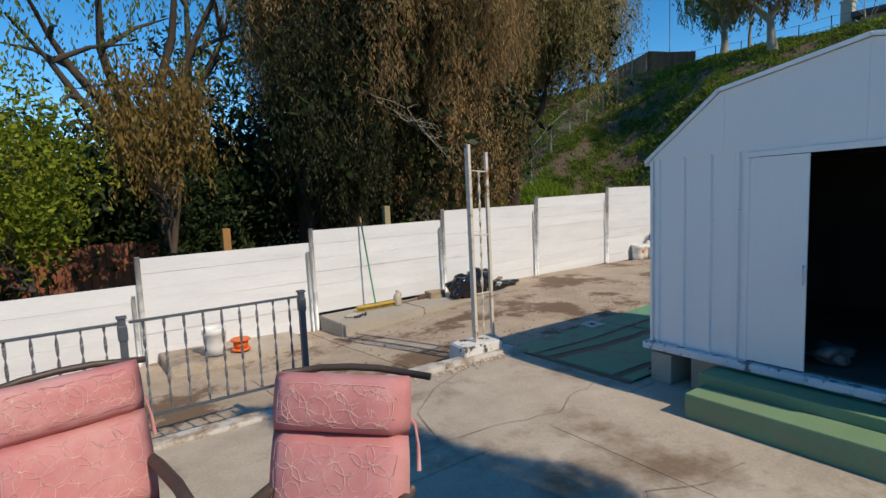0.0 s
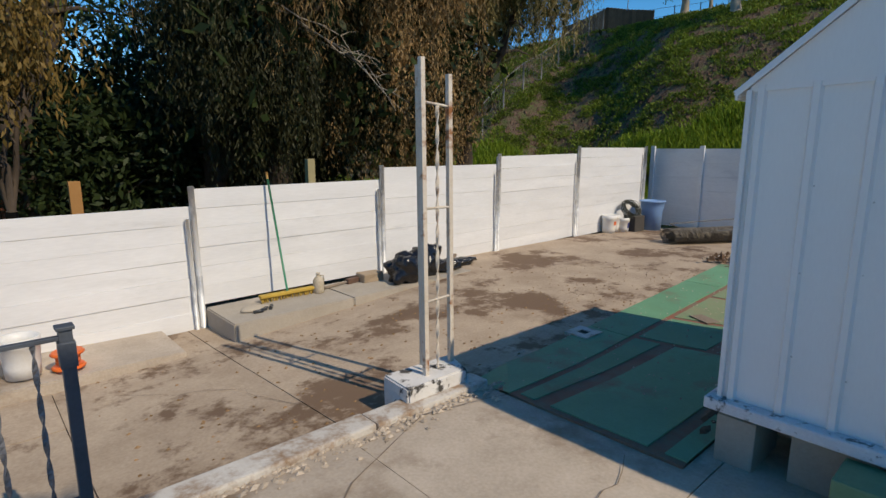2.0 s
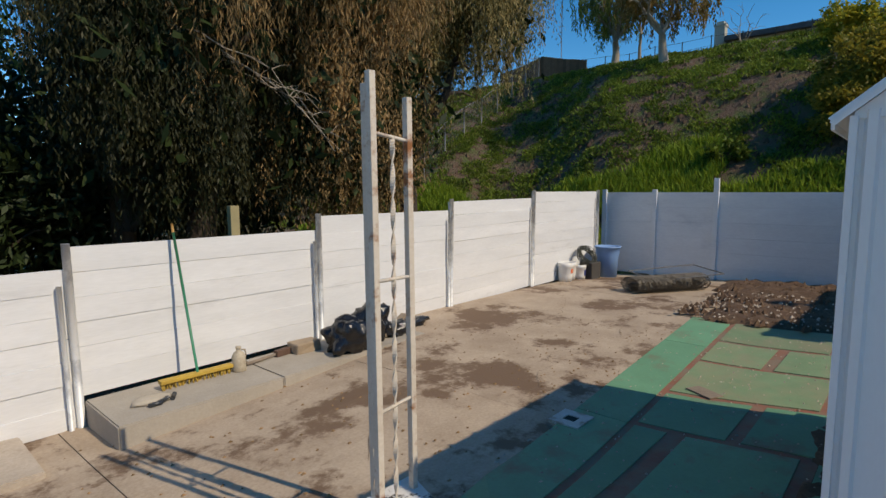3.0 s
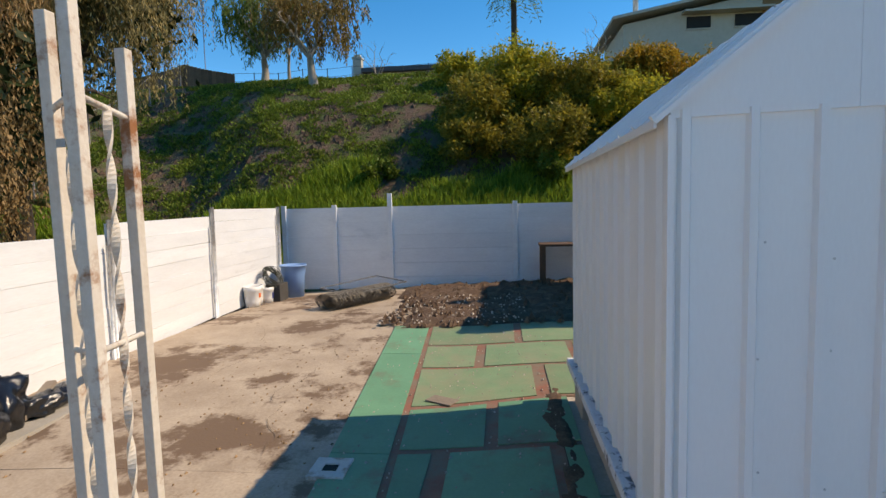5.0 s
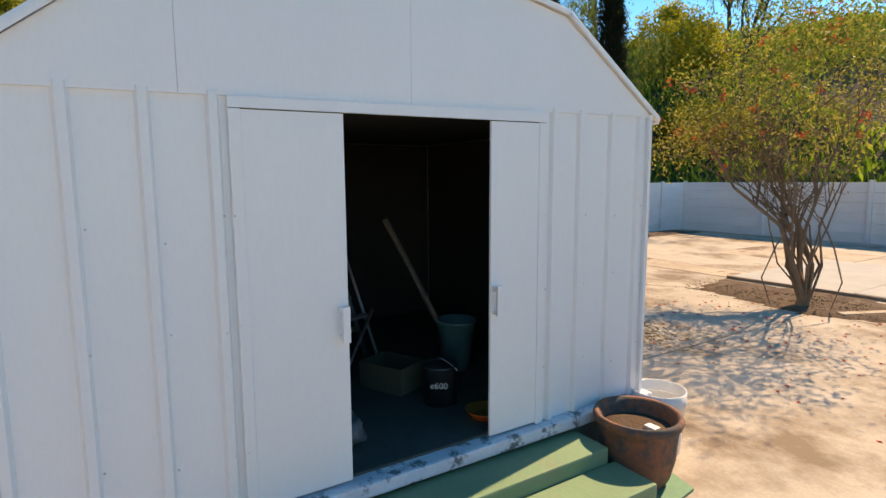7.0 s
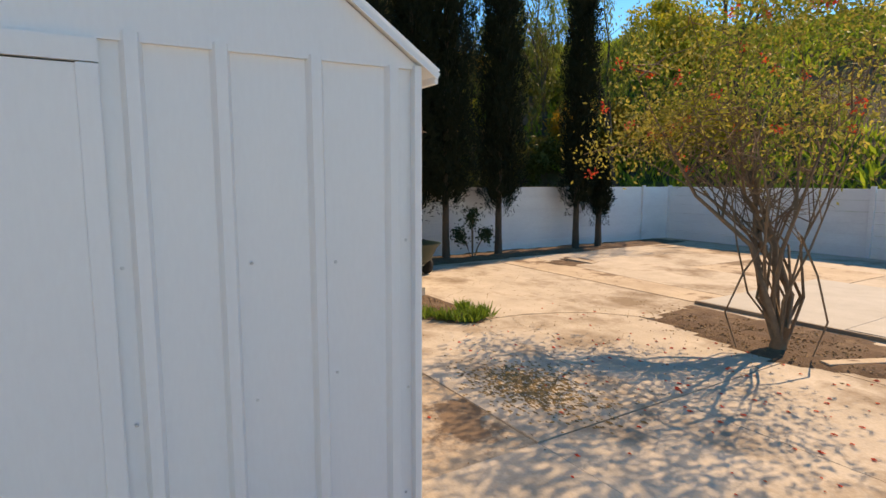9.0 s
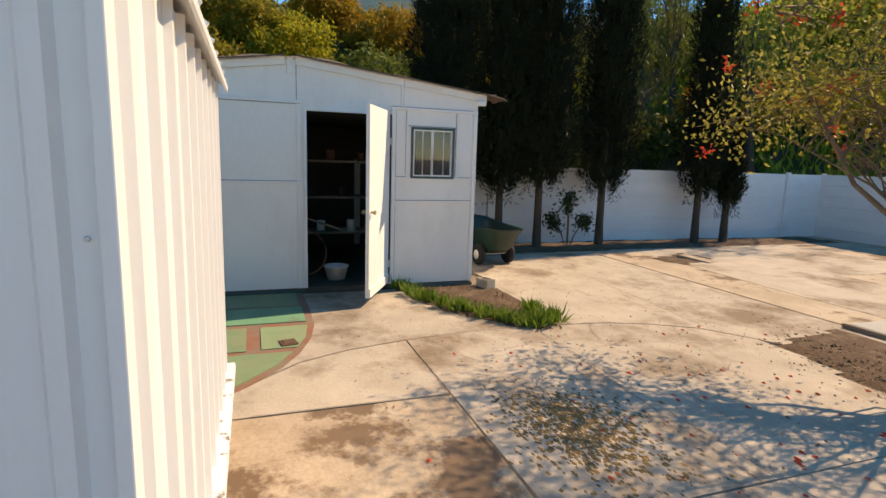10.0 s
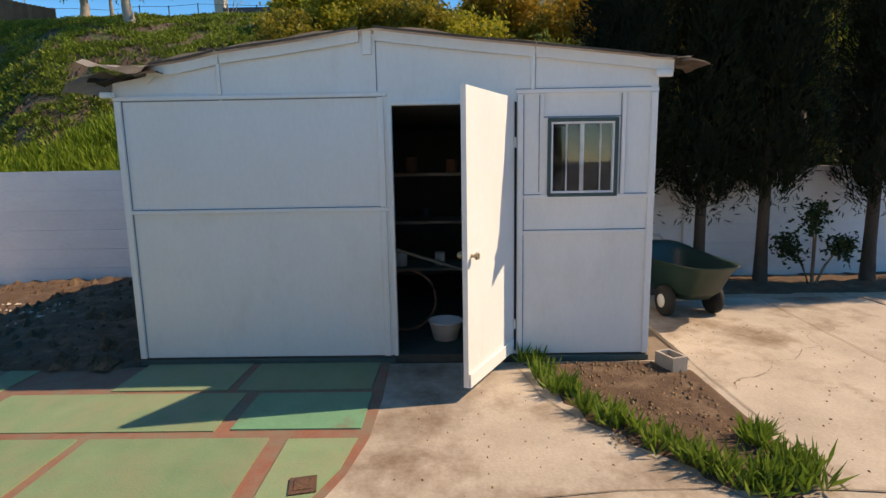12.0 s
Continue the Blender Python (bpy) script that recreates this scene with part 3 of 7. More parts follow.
bush(27.0, -1.8, 1.9, 2.4, L_yellowgreen, "large yellow-green bush on the hillside", 70, 120, 4)
bush(30.5, -3.6, 1.7, 1.7, L_gold, "golden flowering bush on the hillside", 70, 130, 5)
bush(29.0, -6.2, 2.0, 1.6, L_gold, "golden flowering bush on the hillside", 70, 130, 6)
bush(25.5, -5.0, 1.9, 2.0, L_olive, "large olive-green bush on the hillside", 70, 120, 7)
bush(25.6, 4.8, 1.3, 1.6, L_broom, "sprawling olive-brown bush low on the hillside", 60, 110, 41)
bush(25.2, 1.6, 1.9, 2.3, L_broom, "sprawling olive-brown bush low on the hillside", 70, 110, 42)
bush(32.2, 5.8, 1.3, 1.6, L_yellowgreen, "low yellow-green bush on the hillside", 40, 100, 8)
bush(24.5, 8.5, 0.7, 0.8, L_weed, "small green shrub on the hillside", 20, 90, 9)
bush(24.2, 1.5, 1.0, 1.2, L_weed, "small green shrub on the hillside", 26, 90, 10)
for i, (x, y, r, h, lf) in enumerate(((24, -8.5, 1.8, 2.4, L_yellowgreen), (27, -9.5, 2.2, 2.6, L_gold), (21.5, -10.5, 1.5, 3.0, L_olive), (25, -13, 2.2, 4.0, L_yellowgreen), (20, -13.5, 1.7, 3.2, L_olive), (17.0, -12.2, 1.3, 2.4, L_yellowgreen), (18.6, -16.0, 1.8, 3.4, L_gold), (22.5, -17.5, 2.2, 4.2, L_olive), (15.4, -17.6, 1.7, 3.0, L_yellowgreen), (18.5, -21, 2.2, 4.0, L_yellowgreen), (27, -19, 2.6, 4.6, L_olive), (16.2, -8.6, 1.2, 2.2, L_olive), (18.4, -6.4, 1.4, 2.6, L_yellowgreen), (31, -12, 2.4, 3.2, L_yellowgreen), (29.5, -16, 2.4, 3.4, L_gold), (22.0, -24.5, 2.4, 3.6, L_yellowgreen))):
    # Bushes behind the cypresses take the leaves darkened in colour as shade.
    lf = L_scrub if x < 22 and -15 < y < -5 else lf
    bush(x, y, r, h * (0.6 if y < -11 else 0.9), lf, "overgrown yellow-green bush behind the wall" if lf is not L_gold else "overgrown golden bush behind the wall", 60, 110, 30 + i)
# thin eucalyptus trees behind the east wall
for i, (x, y, h, dx) in enumerate(((17.2, -7.6, 8.5, 0.9), (18.0, -9.4, 9.5, 1.6), (19.5, -11.6, 9.0, -0.6), (16.4, -14.8, 8.0, 0.8), (21.0, -15.6, 10.0, 0.4), (23.0, -20.0, 9.0, 1.0), (15.6, -20.5, 8.5, -0.8), (19.0, -25.0, 9.0, 0.5))):
    z = land(x, y)
    # Crowns nearest the cypresses get the same shade-darkened leaf colour.
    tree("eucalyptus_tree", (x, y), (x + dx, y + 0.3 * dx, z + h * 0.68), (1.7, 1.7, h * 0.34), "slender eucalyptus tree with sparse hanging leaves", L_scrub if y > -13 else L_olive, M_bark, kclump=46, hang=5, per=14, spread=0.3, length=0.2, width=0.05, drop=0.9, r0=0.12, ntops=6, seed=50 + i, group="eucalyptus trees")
# trees on the crest
for i, (x, y, h) in enumerate(((36.5, 18.4, 8.4), (33.0, 14.0, 8.0), (36.0, 16.6, 6.0))):
    z = land(x, y)
    tree("crest_tree", (x, y), (x, y, z + (4.4 if i < 2 else 4.6)), ((2.7, 2.7, 1.9) if i < 2 else (1.0, 1.0, 0.9)), "hillcrest tree with pale trunk and olive crown", L_olive if i != 1 else L_dry, M_barkpale, kclump=90 if i < 2 else 20, hang=6, per=16, spread=0.35, length=0.26, width=0.08, drop=1.0, r0=0.24 if i < 2 else 0.1, ntops=6, seed=70 + i, group="crest trees")

# row of clipped cypresses before the east wall
# Last entry stands apart, unseen, added to cast the shadow across the yard.
for i, (x, y, h, r, zf) in enumerate(((12.75, -3.55, 7.5, 0.48, 1.1), (12.75, -4.55, 7.8, 0.45, 1.15), (12.72, -5.35, 8.0, 0.55, 1.3), (12.72, -6.75, 7.8, 0.46, 1.2), (12.7, -9.15, 8.2, 0.38, 1.15), (12.7, -9.95, 2.3, 0.30, 0.9), (16.4, -4.6, 9.0, 0.75, 0.6), (3.02, -3.0, 7.7, 0.55, 1.2))):
    th = empty("cypress", pose(x, y, 0.0), "tall narrow dark cypress with bare lower trunk", "tree", "cypress row")
    bm = bmesh.new()
    tube(bm, [(0, 0, -0.12), (0.02, 0, 0.5), (0, 0.02, zf + 0.3), (0, 0, h * 0.9)], [0.10, 0.075, 0.065, 0.015], 8)
    part("trunk", bm, M_bark, th)
    n = int(27000 * h / 8 * (r / 0.45))
    zz = rng.uniform(zf, h, n)
    prof = r * np.minimum(1.0, (zz - zf) / 0.45 + 0.35) * np.minimum(1, ((h - zz) / (h * 0.45)) ** 0.6)
    ang = rng.uniform(0, 2 * np.pi, n)
    rad = prof * (0.5 + 0.55 * rng.random(n) ** 0.5) * (1 + 0.18 * np.sin(ang * 3 + zz * 4) + 0.12 * np.sin(ang * 7 - zz * 9))
    zz = zz - 0.28 * np.maximum(0, 1 - (zz - zf) / 0.7) * (0.3 + np.sin(ang * 5 + i) * 0.35 + rng.uniform(-0.3, 0.3, n))
    P = np.stack((rad * np.cos(ang), rad * np.sin(ang), zz), axis=1)
    D = np.stack((np.cos(ang) * 0.5, np.sin(ang) * 0.5, 0.7 + 0 * ang), axis=1) + rng.normal(size=(n, 3)) * 0.35
    V1 = leaf_arrays(P, D, rng.uniform(0.07, 0.16, n), 0.016)
    mc = int(500 * h / 8)
    zc, ac = rng.uniform(zf + 0.2, h * 0.97, mc), rng.uniform(0, 6.28, mc)
    pc = r * 0.6 * np.minimum(1, ((h - zc) / (h * 0.45)) ** 0.6) * rng.random(mc) ** 0.5
    Vc = leaf_arrays(np.stack((pc * np.cos(ac), pc * np.sin(ac), zc - 0.2), axis=1), np.stack((rng.normal(size=mc) * 0.25, rng.normal(size=mc) * 0.25, np.ones(mc)), axis=1), rng.uniform(0.3, 0.5, mc), 0.2)
    m = 160
    zz = rng.uniform(zf - 0.3, zf + 0.25, m)
    ang = rng.uniform(0, 6.28, m)
    P = np.stack((np.cos(ang) * r * rng.uniform(0.2, 0.95, m), np.sin(ang) * r * rng.uniform(0.2, 0.95, m), zz), axis=1)
    D = rng.normal(size=(m, 3))
    D[:, 2] -= 0.8
    leaf_object("crown", np.concatenate((V1, Vc, leaf_arrays(P, D, 0.10, 0.018))), L_cypress, th)
# young leafy shrub before the wall
sh = empty("young_shrub", pose(12.6, -5.95, 0.0), "small dark leafy shrub before the white wall", "shrub")
bm = bmesh.new()
heads = [(0, 0, 0.98), (0.0, -0.36, 0.55), (0.02, 0.34, 0.58), (0.02, 0.02, 0.75)]
for hx, hy, hz in heads:
    tube(bm, [(0, 0, -0.1), (hx * 0.5, hy * 0.4, hz * 0.45), (hx, hy, hz)], [0.02, 0.014, 0.006], 6)
part("stem", bm, M_stem, sh)
leaf_cloud(np.array(heads + [(0.0, -0.28, 0.5), (0.0, 0.28, 0.46), (0, 0.05, 0.9), (0, -0.38, 0.47), (0, 0.38, 0.5)]), 110, 0.07, 0.075, 0.042, 0.0, L_deep, "foliage", sh)

# flowering tree in the yard
ft = empty("flowering_tree", pose(5.70, -4.80, 0), "small multi-stemmed tree with yellow-green leaves and red flowers", "tree")
C = np.concatenate((clumps((0.5, -0.45, 2.75), (1.6, 1.35, 1.1), 120, 0.35), clumps((1.75, 0.15, 2.2), (0.75, 0.5, 0.4), 28, 0.2), clumps((0.0, -0.4, 3.5), (1.1, 1.0, 0.5), 28, 0.2)))
r_ = random.Random(77)
bm = bmesh.new()
tube(bm, [(0, 0, -0.12), (0.0, 0.02, 0.06), (-0.02, -0.03, 0.24)], [0.105, 0.075, 0.055], 12)
part("trunk", bm, M_stem, ft)
for i in range(17):
    bm = bmesh.new()
    a = i * 2.4 + r_.uniform(-0.3, 0.3)
    e = Vector(C[(i * 11) % len(C)])
    big = i < 6
    b = Vector((0.04 * math.cos(a), 0.04 * math.sin(a), 0.10 if big else -0.1 if i % 3 == 0 else 0.2))
    k1 = Vector((0.07 * e.x + 0.17 * math.cos(a), 0.07 * e.y + 0.17 * math.sin(a), 0.52)) + Vector((r_.uniform(-0.06, 0.06), r_.uniform(-0.06, 0.06), 0))
    k2 = Vector((0.2 * e.x + 0.14 * math.cos(a + 1), 0.2 * e.y + 0.14 * math.sin(a + 1), 1.02)) + Vector((r_.uniform(-0.1, 0.1), r_.uniform(-0.1, 0.1), 0))
    k3 = Vector((0.42 * e.x, 0.42 * e.y, 1.5)) + Vector((r_.uniform(-0.2, 0.2), r_.uniform(-0.2, 0.2), 0))
    k4 = k3.lerp(e, 0.55) + Vector((r_.uniform(-0.12, 0.12), r_.uniform(-0.12, 0.12), 0.1))
    r0 = r_.uniform(0.028, 0.040) if big else r_.uniform(0.012, 0.019)
    tube(bm, [b, k1, k2, k3, k4, e], [r0, r0 * 0.9, r0 * 0.75, r0 * 0.55, r0 * 0.32, 0.004], 8)
    for j in range(9):
        p, q = ((k2, k3), (k3, k4), (k4, e))[j % 3]
        s_ = p.lerp(q, r_.random())
        d = (Vector(C[r_.randrange(len(C))]) - s_).normalized()
        t_ = s_ + d * r_.uniform(0.4, 0.95)
        m_ = s_.lerp(t_, 0.5) + Vector((r_.uniform(-0.06, 0.06), r_.uniform(-0.06, 0.06), 0.06))
        tube(bm, [s_, m_, t_], [r0 * 0.3 + 0.002, r0 * 0.2 + 0.0015, 0.0025], 5)
        for w in range(3):
            f_ = m_ + Vector((r_.uniform(-1, 1), r_.uniform(-1, 1), r_.uniform(-0.4, 1))) * 0.28
            tube(bm, [m_, f_], [0.004, 0.002], 4, cap=False)
    part("stem", bm, M_stem, ft)
# two stray shoots that sag to the ground
for sx, sy in ((0.25, 0.5), (-0.42, 0.1)):
    bm = bmesh.new()
    tube(bm, [(0.3 * sx, 0.3 * sy, 1.15), (0.75 * sx, 0.75 * sy, 0.8), (1.05 * sx, 1.05 * sy, 0.4), (0.8 * sx, 0.8 * sy, 0.05)], [0.010, 0.010, 0.009, 0.006], 6)
    part("stem", bm, M_stem, ft)
up = C[:, 2] > 2.75
leaf_cloud(C, 50, 0.17, 0.056, 0.028, 0.2, L_flower, "crown", ft)
leaf_cloud(C[up], 42, 0.20, 0.056, 0.028, 0.2, L_leafgreen, "crown", ft)
heads = C[C[:, 2] > 1.9][::5] + rng.normal(size=(len(C[C[:, 2] > 1.9][::5]), 3)) * 0.2
for h_ in heads:
    fb = leaf_cloud(h_[None, :], 18, 0.028, 0.048, 0.028, 0.0, L_petal, "blossom", ft)
    tagged(fb, "orange-red flower head")
tree("pepper_tree", (9.4, 12.2), (9.2, 11.6, 3.6), (1.9, 1.3, 2.0), "low pepper tree with rusty hanging sprays over the fence", L_pepper, kclump=90, hang=16, per=36, spread=0.17, length=0.095, width=0.03, drop=1.5, r0=0.1, core=60, ntops=6, seed=13)
# Leaf colour darkened here for the canopy's shade on the lower foliage.
tree("pepper_tree", (5.6, 13.4), (6.1, 12.2, 4.6), (1.8, 1.7, 2.6), "high-crowned pepper tree with leaves darkened for shade beyond the fence", L_shade, kclump=70, hang=26, per=36, spread=(0.26, 0.26, 0.2), length=0.11, width=0.026, drop=1.5, r0=0.16, core=44, ntops=8, seed=14)
# Two more added masses whose leaf colour paints the canopy shade.
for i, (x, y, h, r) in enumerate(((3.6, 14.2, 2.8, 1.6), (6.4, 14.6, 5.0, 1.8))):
    tree("shade_fill_tree", (x, y), (x, y, h * 0.5), (r, r * 0.8, h * 0.5), "dense dark green tree beyond the fence, its colour darkened for shade", L_deep, kclump=70, per=90, spread=0.4, length=0.2, width=0.08, r0=0.14, ntops=6, seed=60 + i, group="shade trees")

# ---- things on the hill ----
hz = lambda x, y: land(x, y)
hh = empty("hilltop_house", pose(48.0, -13.3, hz(46, -12) - 0.35), "cream bungalow with a low-pitched roof on the hilltop", "house")
zb = hz(46, -12)
M_stucco = mat("cream_stucco", (0.48, 0.44, 0.36), (0.42, 0.38, 0.31), scale=2, rough=0.9)
M_eave = mat("brown_eave", (0.25, 0.14, 0.06), (0.18, 0.10, 0.045), scale=3, rough=0.8)
bm = bmesh.new()
a = [bm.verts.new((0, y, z)) for y, z in ((7.0, -0.6), (7.0, 15.9 - zb), (-3.2, 17.7 - zb), (-8.5, 17.7 - zb), (-8.5, -0.6))]
b = [bm.verts.new((8, v.co.y, v.co.z)) for v in a]
bm.faces.new(a)
bm.faces.new(b[::-1])
for i in range(5):
    j = (i + 1) % 5
    bm.faces.new((a[j], a[i], b[i], b[j]))
part("wall", bm, M_stucco, hh)
bm = bmesh.new()
for (y0, z0), (y1, z1) in (((8.0, 16.05), (-3.2, 18.0)), ((-3.2, 18.0), (-9.5, 18.0))):
    v = [bm.verts.new((x, y, z - zb + dz)) for dz in (0, 0.22) for x, y, z in ((-1.0, y0, z0), (9, y0, z0), (9, y1, z1), (-1.0, y1, z1))]
    for q in ((3, 2, 1, 0), (4, 5, 6, 7), (0, 1, 5, 4), (1, 2, 6, 5), (2, 3, 7, 6), (3, 0, 4, 7)):
        bm.faces.new([v[i] for i in q])
part("roof", bm, mat("pale_flat_roof", (0.45, 0.42, 0.36), (0.35, 0.32, 0.28), rough=0.9), hh)
for y0, y1 in ((0.4, 2.2), (-3.6, -1.4)):
    bm = bmesh.new()
    box(bm, -0.06, 0.02, y0, y1, 15.3 - zb, 16.2 - zb)
    w_ = part("window", bm, M_dark, hh, "dark window")
    bm = bmesh.new()
    box(bm, -0.12, -0.062, y0 - 0.08, y1 + 0.08, 15.2 - zb, 15.3 - zb)
    part("sill", bm, M_stucco, w_)
bm = bmesh.new()
box(bm, -1.0, -0.01, -3.9, 2.6, 16.35 - zb, 16.5 - zb)
part("awning", bm, M_stucco, hh)
bm = bmesh.new()
tube(bm, [(2.0, 5.6, 16 - zb), (2.0, 5.6, 18.4 - zb)], 0.22, 12)
part("flue", bm, M_galv, hh, "metal flue pipe")
bm = bmesh.new()
box(bm, -0.08, -0.005, -8.5, -3.4, 14.0 - zb, 17.6 - zb)
part("side_panel", bm, M_eave, hh, "brown timber wall")
# dark garden fence before the house
gf_ = empty("garden_fence", pose(44.5, 0, 0), "dark weathered board fence along the hilltop garden", "fence")
bm = bmesh.new()
box(bm, -0.03, 0.03, -0.5, 0.5, 0, 1.3)
pan = mesh_of("fence_board", bm, mat("grey_dark_boards", (0.07, 0.065, 0.06), (0.045, 0.04, 0.038), scale=3, rough=0.9, rand=0.25))
for i in range(22):
    y = -2.0 - 1.03 * i
    piece("fence_board", pan, gf_, pose(0, y, hz(44.5, y) - 0.1 + 0.06 * math.sin(i * 2.1)))
# wire fence along the crest
cf = empty("crest_fence", pose(39.5, 0, 0), "thin wire mesh fence along the hill crest", "fence")
bm = bmesh.new()
tube(bm, [(0, 0, -0.1), (0, 0, 1.25)], 0.03, 6)
pm = mesh_of("post", bm, M_steelgrey)
pts = []
for i in range(15):
    y = 24.0 - 1.75 * i
    piece("post", pm, cf, pose(0, y, hz(39.5, y)))
    pts.append((0, y, hz(39.5, y)))
for dz in (0.15, 0.65, 1.2):
    bm = bmesh.new()
    tube(bm, [(x, y, z + dz) for x, y, z in pts], 0.012, 4)
    part("wire", bm, M_steelgrey, cf)
# chain-link fence down the slope and the plank fence above it
M_dull = mat("dull_zinc_wire", (0.22, 0.22, 0.22), (0.15, 0.15, 0.15), scale=5, rough=0.7, metal=0.3)
sf = empty("slope_fence", pose(0, 0, 0), "galvanised chain-link fence running down the slope", "fence")
line = [(38.6, 25.4), (36.5, 25.2), (34.5, 25.0), (32.5, 24.8), (30.5, 24.6), (28.5, 24.4), (26.5, 24.2), (24.5, 24.0)]
bm = bmesh.new()
tube(bm, [(0, 0, -0.1), (0, 0, 1.75)], 0.045, 6)
pm2 = mesh_of("post", bm, M_dull)
top = []
for x, y in line:
    piece("post", pm2, sf, pose(x, y, hz(x, y)))
    top.append((x, y, hz(x, y) + 1.7))
bm = bmesh.new()
tube(bm, top, 0.022, 6)
part("top_rail", bm, M_dull, sf)
bm = bmesh.new()
for (a0, b0) in zip(top, top[1:]):
    for k in range(10):
        f0, f1 = k / 10, (k + 1) / 10
        p0, p1 = Vector(a0).lerp(Vector(b0), f0), Vector(a0).lerp(Vector(b0), f1)
        tube(bm, [p0, p1 - Vector((0, 0, 1.6))], 0.005, 3, cap=False)
        tube(bm, [p1, p0 - Vector((0, 0, 1.6))], 0.005, 3, cap=False)
tagged(part("mesh_wire", bm, M_dull, sf), kind="stuff")
wf_ = empty("plank_fence", pose(38.8, 0, 0), "old brown plank fence at the top of the slope", "fence")
bm = bmesh.new()
box(bm, -0.04, 0.04, -0.13, 0.13, -0.3, 1.0)
pl = mesh_of("plank", bm, mat("brown_planks", (0.17, 0.10, 0.06), (0.11, 0.065, 0.04), scale=3, rough=0.9, rand=0.3))
for i in range(28):
    y = 29.0 - 0.27 * i
    ob = piece("plank", pl, wf_, pose(0, y, hz(38.8, y) + 0.1))
    ob.scale = (1, 1, 0.95 + 0.75 * clamp(1 - abs(y - 25.2) / 3.4))
# neighbouring roof with a chimney
nb = empty("neighbour_house", pose(46.0, 11.0, hz(45, 11)), "low grey house roof with a chimney beyond the crest", "house")
bm = bmesh.new()
box(bm, 0, 6, -9, 3, -0.5, 2.1)
part("wall", bm, M_stucco, nb)
bm = bmesh.new()
box(bm, -0.5, 6.5, -9.4, 3.4, 2.105, 2.45)
part("roof", bm, mat("grey_shingle", (0.10, 0.10, 0.105), (0.07, 0.07, 0.075), scale=3, rough=0.9), nb)
bm = bmesh.new()
box(bm, 0.2, 0.9, 3.55, 4.25, -0.4, 3.35, bevel=0.03)
box(bm, 0.15, 0.95, 3.5, 4.3, 3.352, 3.5)
box(bm, 0.3, 0.8, 3.65, 4.15, 3.502, 3.7)
part("chimney", bm, M_stucco, nb, "pale chimney")
# palm
pm_ = empty("palm_tree", pose(50, 2.2, hz(50, 2.2)), "tall slender palm beyond the crest", "tree")
bm = bmesh.new()
tube(bm, [(0, 0, -0.2), (0.1, 0, 4), (0, 0.05, 9.0)], [0.34, 0.28, 0.24], 10)
part("trunk", bm, M_bark, pm_)
P, D = [], []
for i in range(26):
    a = i * 2.399
    for j in range(26):
        f = j / 25
        e = 0.9 - 0.035 * i
        P.append((math.cos(a) * 2.2 * f, math.sin(a) * 2.2 * f, 9.2 + e * 2 * f - 2.6 * f * f))
        s = 1 if j % 2 else -1
        D.append((math.cos(a) * 0.5 - s * math.sin(a), math.sin(a) * 0.5 + s * math.cos(a), -0.5))
leaf_object("fronds", leaf_arrays(np.array(P), np.array(D), 0.6, 0.09), L_olive, pm_)
mast = empty("antenna_mast", pose(40.5, 24.6, hz(40.5, 24.6)), "thin bare antenna mast on the crest", "mast")
bm = bmesh.new()
tube(bm, [(0, 0, -0.1), (0, 0, 8.5)], 0.03, 6)
part("pole", bm, M_steelgrey, mast)
# bare saplings on the crest
for i, (x, y) in enumerate(((40.5, 12.0), (37.5, -2.6))):
    sp = empty("bare_sapling", pose(x, y, hz(x, y)), "leafless grey sapling on the crest", "tree", "bare saplings")
    part("trunk", limb_mesh((0, 0, 0), [(0.5, 0.8, 2.6), (-0.4, -0.7, 2.8), (0.2, 0.2, 3.2), (0, -1.2, 2.2), (0.1, 1.1, 2.3)], 0.06, 90 + i, fork=0.2), M_barkpale, sp)

# ---- metal garden shed with a gambrel roof ----
SX0, SX1, SY0, SY1 = 4.50, 6.95, -0.06, 2.96
SZ0, SZE = 0.345, 1.90            # foot and eave of the steel walls
GAMBREL = [(-0.12, 1.945), (0.595, 2.415), (1.47, 2.555), (2.40, 2.375), (3.015, 1.876)]
shed = empty("garden_shed", pose(SX0, SY0, 0), "white painted metal gambrel-roofed shed with sliding doors ajar", "shed")
SH = pose(-SX0, -SY0, 0)


def shed_part(name, bm, material, label="", parent=None):
    ob = part(name, bm, material, parent or shed, label)
    ob.matrix_basis = SH if parent is None else pose(0, 0, 0)
    return ob


def ribbed(bm, length, z0, z1, ribs, depth=0.02, half=0.024, t=0.006):
    """A pressed sheet along +u with raised ribs, as (u, out) outline, stood up from z0 to z1."""
    prof = [(0, 0)]
    for r in ribs:
        prof += [(r - half, 0), (r - half * 0.55, depth), (r + half * 0.55, depth), (r + half, 0)]
    prof.append((length, 0))
    prof = [(clamp(u, 0, length), o) for u, o in prof]
    rows = []
    for z in (z0, z1):
        rows.append([[bm.verts.new((u, -o, z)) for u, o in prof], [bm.verts.new((u, -o + t, z)) for u, o in prof]])
    for i in range(len(prof) - 1):
        a, b = rows[0][0], rows[1][0]
        bm.faces.new((a[i], a[i + 1], b[i + 1], b[i]))
        a, b = rows[0][1], rows[1][1]
        bm.faces.new((a[i + 1], a[i], b[i], b[i + 1]))


def turned(bm, m):
    bm.transform(m)
    return bm


# front (west) face: u runs from the north corner southwards
def front(bm):
    return turned(bm, Matrix.Translation((SX0, SY1, 0)) @ Matrix.Rotation(-math.pi / 2, 4, "Z"))


def wall_top(y):
    """Top of the front wall, which rises a little to the south."""
    return 1.90 + 0.024 * (SY1 - y)


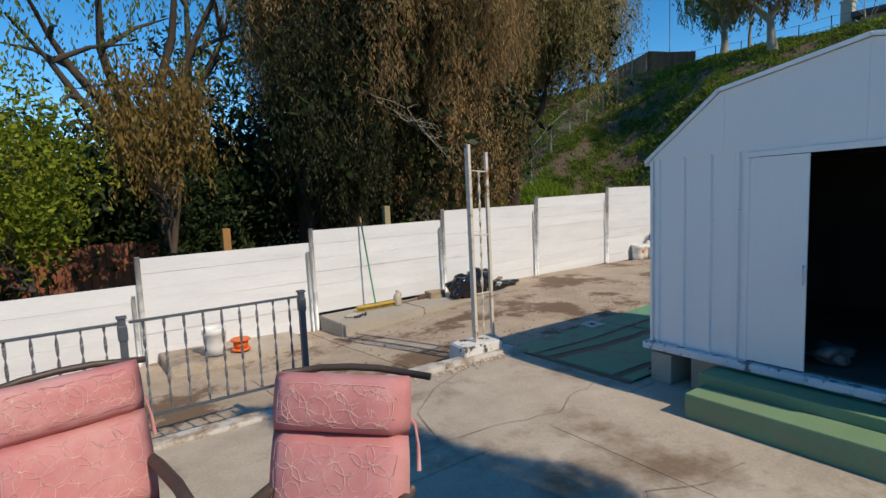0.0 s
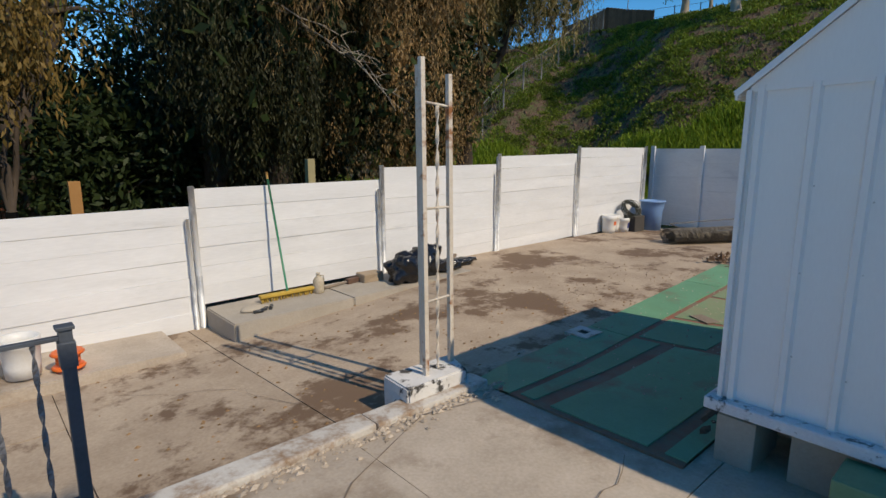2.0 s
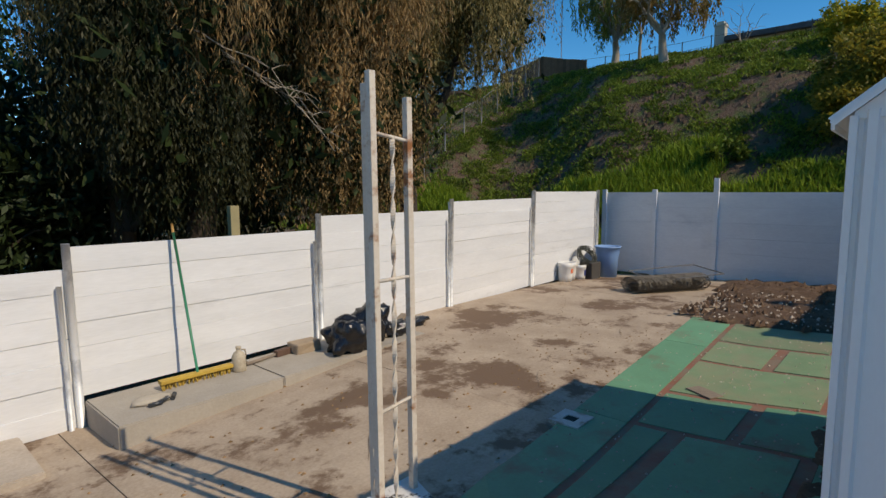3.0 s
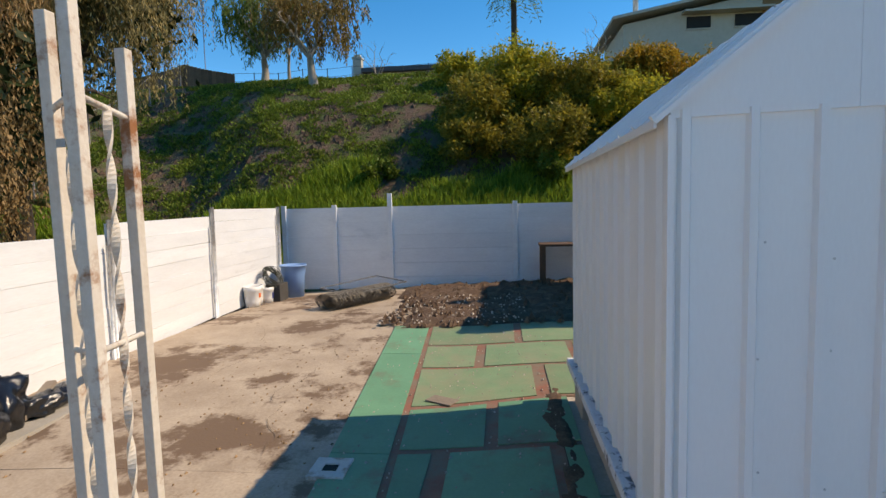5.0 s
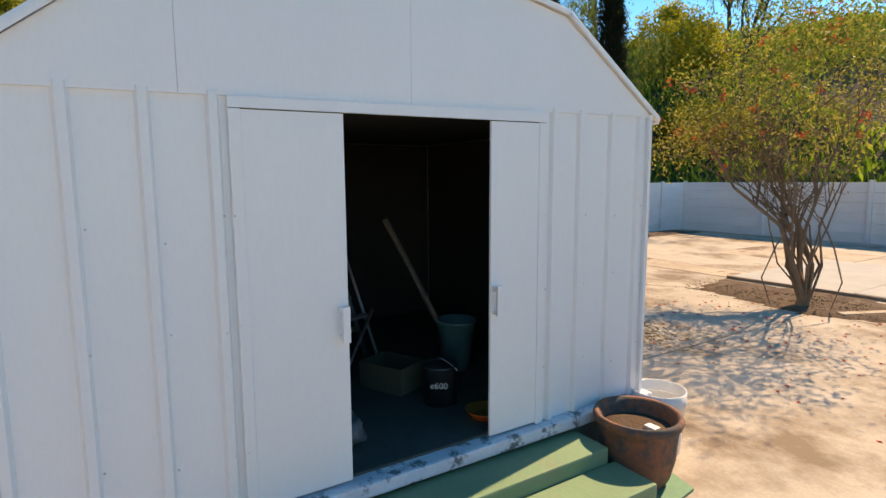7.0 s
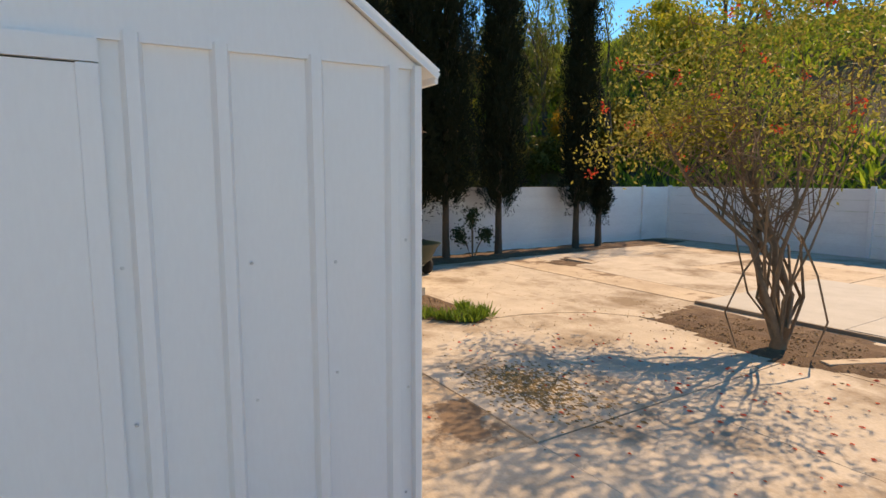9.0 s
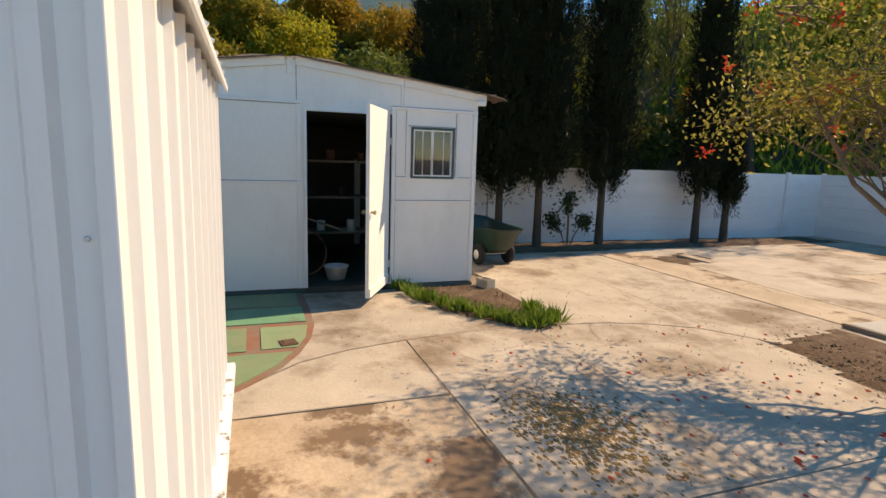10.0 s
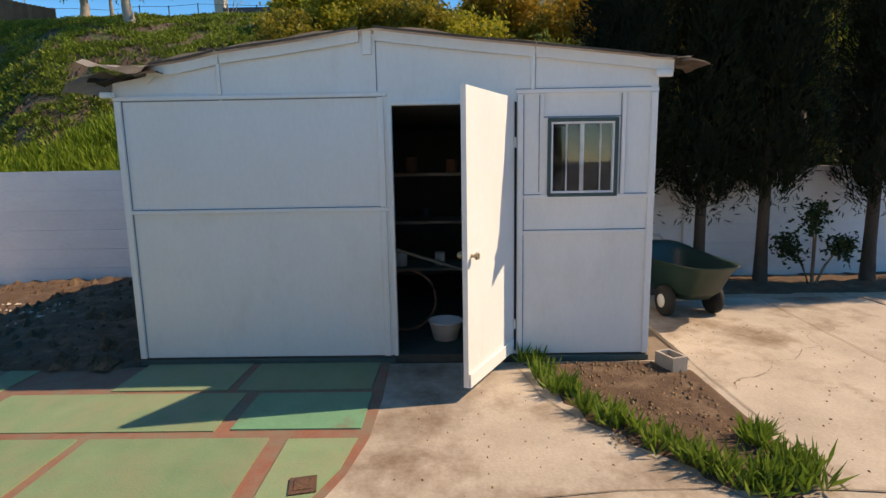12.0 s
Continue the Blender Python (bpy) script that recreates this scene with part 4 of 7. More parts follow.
def lean_up(bm):
    """Lifts what lies along the front wall by the wall's rise."""
    for v in bm.verts:
        if v.co.z > 1.2:
            v.co.z += 0.016 * (2.2 - v.co.y)
    return bm


def gable_z(y):
    for (y0, z0), (y1, z1) in zip(GAMBREL, GAMBREL[1:]):
        if y0 <= y <= y1:
            return z0 + (z1 - z0) * (y - y0) / (y1 - y0)
    return GAMBREL[0][1]


bm = bmesh.new()
ribbed(bm, SY1 - 2.19, SZ0, wall_top(2.3), [0.05, 0.272, 0.49, 0.702])
shed_part("front_panel", front(bm), M_shed)
bm = bmesh.new()
ribbed(bm, 0.75 - SY0, SZ0, wall_top(0.3), [0.085, 0.273, 0.507, 0.735])
bmesh.ops.translate(bm, verts=bm.verts, vec=(SY1 - 0.75, 0, 0))
shed_part("front_panel", front(bm), M_shed)
for x0, tag in ((SX0, "front_gable"), (SX1, "rear_gable")):
    for a, b in ((-0.06, 1.4777), (1.479, 2.3622), (2.3635, 2.96)):
        bm = bmesh.new()
        pts = [a] + [y for y, z in GAMBREL if a < y < b] + [b]
        lo = lambda y: wall_top(y) - 0.012
        vs = [[bm.verts.new((x0 + dx, y, z)) for y, z in [(p, gable_z(p) - 0.01) for p in pts] + [(b, lo(b)), (a, lo(a))]] for dx in (-0.012, 0.002)]
        bm.faces.new(vs[0][::-1])
        bm.faces.new(vs[1])
        k = len(vs[0])
        for i in range(k):
            bm.faces.new((vs[0][i], vs[0][(i + 1) % k], vs[1][(i + 1) % k], vs[1][i]))
        shed_part(tag, bm, M_shed)
# side walls and back
ribs = [0.09 + 0.252 * i for i in range(10)]
bm = bmesh.new()
ribbed(bm, SX1 - SX0, SZ0, SZE + 0.05, ribs, depth=0.02)
shed_part("side_panel", turned(bm, Matrix.Translation((SX0, SY0, 0))), M_shed)
bm = bmesh.new()
ribbed(bm, SX1 - SX0, SZ0, SZE + 0.016, ribs, depth=0.02)
shed_part("side_panel", turned(bm, Matrix.Translation((SX1, SY1, 0)) @ Matrix.Rotation(math.pi, 4, "Z")), M_shed)
bm = bmesh.new()
ribbed(bm, SY1 - SY0, SZ0, 1.975, [0.05 + 0.3 * i for i in range(10)])
shed_part("rear_panel", turned(bm, Matrix.Translation((SX1, SY0, 0)) @ Matrix.Rotation(math.pi / 2, 4, "Z")), M_shed)
# corner posts
for y, s in ((SY0, -1), (SY1, 1)):
    bm = bmesh.new()
    box(bm, SX0 - 0.026, SX0 + 0.03, y - 0.012, y + 0.012, SZ0, wall_top(y) - 0.002, bevel=0.003)
    shed_part("corner_trim", bm, M_shed)
# roof: four pitched sheets with standing seams and an eave lip
for i, ((y0, z0), (y1, z1)) in enumerate(zip(GAMBREL, GAMBREL[1:])):
    bm = bmesh.new()
    L = math.hypot(y1 - y0, z1 - z0)
    box(bm, SX0 - 0.03, SX1 + 0.05, 0, L, -0.004, 0.008)
    for s in range(11):
        sb = bmesh.new()
        sx = SX0 - 0.015 + s * (SX1 - SX0 + 0.05) / 10
        box(sb, sx - 0.012, sx + 0.012, 0, L, 0.009, 0.024)
        turned(sb, Matrix.Translation((0, y0, z0)) @ Matrix.Rotation(math.atan2(z1 - z0, y1 - y0), 4, "X"))
        shed_part("roof_seam", sb, M_shed)
    turned(bm, Matrix.Translation((0, y0, z0)) @ Matrix.Rotation(math.atan2(z1 - z0, y1 - y0), 4, "X"))
    shed_part("roof_sheet", bm, M_shed)
    bm = bmesh.new()
    for xe in (SX0 - 0.036,):
        box(bm, xe, xe + 0.006, -0.004, L + 0.004, -0.008, 0.010)
    turned(bm, Matrix.Translation((0, y0, z0)) @ Matrix.Rotation(math.atan2(z1 - z0, y1 - y0), 4, "X"))
    shed_part("gable_trim", bm, M_shed)
for y, z in (GAMBREL[0], GAMBREL[-1]):
    bm = bmesh.new()
    box(bm, SX0 - 0.028, SX1 + 0.05, y - 0.006, y + 0.006, z - 0.022, z + 0.010, bevel=0.003)
    shed_part("eave_trim", bm, M_shed)
# door frame, track and the two sliding doors, standing apart
bm = bmesh.new()
vs = box(bm, SX0 - 0.024, SX0 + 0.0, 0.728, 2.212, 1.866, 1.9)
for v in vs:
    v.co.z = wall_top(v.co.y) - 0.014 if v.co.z > 1.88 else 1.866 + 0.016 * (2.2 - v.co.y)
shed_part("door_track", bm, M_shed)
for y in (2.19, 0.75):
    bm = bmesh.new()
    box(bm, SX0 - 0.023, SX0 + 0.0, y - 0.022, y + 0.022, SZ0, 1.864, bevel=0.004)
    shed_part("door_jamb", lean_up(bm), M_shed)
for y0, y1, hy in ((1.785, 2.17, 1.81), (0.77, 1.065, 1.04)):
    bm = bmesh.new()
    box(bm, SX0 - 0.018, SX0 - 0.003, y0, y1, SZ0 + 0.012, 1.862, bevel=0.003)
    door = shed_part("sliding_door", lean_up(bm), M_shed)
    bm = bmesh.new()
    for z in (0.985, 1.095):
        box(bm, SX0 - 0.055, SX0 - 0.016, hy - 0.012, hy + 0.012, z - 0.012, z + 0.012)
    box(bm, SX0 - 0.062, SX0 - 0.05, hy - 0.016, hy + 0.016, 0.965, 1.115, bevel=0.004)
    part("handle", bm, M_shed, door, "white door pull")
# screws
bm = bmesh.new()
lathe(bm, [(0.0045, 0), (0.0045, 0.002), (0.003, 0.0035)], 8)
turned(bm, Matrix.Rotation(-math.pi / 2, 4, "Y"))
screw = mesh_of("screw", bm, M_galv)
for y in (2.66, 2.43, 2.245, 2.2, 0.70, 0.42, 0.19, -0.035):
    for z in (0.62, 1.05, 1.45):
        piece("screw", screw, shed, SH @ pose(SX0 - (0.023 if y in (2.66, 2.43, 2.245) else 0.034 if y == 2.2 else 0.003), y + rs.uniform(-0.01, 0.01), z + rs.uniform(-0.05, 0.05)))
# bare steel inside, on added linings darkened in colour for the interior shade
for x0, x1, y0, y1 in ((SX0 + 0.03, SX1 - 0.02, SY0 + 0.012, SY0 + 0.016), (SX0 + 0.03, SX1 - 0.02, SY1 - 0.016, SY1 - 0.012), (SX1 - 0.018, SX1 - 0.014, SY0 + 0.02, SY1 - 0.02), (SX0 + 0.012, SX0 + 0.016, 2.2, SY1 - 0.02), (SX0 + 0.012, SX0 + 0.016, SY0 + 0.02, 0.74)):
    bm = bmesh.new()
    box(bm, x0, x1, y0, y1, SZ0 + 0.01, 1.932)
    shed_part("shade_lining", bm, M_inner)
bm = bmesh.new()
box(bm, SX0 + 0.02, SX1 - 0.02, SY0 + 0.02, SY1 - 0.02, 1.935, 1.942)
shed_part("shade_ceiling", bm, M_inner)
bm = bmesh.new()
# Floor colour darkened as well to stand for interior shade.
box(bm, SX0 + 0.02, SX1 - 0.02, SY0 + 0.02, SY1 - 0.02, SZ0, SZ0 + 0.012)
shed_part("floor_board", bm, M_darkfloor)
# timber sill, slab and blocks under it
bm = bmesh.new()
box(bm, SX0 - 0.07, SX1 + 0.05, SY0 - 0.06, SY1 + 0.06, 0.28, SZ0 - 0.002, bevel=0.012)
shed_part("timber_sill", bm, mat("flaking_white_sill", (0.74, 0.74, 0.75), (0.6, 0.6, 0.62), scale=6, c=(0.16, 0.15, 0.15), cscale=9, cmin=0.54, cmax=0.6, rough=0.8, bump=0.4), "flaking white timber sill")
bm = bmesh.new()
box(bm, SX0 + 0.03, SX1 + 0.02, SY0 - 0.03, SY1 - 0.33, -0.1, 0.277, bevel=0.01)
shed_part("foundation", bm, M_plinth, "rough concrete foundation")
bm = bmesh.new()
box(bm, SX0 - 0.03, SX0 + 0.36, SY1 - 0.19, SY1 + 0.0, -0.02, 0.255, bevel=0.012)
box(bm, SX0 + 0.5, SX1 - 0.5, SY1 - 0.28, SY1 - 0.03, -0.02, 0.2, bevel=0.012)
box(bm, SX1 - 0.4, SX1, SY1 - 0.19, SY1 + 0.0, -0.02, 0.255, bevel=0.012)
shed_part("concrete_block", bm, M_plinth, "grey concrete block")

# ---- green painted steps before the shed door ----
step_low = empty("lower_step", pose(3.96, 0.46, 0), "green painted concrete lower step before the shed", "step", "steps before the shed")
bm = bmesh.new()
box(bm, 0, 0.26, 0, 1.90, -0.05, 0.175, bevel=0.012)
part("tread", bm, M_step, step_low)
step_up = empty("upper_step", pose(4.20, 0.5, 0), "green painted concrete upper step at the shed door", "step", "steps before the shed")
bm = bmesh.new()
box(bm, 0.023, 0.275, 0, 1.9, -0.05, 0.255, bevel=0.012)
part("tread", bm, M_step, step_up)

# ---- plywood hut ----
HX, HY0, HY1, HD = 10.02, -2.90, 1.34, 3.3
hut = empty("plywood_hut", pose(HX, HY0, 0), "shabby white plywood hut with curling roof and open door", "hut")
HM = pose(-HX, -HY0, 0)
R_APEX = (-0.68, 2.72)
hut_roof = lambda y: 2.66 - (0.115 if y < R_APEX[0] else 0.13) * abs(y - R_APEX[0]) - (0.03 * max(0.0, y - 0.3) ** 2 if y > R_APEX[0] else 0.0) - (0.05 if y > 1.02 else 0.0)


def hut_part(name, bm, material, label="", parent=None):
    ob = part(name, bm, material, parent or hut, label)
    if parent is None:
        ob.matrix_basis = HM
    return ob


def wall_panel(name, y0, y1, z0, z1=None, x=HX, t=0.05):
    """A panel of the front wall; without z1 it follows the roof."""
    bm = bmesh.new()
    if z1 is None:
        n = max(2, int((y1 - y0) / 0.25))
        yy = [y0 + (y1 - y0) * i / n for i in range(n + 1)]
        pts = [(y, hut_roof(y) - 0.02) for y in yy] + [(y1, z0), (y0, z0)]
    else:
        pts = [(y0, z1), (y1, z1), (y1, z0), (y0, z0)]
    a = [bm.verts.new((x, y, z)) for y, z in pts]
    b = [bm.verts.new((x + t, y, z)) for y, z in pts]
    bm.faces.new(a)
    bm.faces.new(b[::-1])
    for i in range(len(pts)):
        j = (i + 1) % len(pts)
        bm.faces.new((a[j], a[i], b[i], b[j]))
    return hut_part(name, bm, M_hut)


HZ = 0.06
wall_panel("front_wall", -0.80, HY1, HZ)
wall_panel("front_wall", -1.78, -0.80, 2.12)
wall_panel("front_wall", HY0, -1.78, 1.97)
wall_panel("front_wall", HY0, -1.78, HZ, 1.36)
wall_panel("front_wall", -2.05, -1.78, 1.36, 1.97)
wall_panel("front_wall", HY0, -2.60, 1.36, 1.97)
for y in (HY0, HY1 - 0.05):
    bm = bmesh.new()
    box(bm, HX + 0.052, HX + HD, y, y + 0.05, HZ, hut_roof(y) - 0.03)
    hut_part("side_wall", bm, M_hut)
bm = bmesh.new()
box(bm, HX + HD, HX + HD + 0.05, HY0, HY1, HZ, 2.14)
hut_part("rear_wall", bm, M_hut)
# Added dark floor, linings, gable and ceiling put the hut's interior shade into colour.
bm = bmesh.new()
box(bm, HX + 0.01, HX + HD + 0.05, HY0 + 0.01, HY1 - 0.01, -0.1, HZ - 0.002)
hut_part("floor_slab", bm, M_darkfloor)
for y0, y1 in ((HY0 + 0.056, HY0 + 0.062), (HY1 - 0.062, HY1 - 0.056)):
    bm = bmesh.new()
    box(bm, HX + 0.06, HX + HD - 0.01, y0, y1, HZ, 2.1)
    hut_part("shade_lining", bm, M_inner)
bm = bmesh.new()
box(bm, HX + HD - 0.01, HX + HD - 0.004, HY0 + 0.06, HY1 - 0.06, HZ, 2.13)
hut_part("shade_lining", bm, M_inner)
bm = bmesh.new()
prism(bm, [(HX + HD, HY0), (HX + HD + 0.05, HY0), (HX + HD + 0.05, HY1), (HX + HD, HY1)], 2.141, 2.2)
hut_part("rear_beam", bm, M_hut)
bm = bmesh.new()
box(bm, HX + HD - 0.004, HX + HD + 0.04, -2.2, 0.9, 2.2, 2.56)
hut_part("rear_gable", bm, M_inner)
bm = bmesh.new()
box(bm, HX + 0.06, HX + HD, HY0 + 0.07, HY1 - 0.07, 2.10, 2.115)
hut_part("shade_ceiling", bm, M_inner)
# sheet roof with curled edges
bm = bmesh.new()
nyr, nxr = 44, 10
grid = []
for i in range(nxr + 1):
    row = []
    for j in range(nyr + 1):
        y = HY0 - 0.22 + (HY1 + 0.17 - HY0 + 0.22) * j / nyr
        x = HX - 0.075 + (HD + 0.275) * i / nxr
        edge = 1 if i == 0 else 0.3 if i == 1 else 0
        z = hut_roof(y) + 0.012 + edge * 0.045 * noise.noise(Vector((y * 2.3, 0, 5)))
        if i == 0:
            x += 0.03 * noise.noise(Vector((y * 3.1, 2, 7)))
        if j > nyr - 4:
            z -= 0.02 * (j - nyr + 4) * noise.noise(Vector((x * 2, y * 4, 2)))
        row.append(bm.verts.new((x, y, z)))
    grid.append(row)
for i in range(nxr):
    for j in range(nyr):
        bm.faces.new((grid[i][j], grid[i + 1][j], grid[i + 1][j + 1], grid[i][j + 1]))
bmesh.ops.solidify(bm, geom=list(bm.faces), thickness=0.008)
hut_part("roof_sheet", bm, M_roof, "worn curling roll roofing")
# battens over the joints
bt = [(-0.80, HY1, 2.16, 2.19, 0), (-0.80, HY1, 1.27, 1.30, 0), (HY0, -1.80, 2.16, 2.19, 0), (HY0, -1.86, 1.345, 1.375, 0), (HY0 + 0.06, -1.86, 1.06, 1.09, 0)]
for y0, y1, z0, z1, _ in bt:
    bm = bmesh.new()
    box(bm, HX - 0.022, HX - 0.001, y0, y1, z0, z1, bevel=0.004)
    hut_part("batten", bm, M_hut)
for y, z0, z1, w in ((HY1 - 0.03, HZ, 2.155, 0.05), (-0.745, 1.302, 2.155, 0.05), (-0.745, HZ, 1.268, 0.05), (HY0 + 0.03, HZ, 2.155, 0.05), (-1.835, HZ, 2.155, 0.045), (0.50, 2.192, 2.43, 0.03), (-1.93, 2.192, 2.47, 0.03), (-2.005, 1.995, 2.155, 0.03), (-2.64, 1.377, 2.155, 0.03), (-0.66, 2.47, 2.645, 0.07)):
    bm = bmesh.new()
    box(bm, HX - 0.024, HX - 0.001, y - w / 2, y + w / 2, z0, z1, bevel=0.004)
    hut_part("batten", bm, M_hut)
# open joints beside the battens, showing the old blue-grey coat
M_seam = mat("old_blue_grey_coat", (0.23, 0.28, 0.34), (0.16, 0.20, 0.25), scale=9, rough=0.8)
for y0, y1, z0, z1 in ((-0.76, 0.49, 2.151, 2.160), (0.51, HY1 - 0.05, 2.151, 2.160), (-0.76, HY1 - 0.06, 1.300, 1.308), (HY0 + 0.06, -1.80, 2.191, 2.199), (HY0 + 0.06, -1.86, 1.090, 1.098), (HY0 + 0.06, -2.65, 1.375, 1.382), (-2.0, -1.86, 1.375, 1.382), (-2.62, -2.02, 1.975, 1.985),
                       (HY1 - 0.062, HY1 - 0.055, HZ, 1.268), (HY1 - 0.062, HY1 - 0.055, 1.31, 2.15), (-0.728, -0.720, 2.20, 2.60), (0.516, 0.523, 2.195, 2.41), (-1.952, -1.945, 2.2, 2.46), (-1.988, -1.982, 1.40, 2.15), (-2.625, -2.618, 1.39, 2.15), (-2.662, -2.655, 1.39, 2.15), (-1.866, -1.859, HZ, 2.15)):
    bm = bmesh.new()
    box(bm, HX - 0.004, HX + 0.002, y0, y1, z0, z1)
    hut_part("joint", bm, M_seam)
# fascia boards and the dark frayed roofing edge over them
M_felt = mat("frayed_brown_felt", (0.15, 0.115, 0.09), (0.08, 0.06, 0.05), scale=9, rough=0.95, bump=0.5)
for k, (y0, y1, sag) in enumerate(((HY0 - 0.1, -1.95, 0.0), (-1.94, -0.72, 0.004), (-0.60, 0.48, 0.006), (0.49, 1.05, 0.014))):
    for top_, bot_, dx, paint, nm in ((-0.010, -0.085, 0.032, M_hut, "fascia_board"), (0.012, -0.002, 0.108, M_felt, "felt_edge")):
        bm = bmesh.new()
        n_ = max(4, int((y1 - y0) / 0.06))
        rows = []
        for i in range(n_ + 1):
            y = y0 + (y1 - y0) * i / n_
            w_ = 0.010 * noise.noise(Vector((y * 7.0, dx * 50, 1.0))) * (1 if paint is M_felt else 0.35)
            zt = hut_roof(y) + top_ - sag * math.sin(math.pi * i / n_)
            rows.append([bm.verts.new((HX - dx + ox + w_ + (0.022 if paint is M_felt else 0), y, z)) for ox, z in ((0, zt + w_ * 0.5), (0.02, zt), (0.02, zt + bot_ - top_), (0, zt + bot_ - top_ + w_))])
        for a, b in zip(rows, rows[1:]):
            for q in range(4):
                bm.faces.new((a[q], b[q], b[(q + 1) % 4], a[(q + 1) % 4]))
        bm.faces.new(rows[0])
        bm.faces.new(rows[-1][::-1])
        hut_part(nm, bm, paint)
# hinges and the open hinge gap of the door
for z0, z1 in ((HZ + 0.03, 0.28), (0.36, 1.75), (1.83, 2.10)):
    bm = bmesh.new()
    box(bm, HX - 0.008, HX - 0.001, -1.808, -1.792, z0, z1)
    hut_part("hinge_gap", bm, M_dark, "dark gap beside the door")
for z in (0.32, 1.79):
    bm = bmesh.new()
    tube(bm, [(HX - 0.032, -1.79, z - 0.04), (HX - 0.032, -1.79, z + 0.04)], 0.008, 8)
    hut_part("hinge", bm, M_hut)
# door frame, leaf, lock
M_teal = mat("dark_teal_trim", (0.05, 0.10, 0.095), (0.035, 0.07, 0.07), scale=6, rough=0.6)
for y0, y1, z0, z1 in ((-0.83, -0.80, HZ, 2.12), (-1.78, -1.755, HZ, 2.12), (-1.755, -0.83, 2.09, 2.12)):
    bm = bmesh.new()
    box(bm, HX - 0.02, HX + 0.052, y0, y1, z0, z1, bevel=0.004)
    hut_part("door_frame", bm, M_hut)
leaf_dir = Vector((9.235 - 10.0, -1.36 + 1.755, 0))
bm = bmesh.new()
box(bm, 0.0, 0.86, -0.02, 0.02, 0.10, 2.13, bevel=0.004)
leaf = part("door_leaf", bm, M_hut, hut, "white plywood door standing open")
leaf.matrix_basis = HM @ pose(HX - 0.025, -1.765, 0, 0, 0, math.degrees(math.atan2(leaf_dir.y, leaf_dir.x)))
M_brass = mat("worn_brass", (0.55, 0.45, 0.3), (0.4, 0.33, 0.22), rough=0.35, metal=0.9)
for s in (-1, 1):
    bm = bmesh.new()
    tube(bm, [(0.80, s * 0.018, 1.02), (0.80, s * 0.05, 1.02), (0.80, s * 0.055, 1.02), (0.80, s * 0.075, 1.02)], [0.012, 0.012, 0.026, 0.022], 10)
    part("door_handle", bm, M_brass, leaf, "worn brass door knob")
bm = bmesh.new()
box(bm, 0.02, 0.85, 0.021, 0.034, 0.10, 0.2, bevel=0.004)
part("kick_board", bm, M_hut, leaf)
# window: frame, mullions, panes
M_glass = bpy.data.materials.new("window_glass")
M_glass.use_nodes = True
g = M_glass.node_tree.nodes["Principled BSDF"]
g.inputs["Base Color"].default_value, g.inputs["Roughness"].default_value = (0.9, 0.95, 0.95, 1), 0.03
g.inputs["Transmission Weight"].default_value, g.inputs["IOR"].default_value = 1.0, 1.45
bm = bmesh.new()
for y0, y1, z0, z1 in ((-2.60, -2.05, 1.36, 1.385), (-2.60, -2.05, 1.945, 1.97), (-2.60, -2.575, 1.385, 1.945), (-2.075, -2.05, 1.385, 1.945)):
    box(bm, HX - 0.025, HX + 0.045, y0, y1, z0, z1, bevel=0.003)
wf = hut_part("window_frame", bm, M_teal, "teal-edged aluminium window frame")
bm = bmesh.new()
box(bm, HX - 0.012, HX + 0.02, -2.335, -2.305, 1.385, 1.945, bevel=0.003)
box(bm, HX - 0.006, HX + 0.012, -2.205, -2.195, 1.385, 1.945)
box(bm, HX - 0.006, HX + 0.012, -2.47, -2.46, 1.385, 1.945)
part("mullion", bm, M_galv, wf, "grey aluminium mullion")
for y0, y1 in ((-2.575, -2.337), (-2.303, -2.075)):
    bm = bmesh.new()
    box(bm, HX + 0.004, HX + 0.008, y0, y1, 1.386, 1.944)
    pane = part("pane", bm, M_glass, wf)
    pane.visible_shadow = False

bm = bmesh.new()
for y0, y1, z0, z1 in ((-2.572, -2.078, 1.388, 1.404), (-2.572, -2.078, 1.926, 1.942), (-2.572, -2.558, 1.405, 1.925), (-2.092, -2.078, 1.405, 1.925)):
    box(bm, HX - 0.016, HX + 0.03, y0, y1, z0, z1, bevel=0.002)
part("sash", bm, M_shed, wf, "pale aluminium sash")
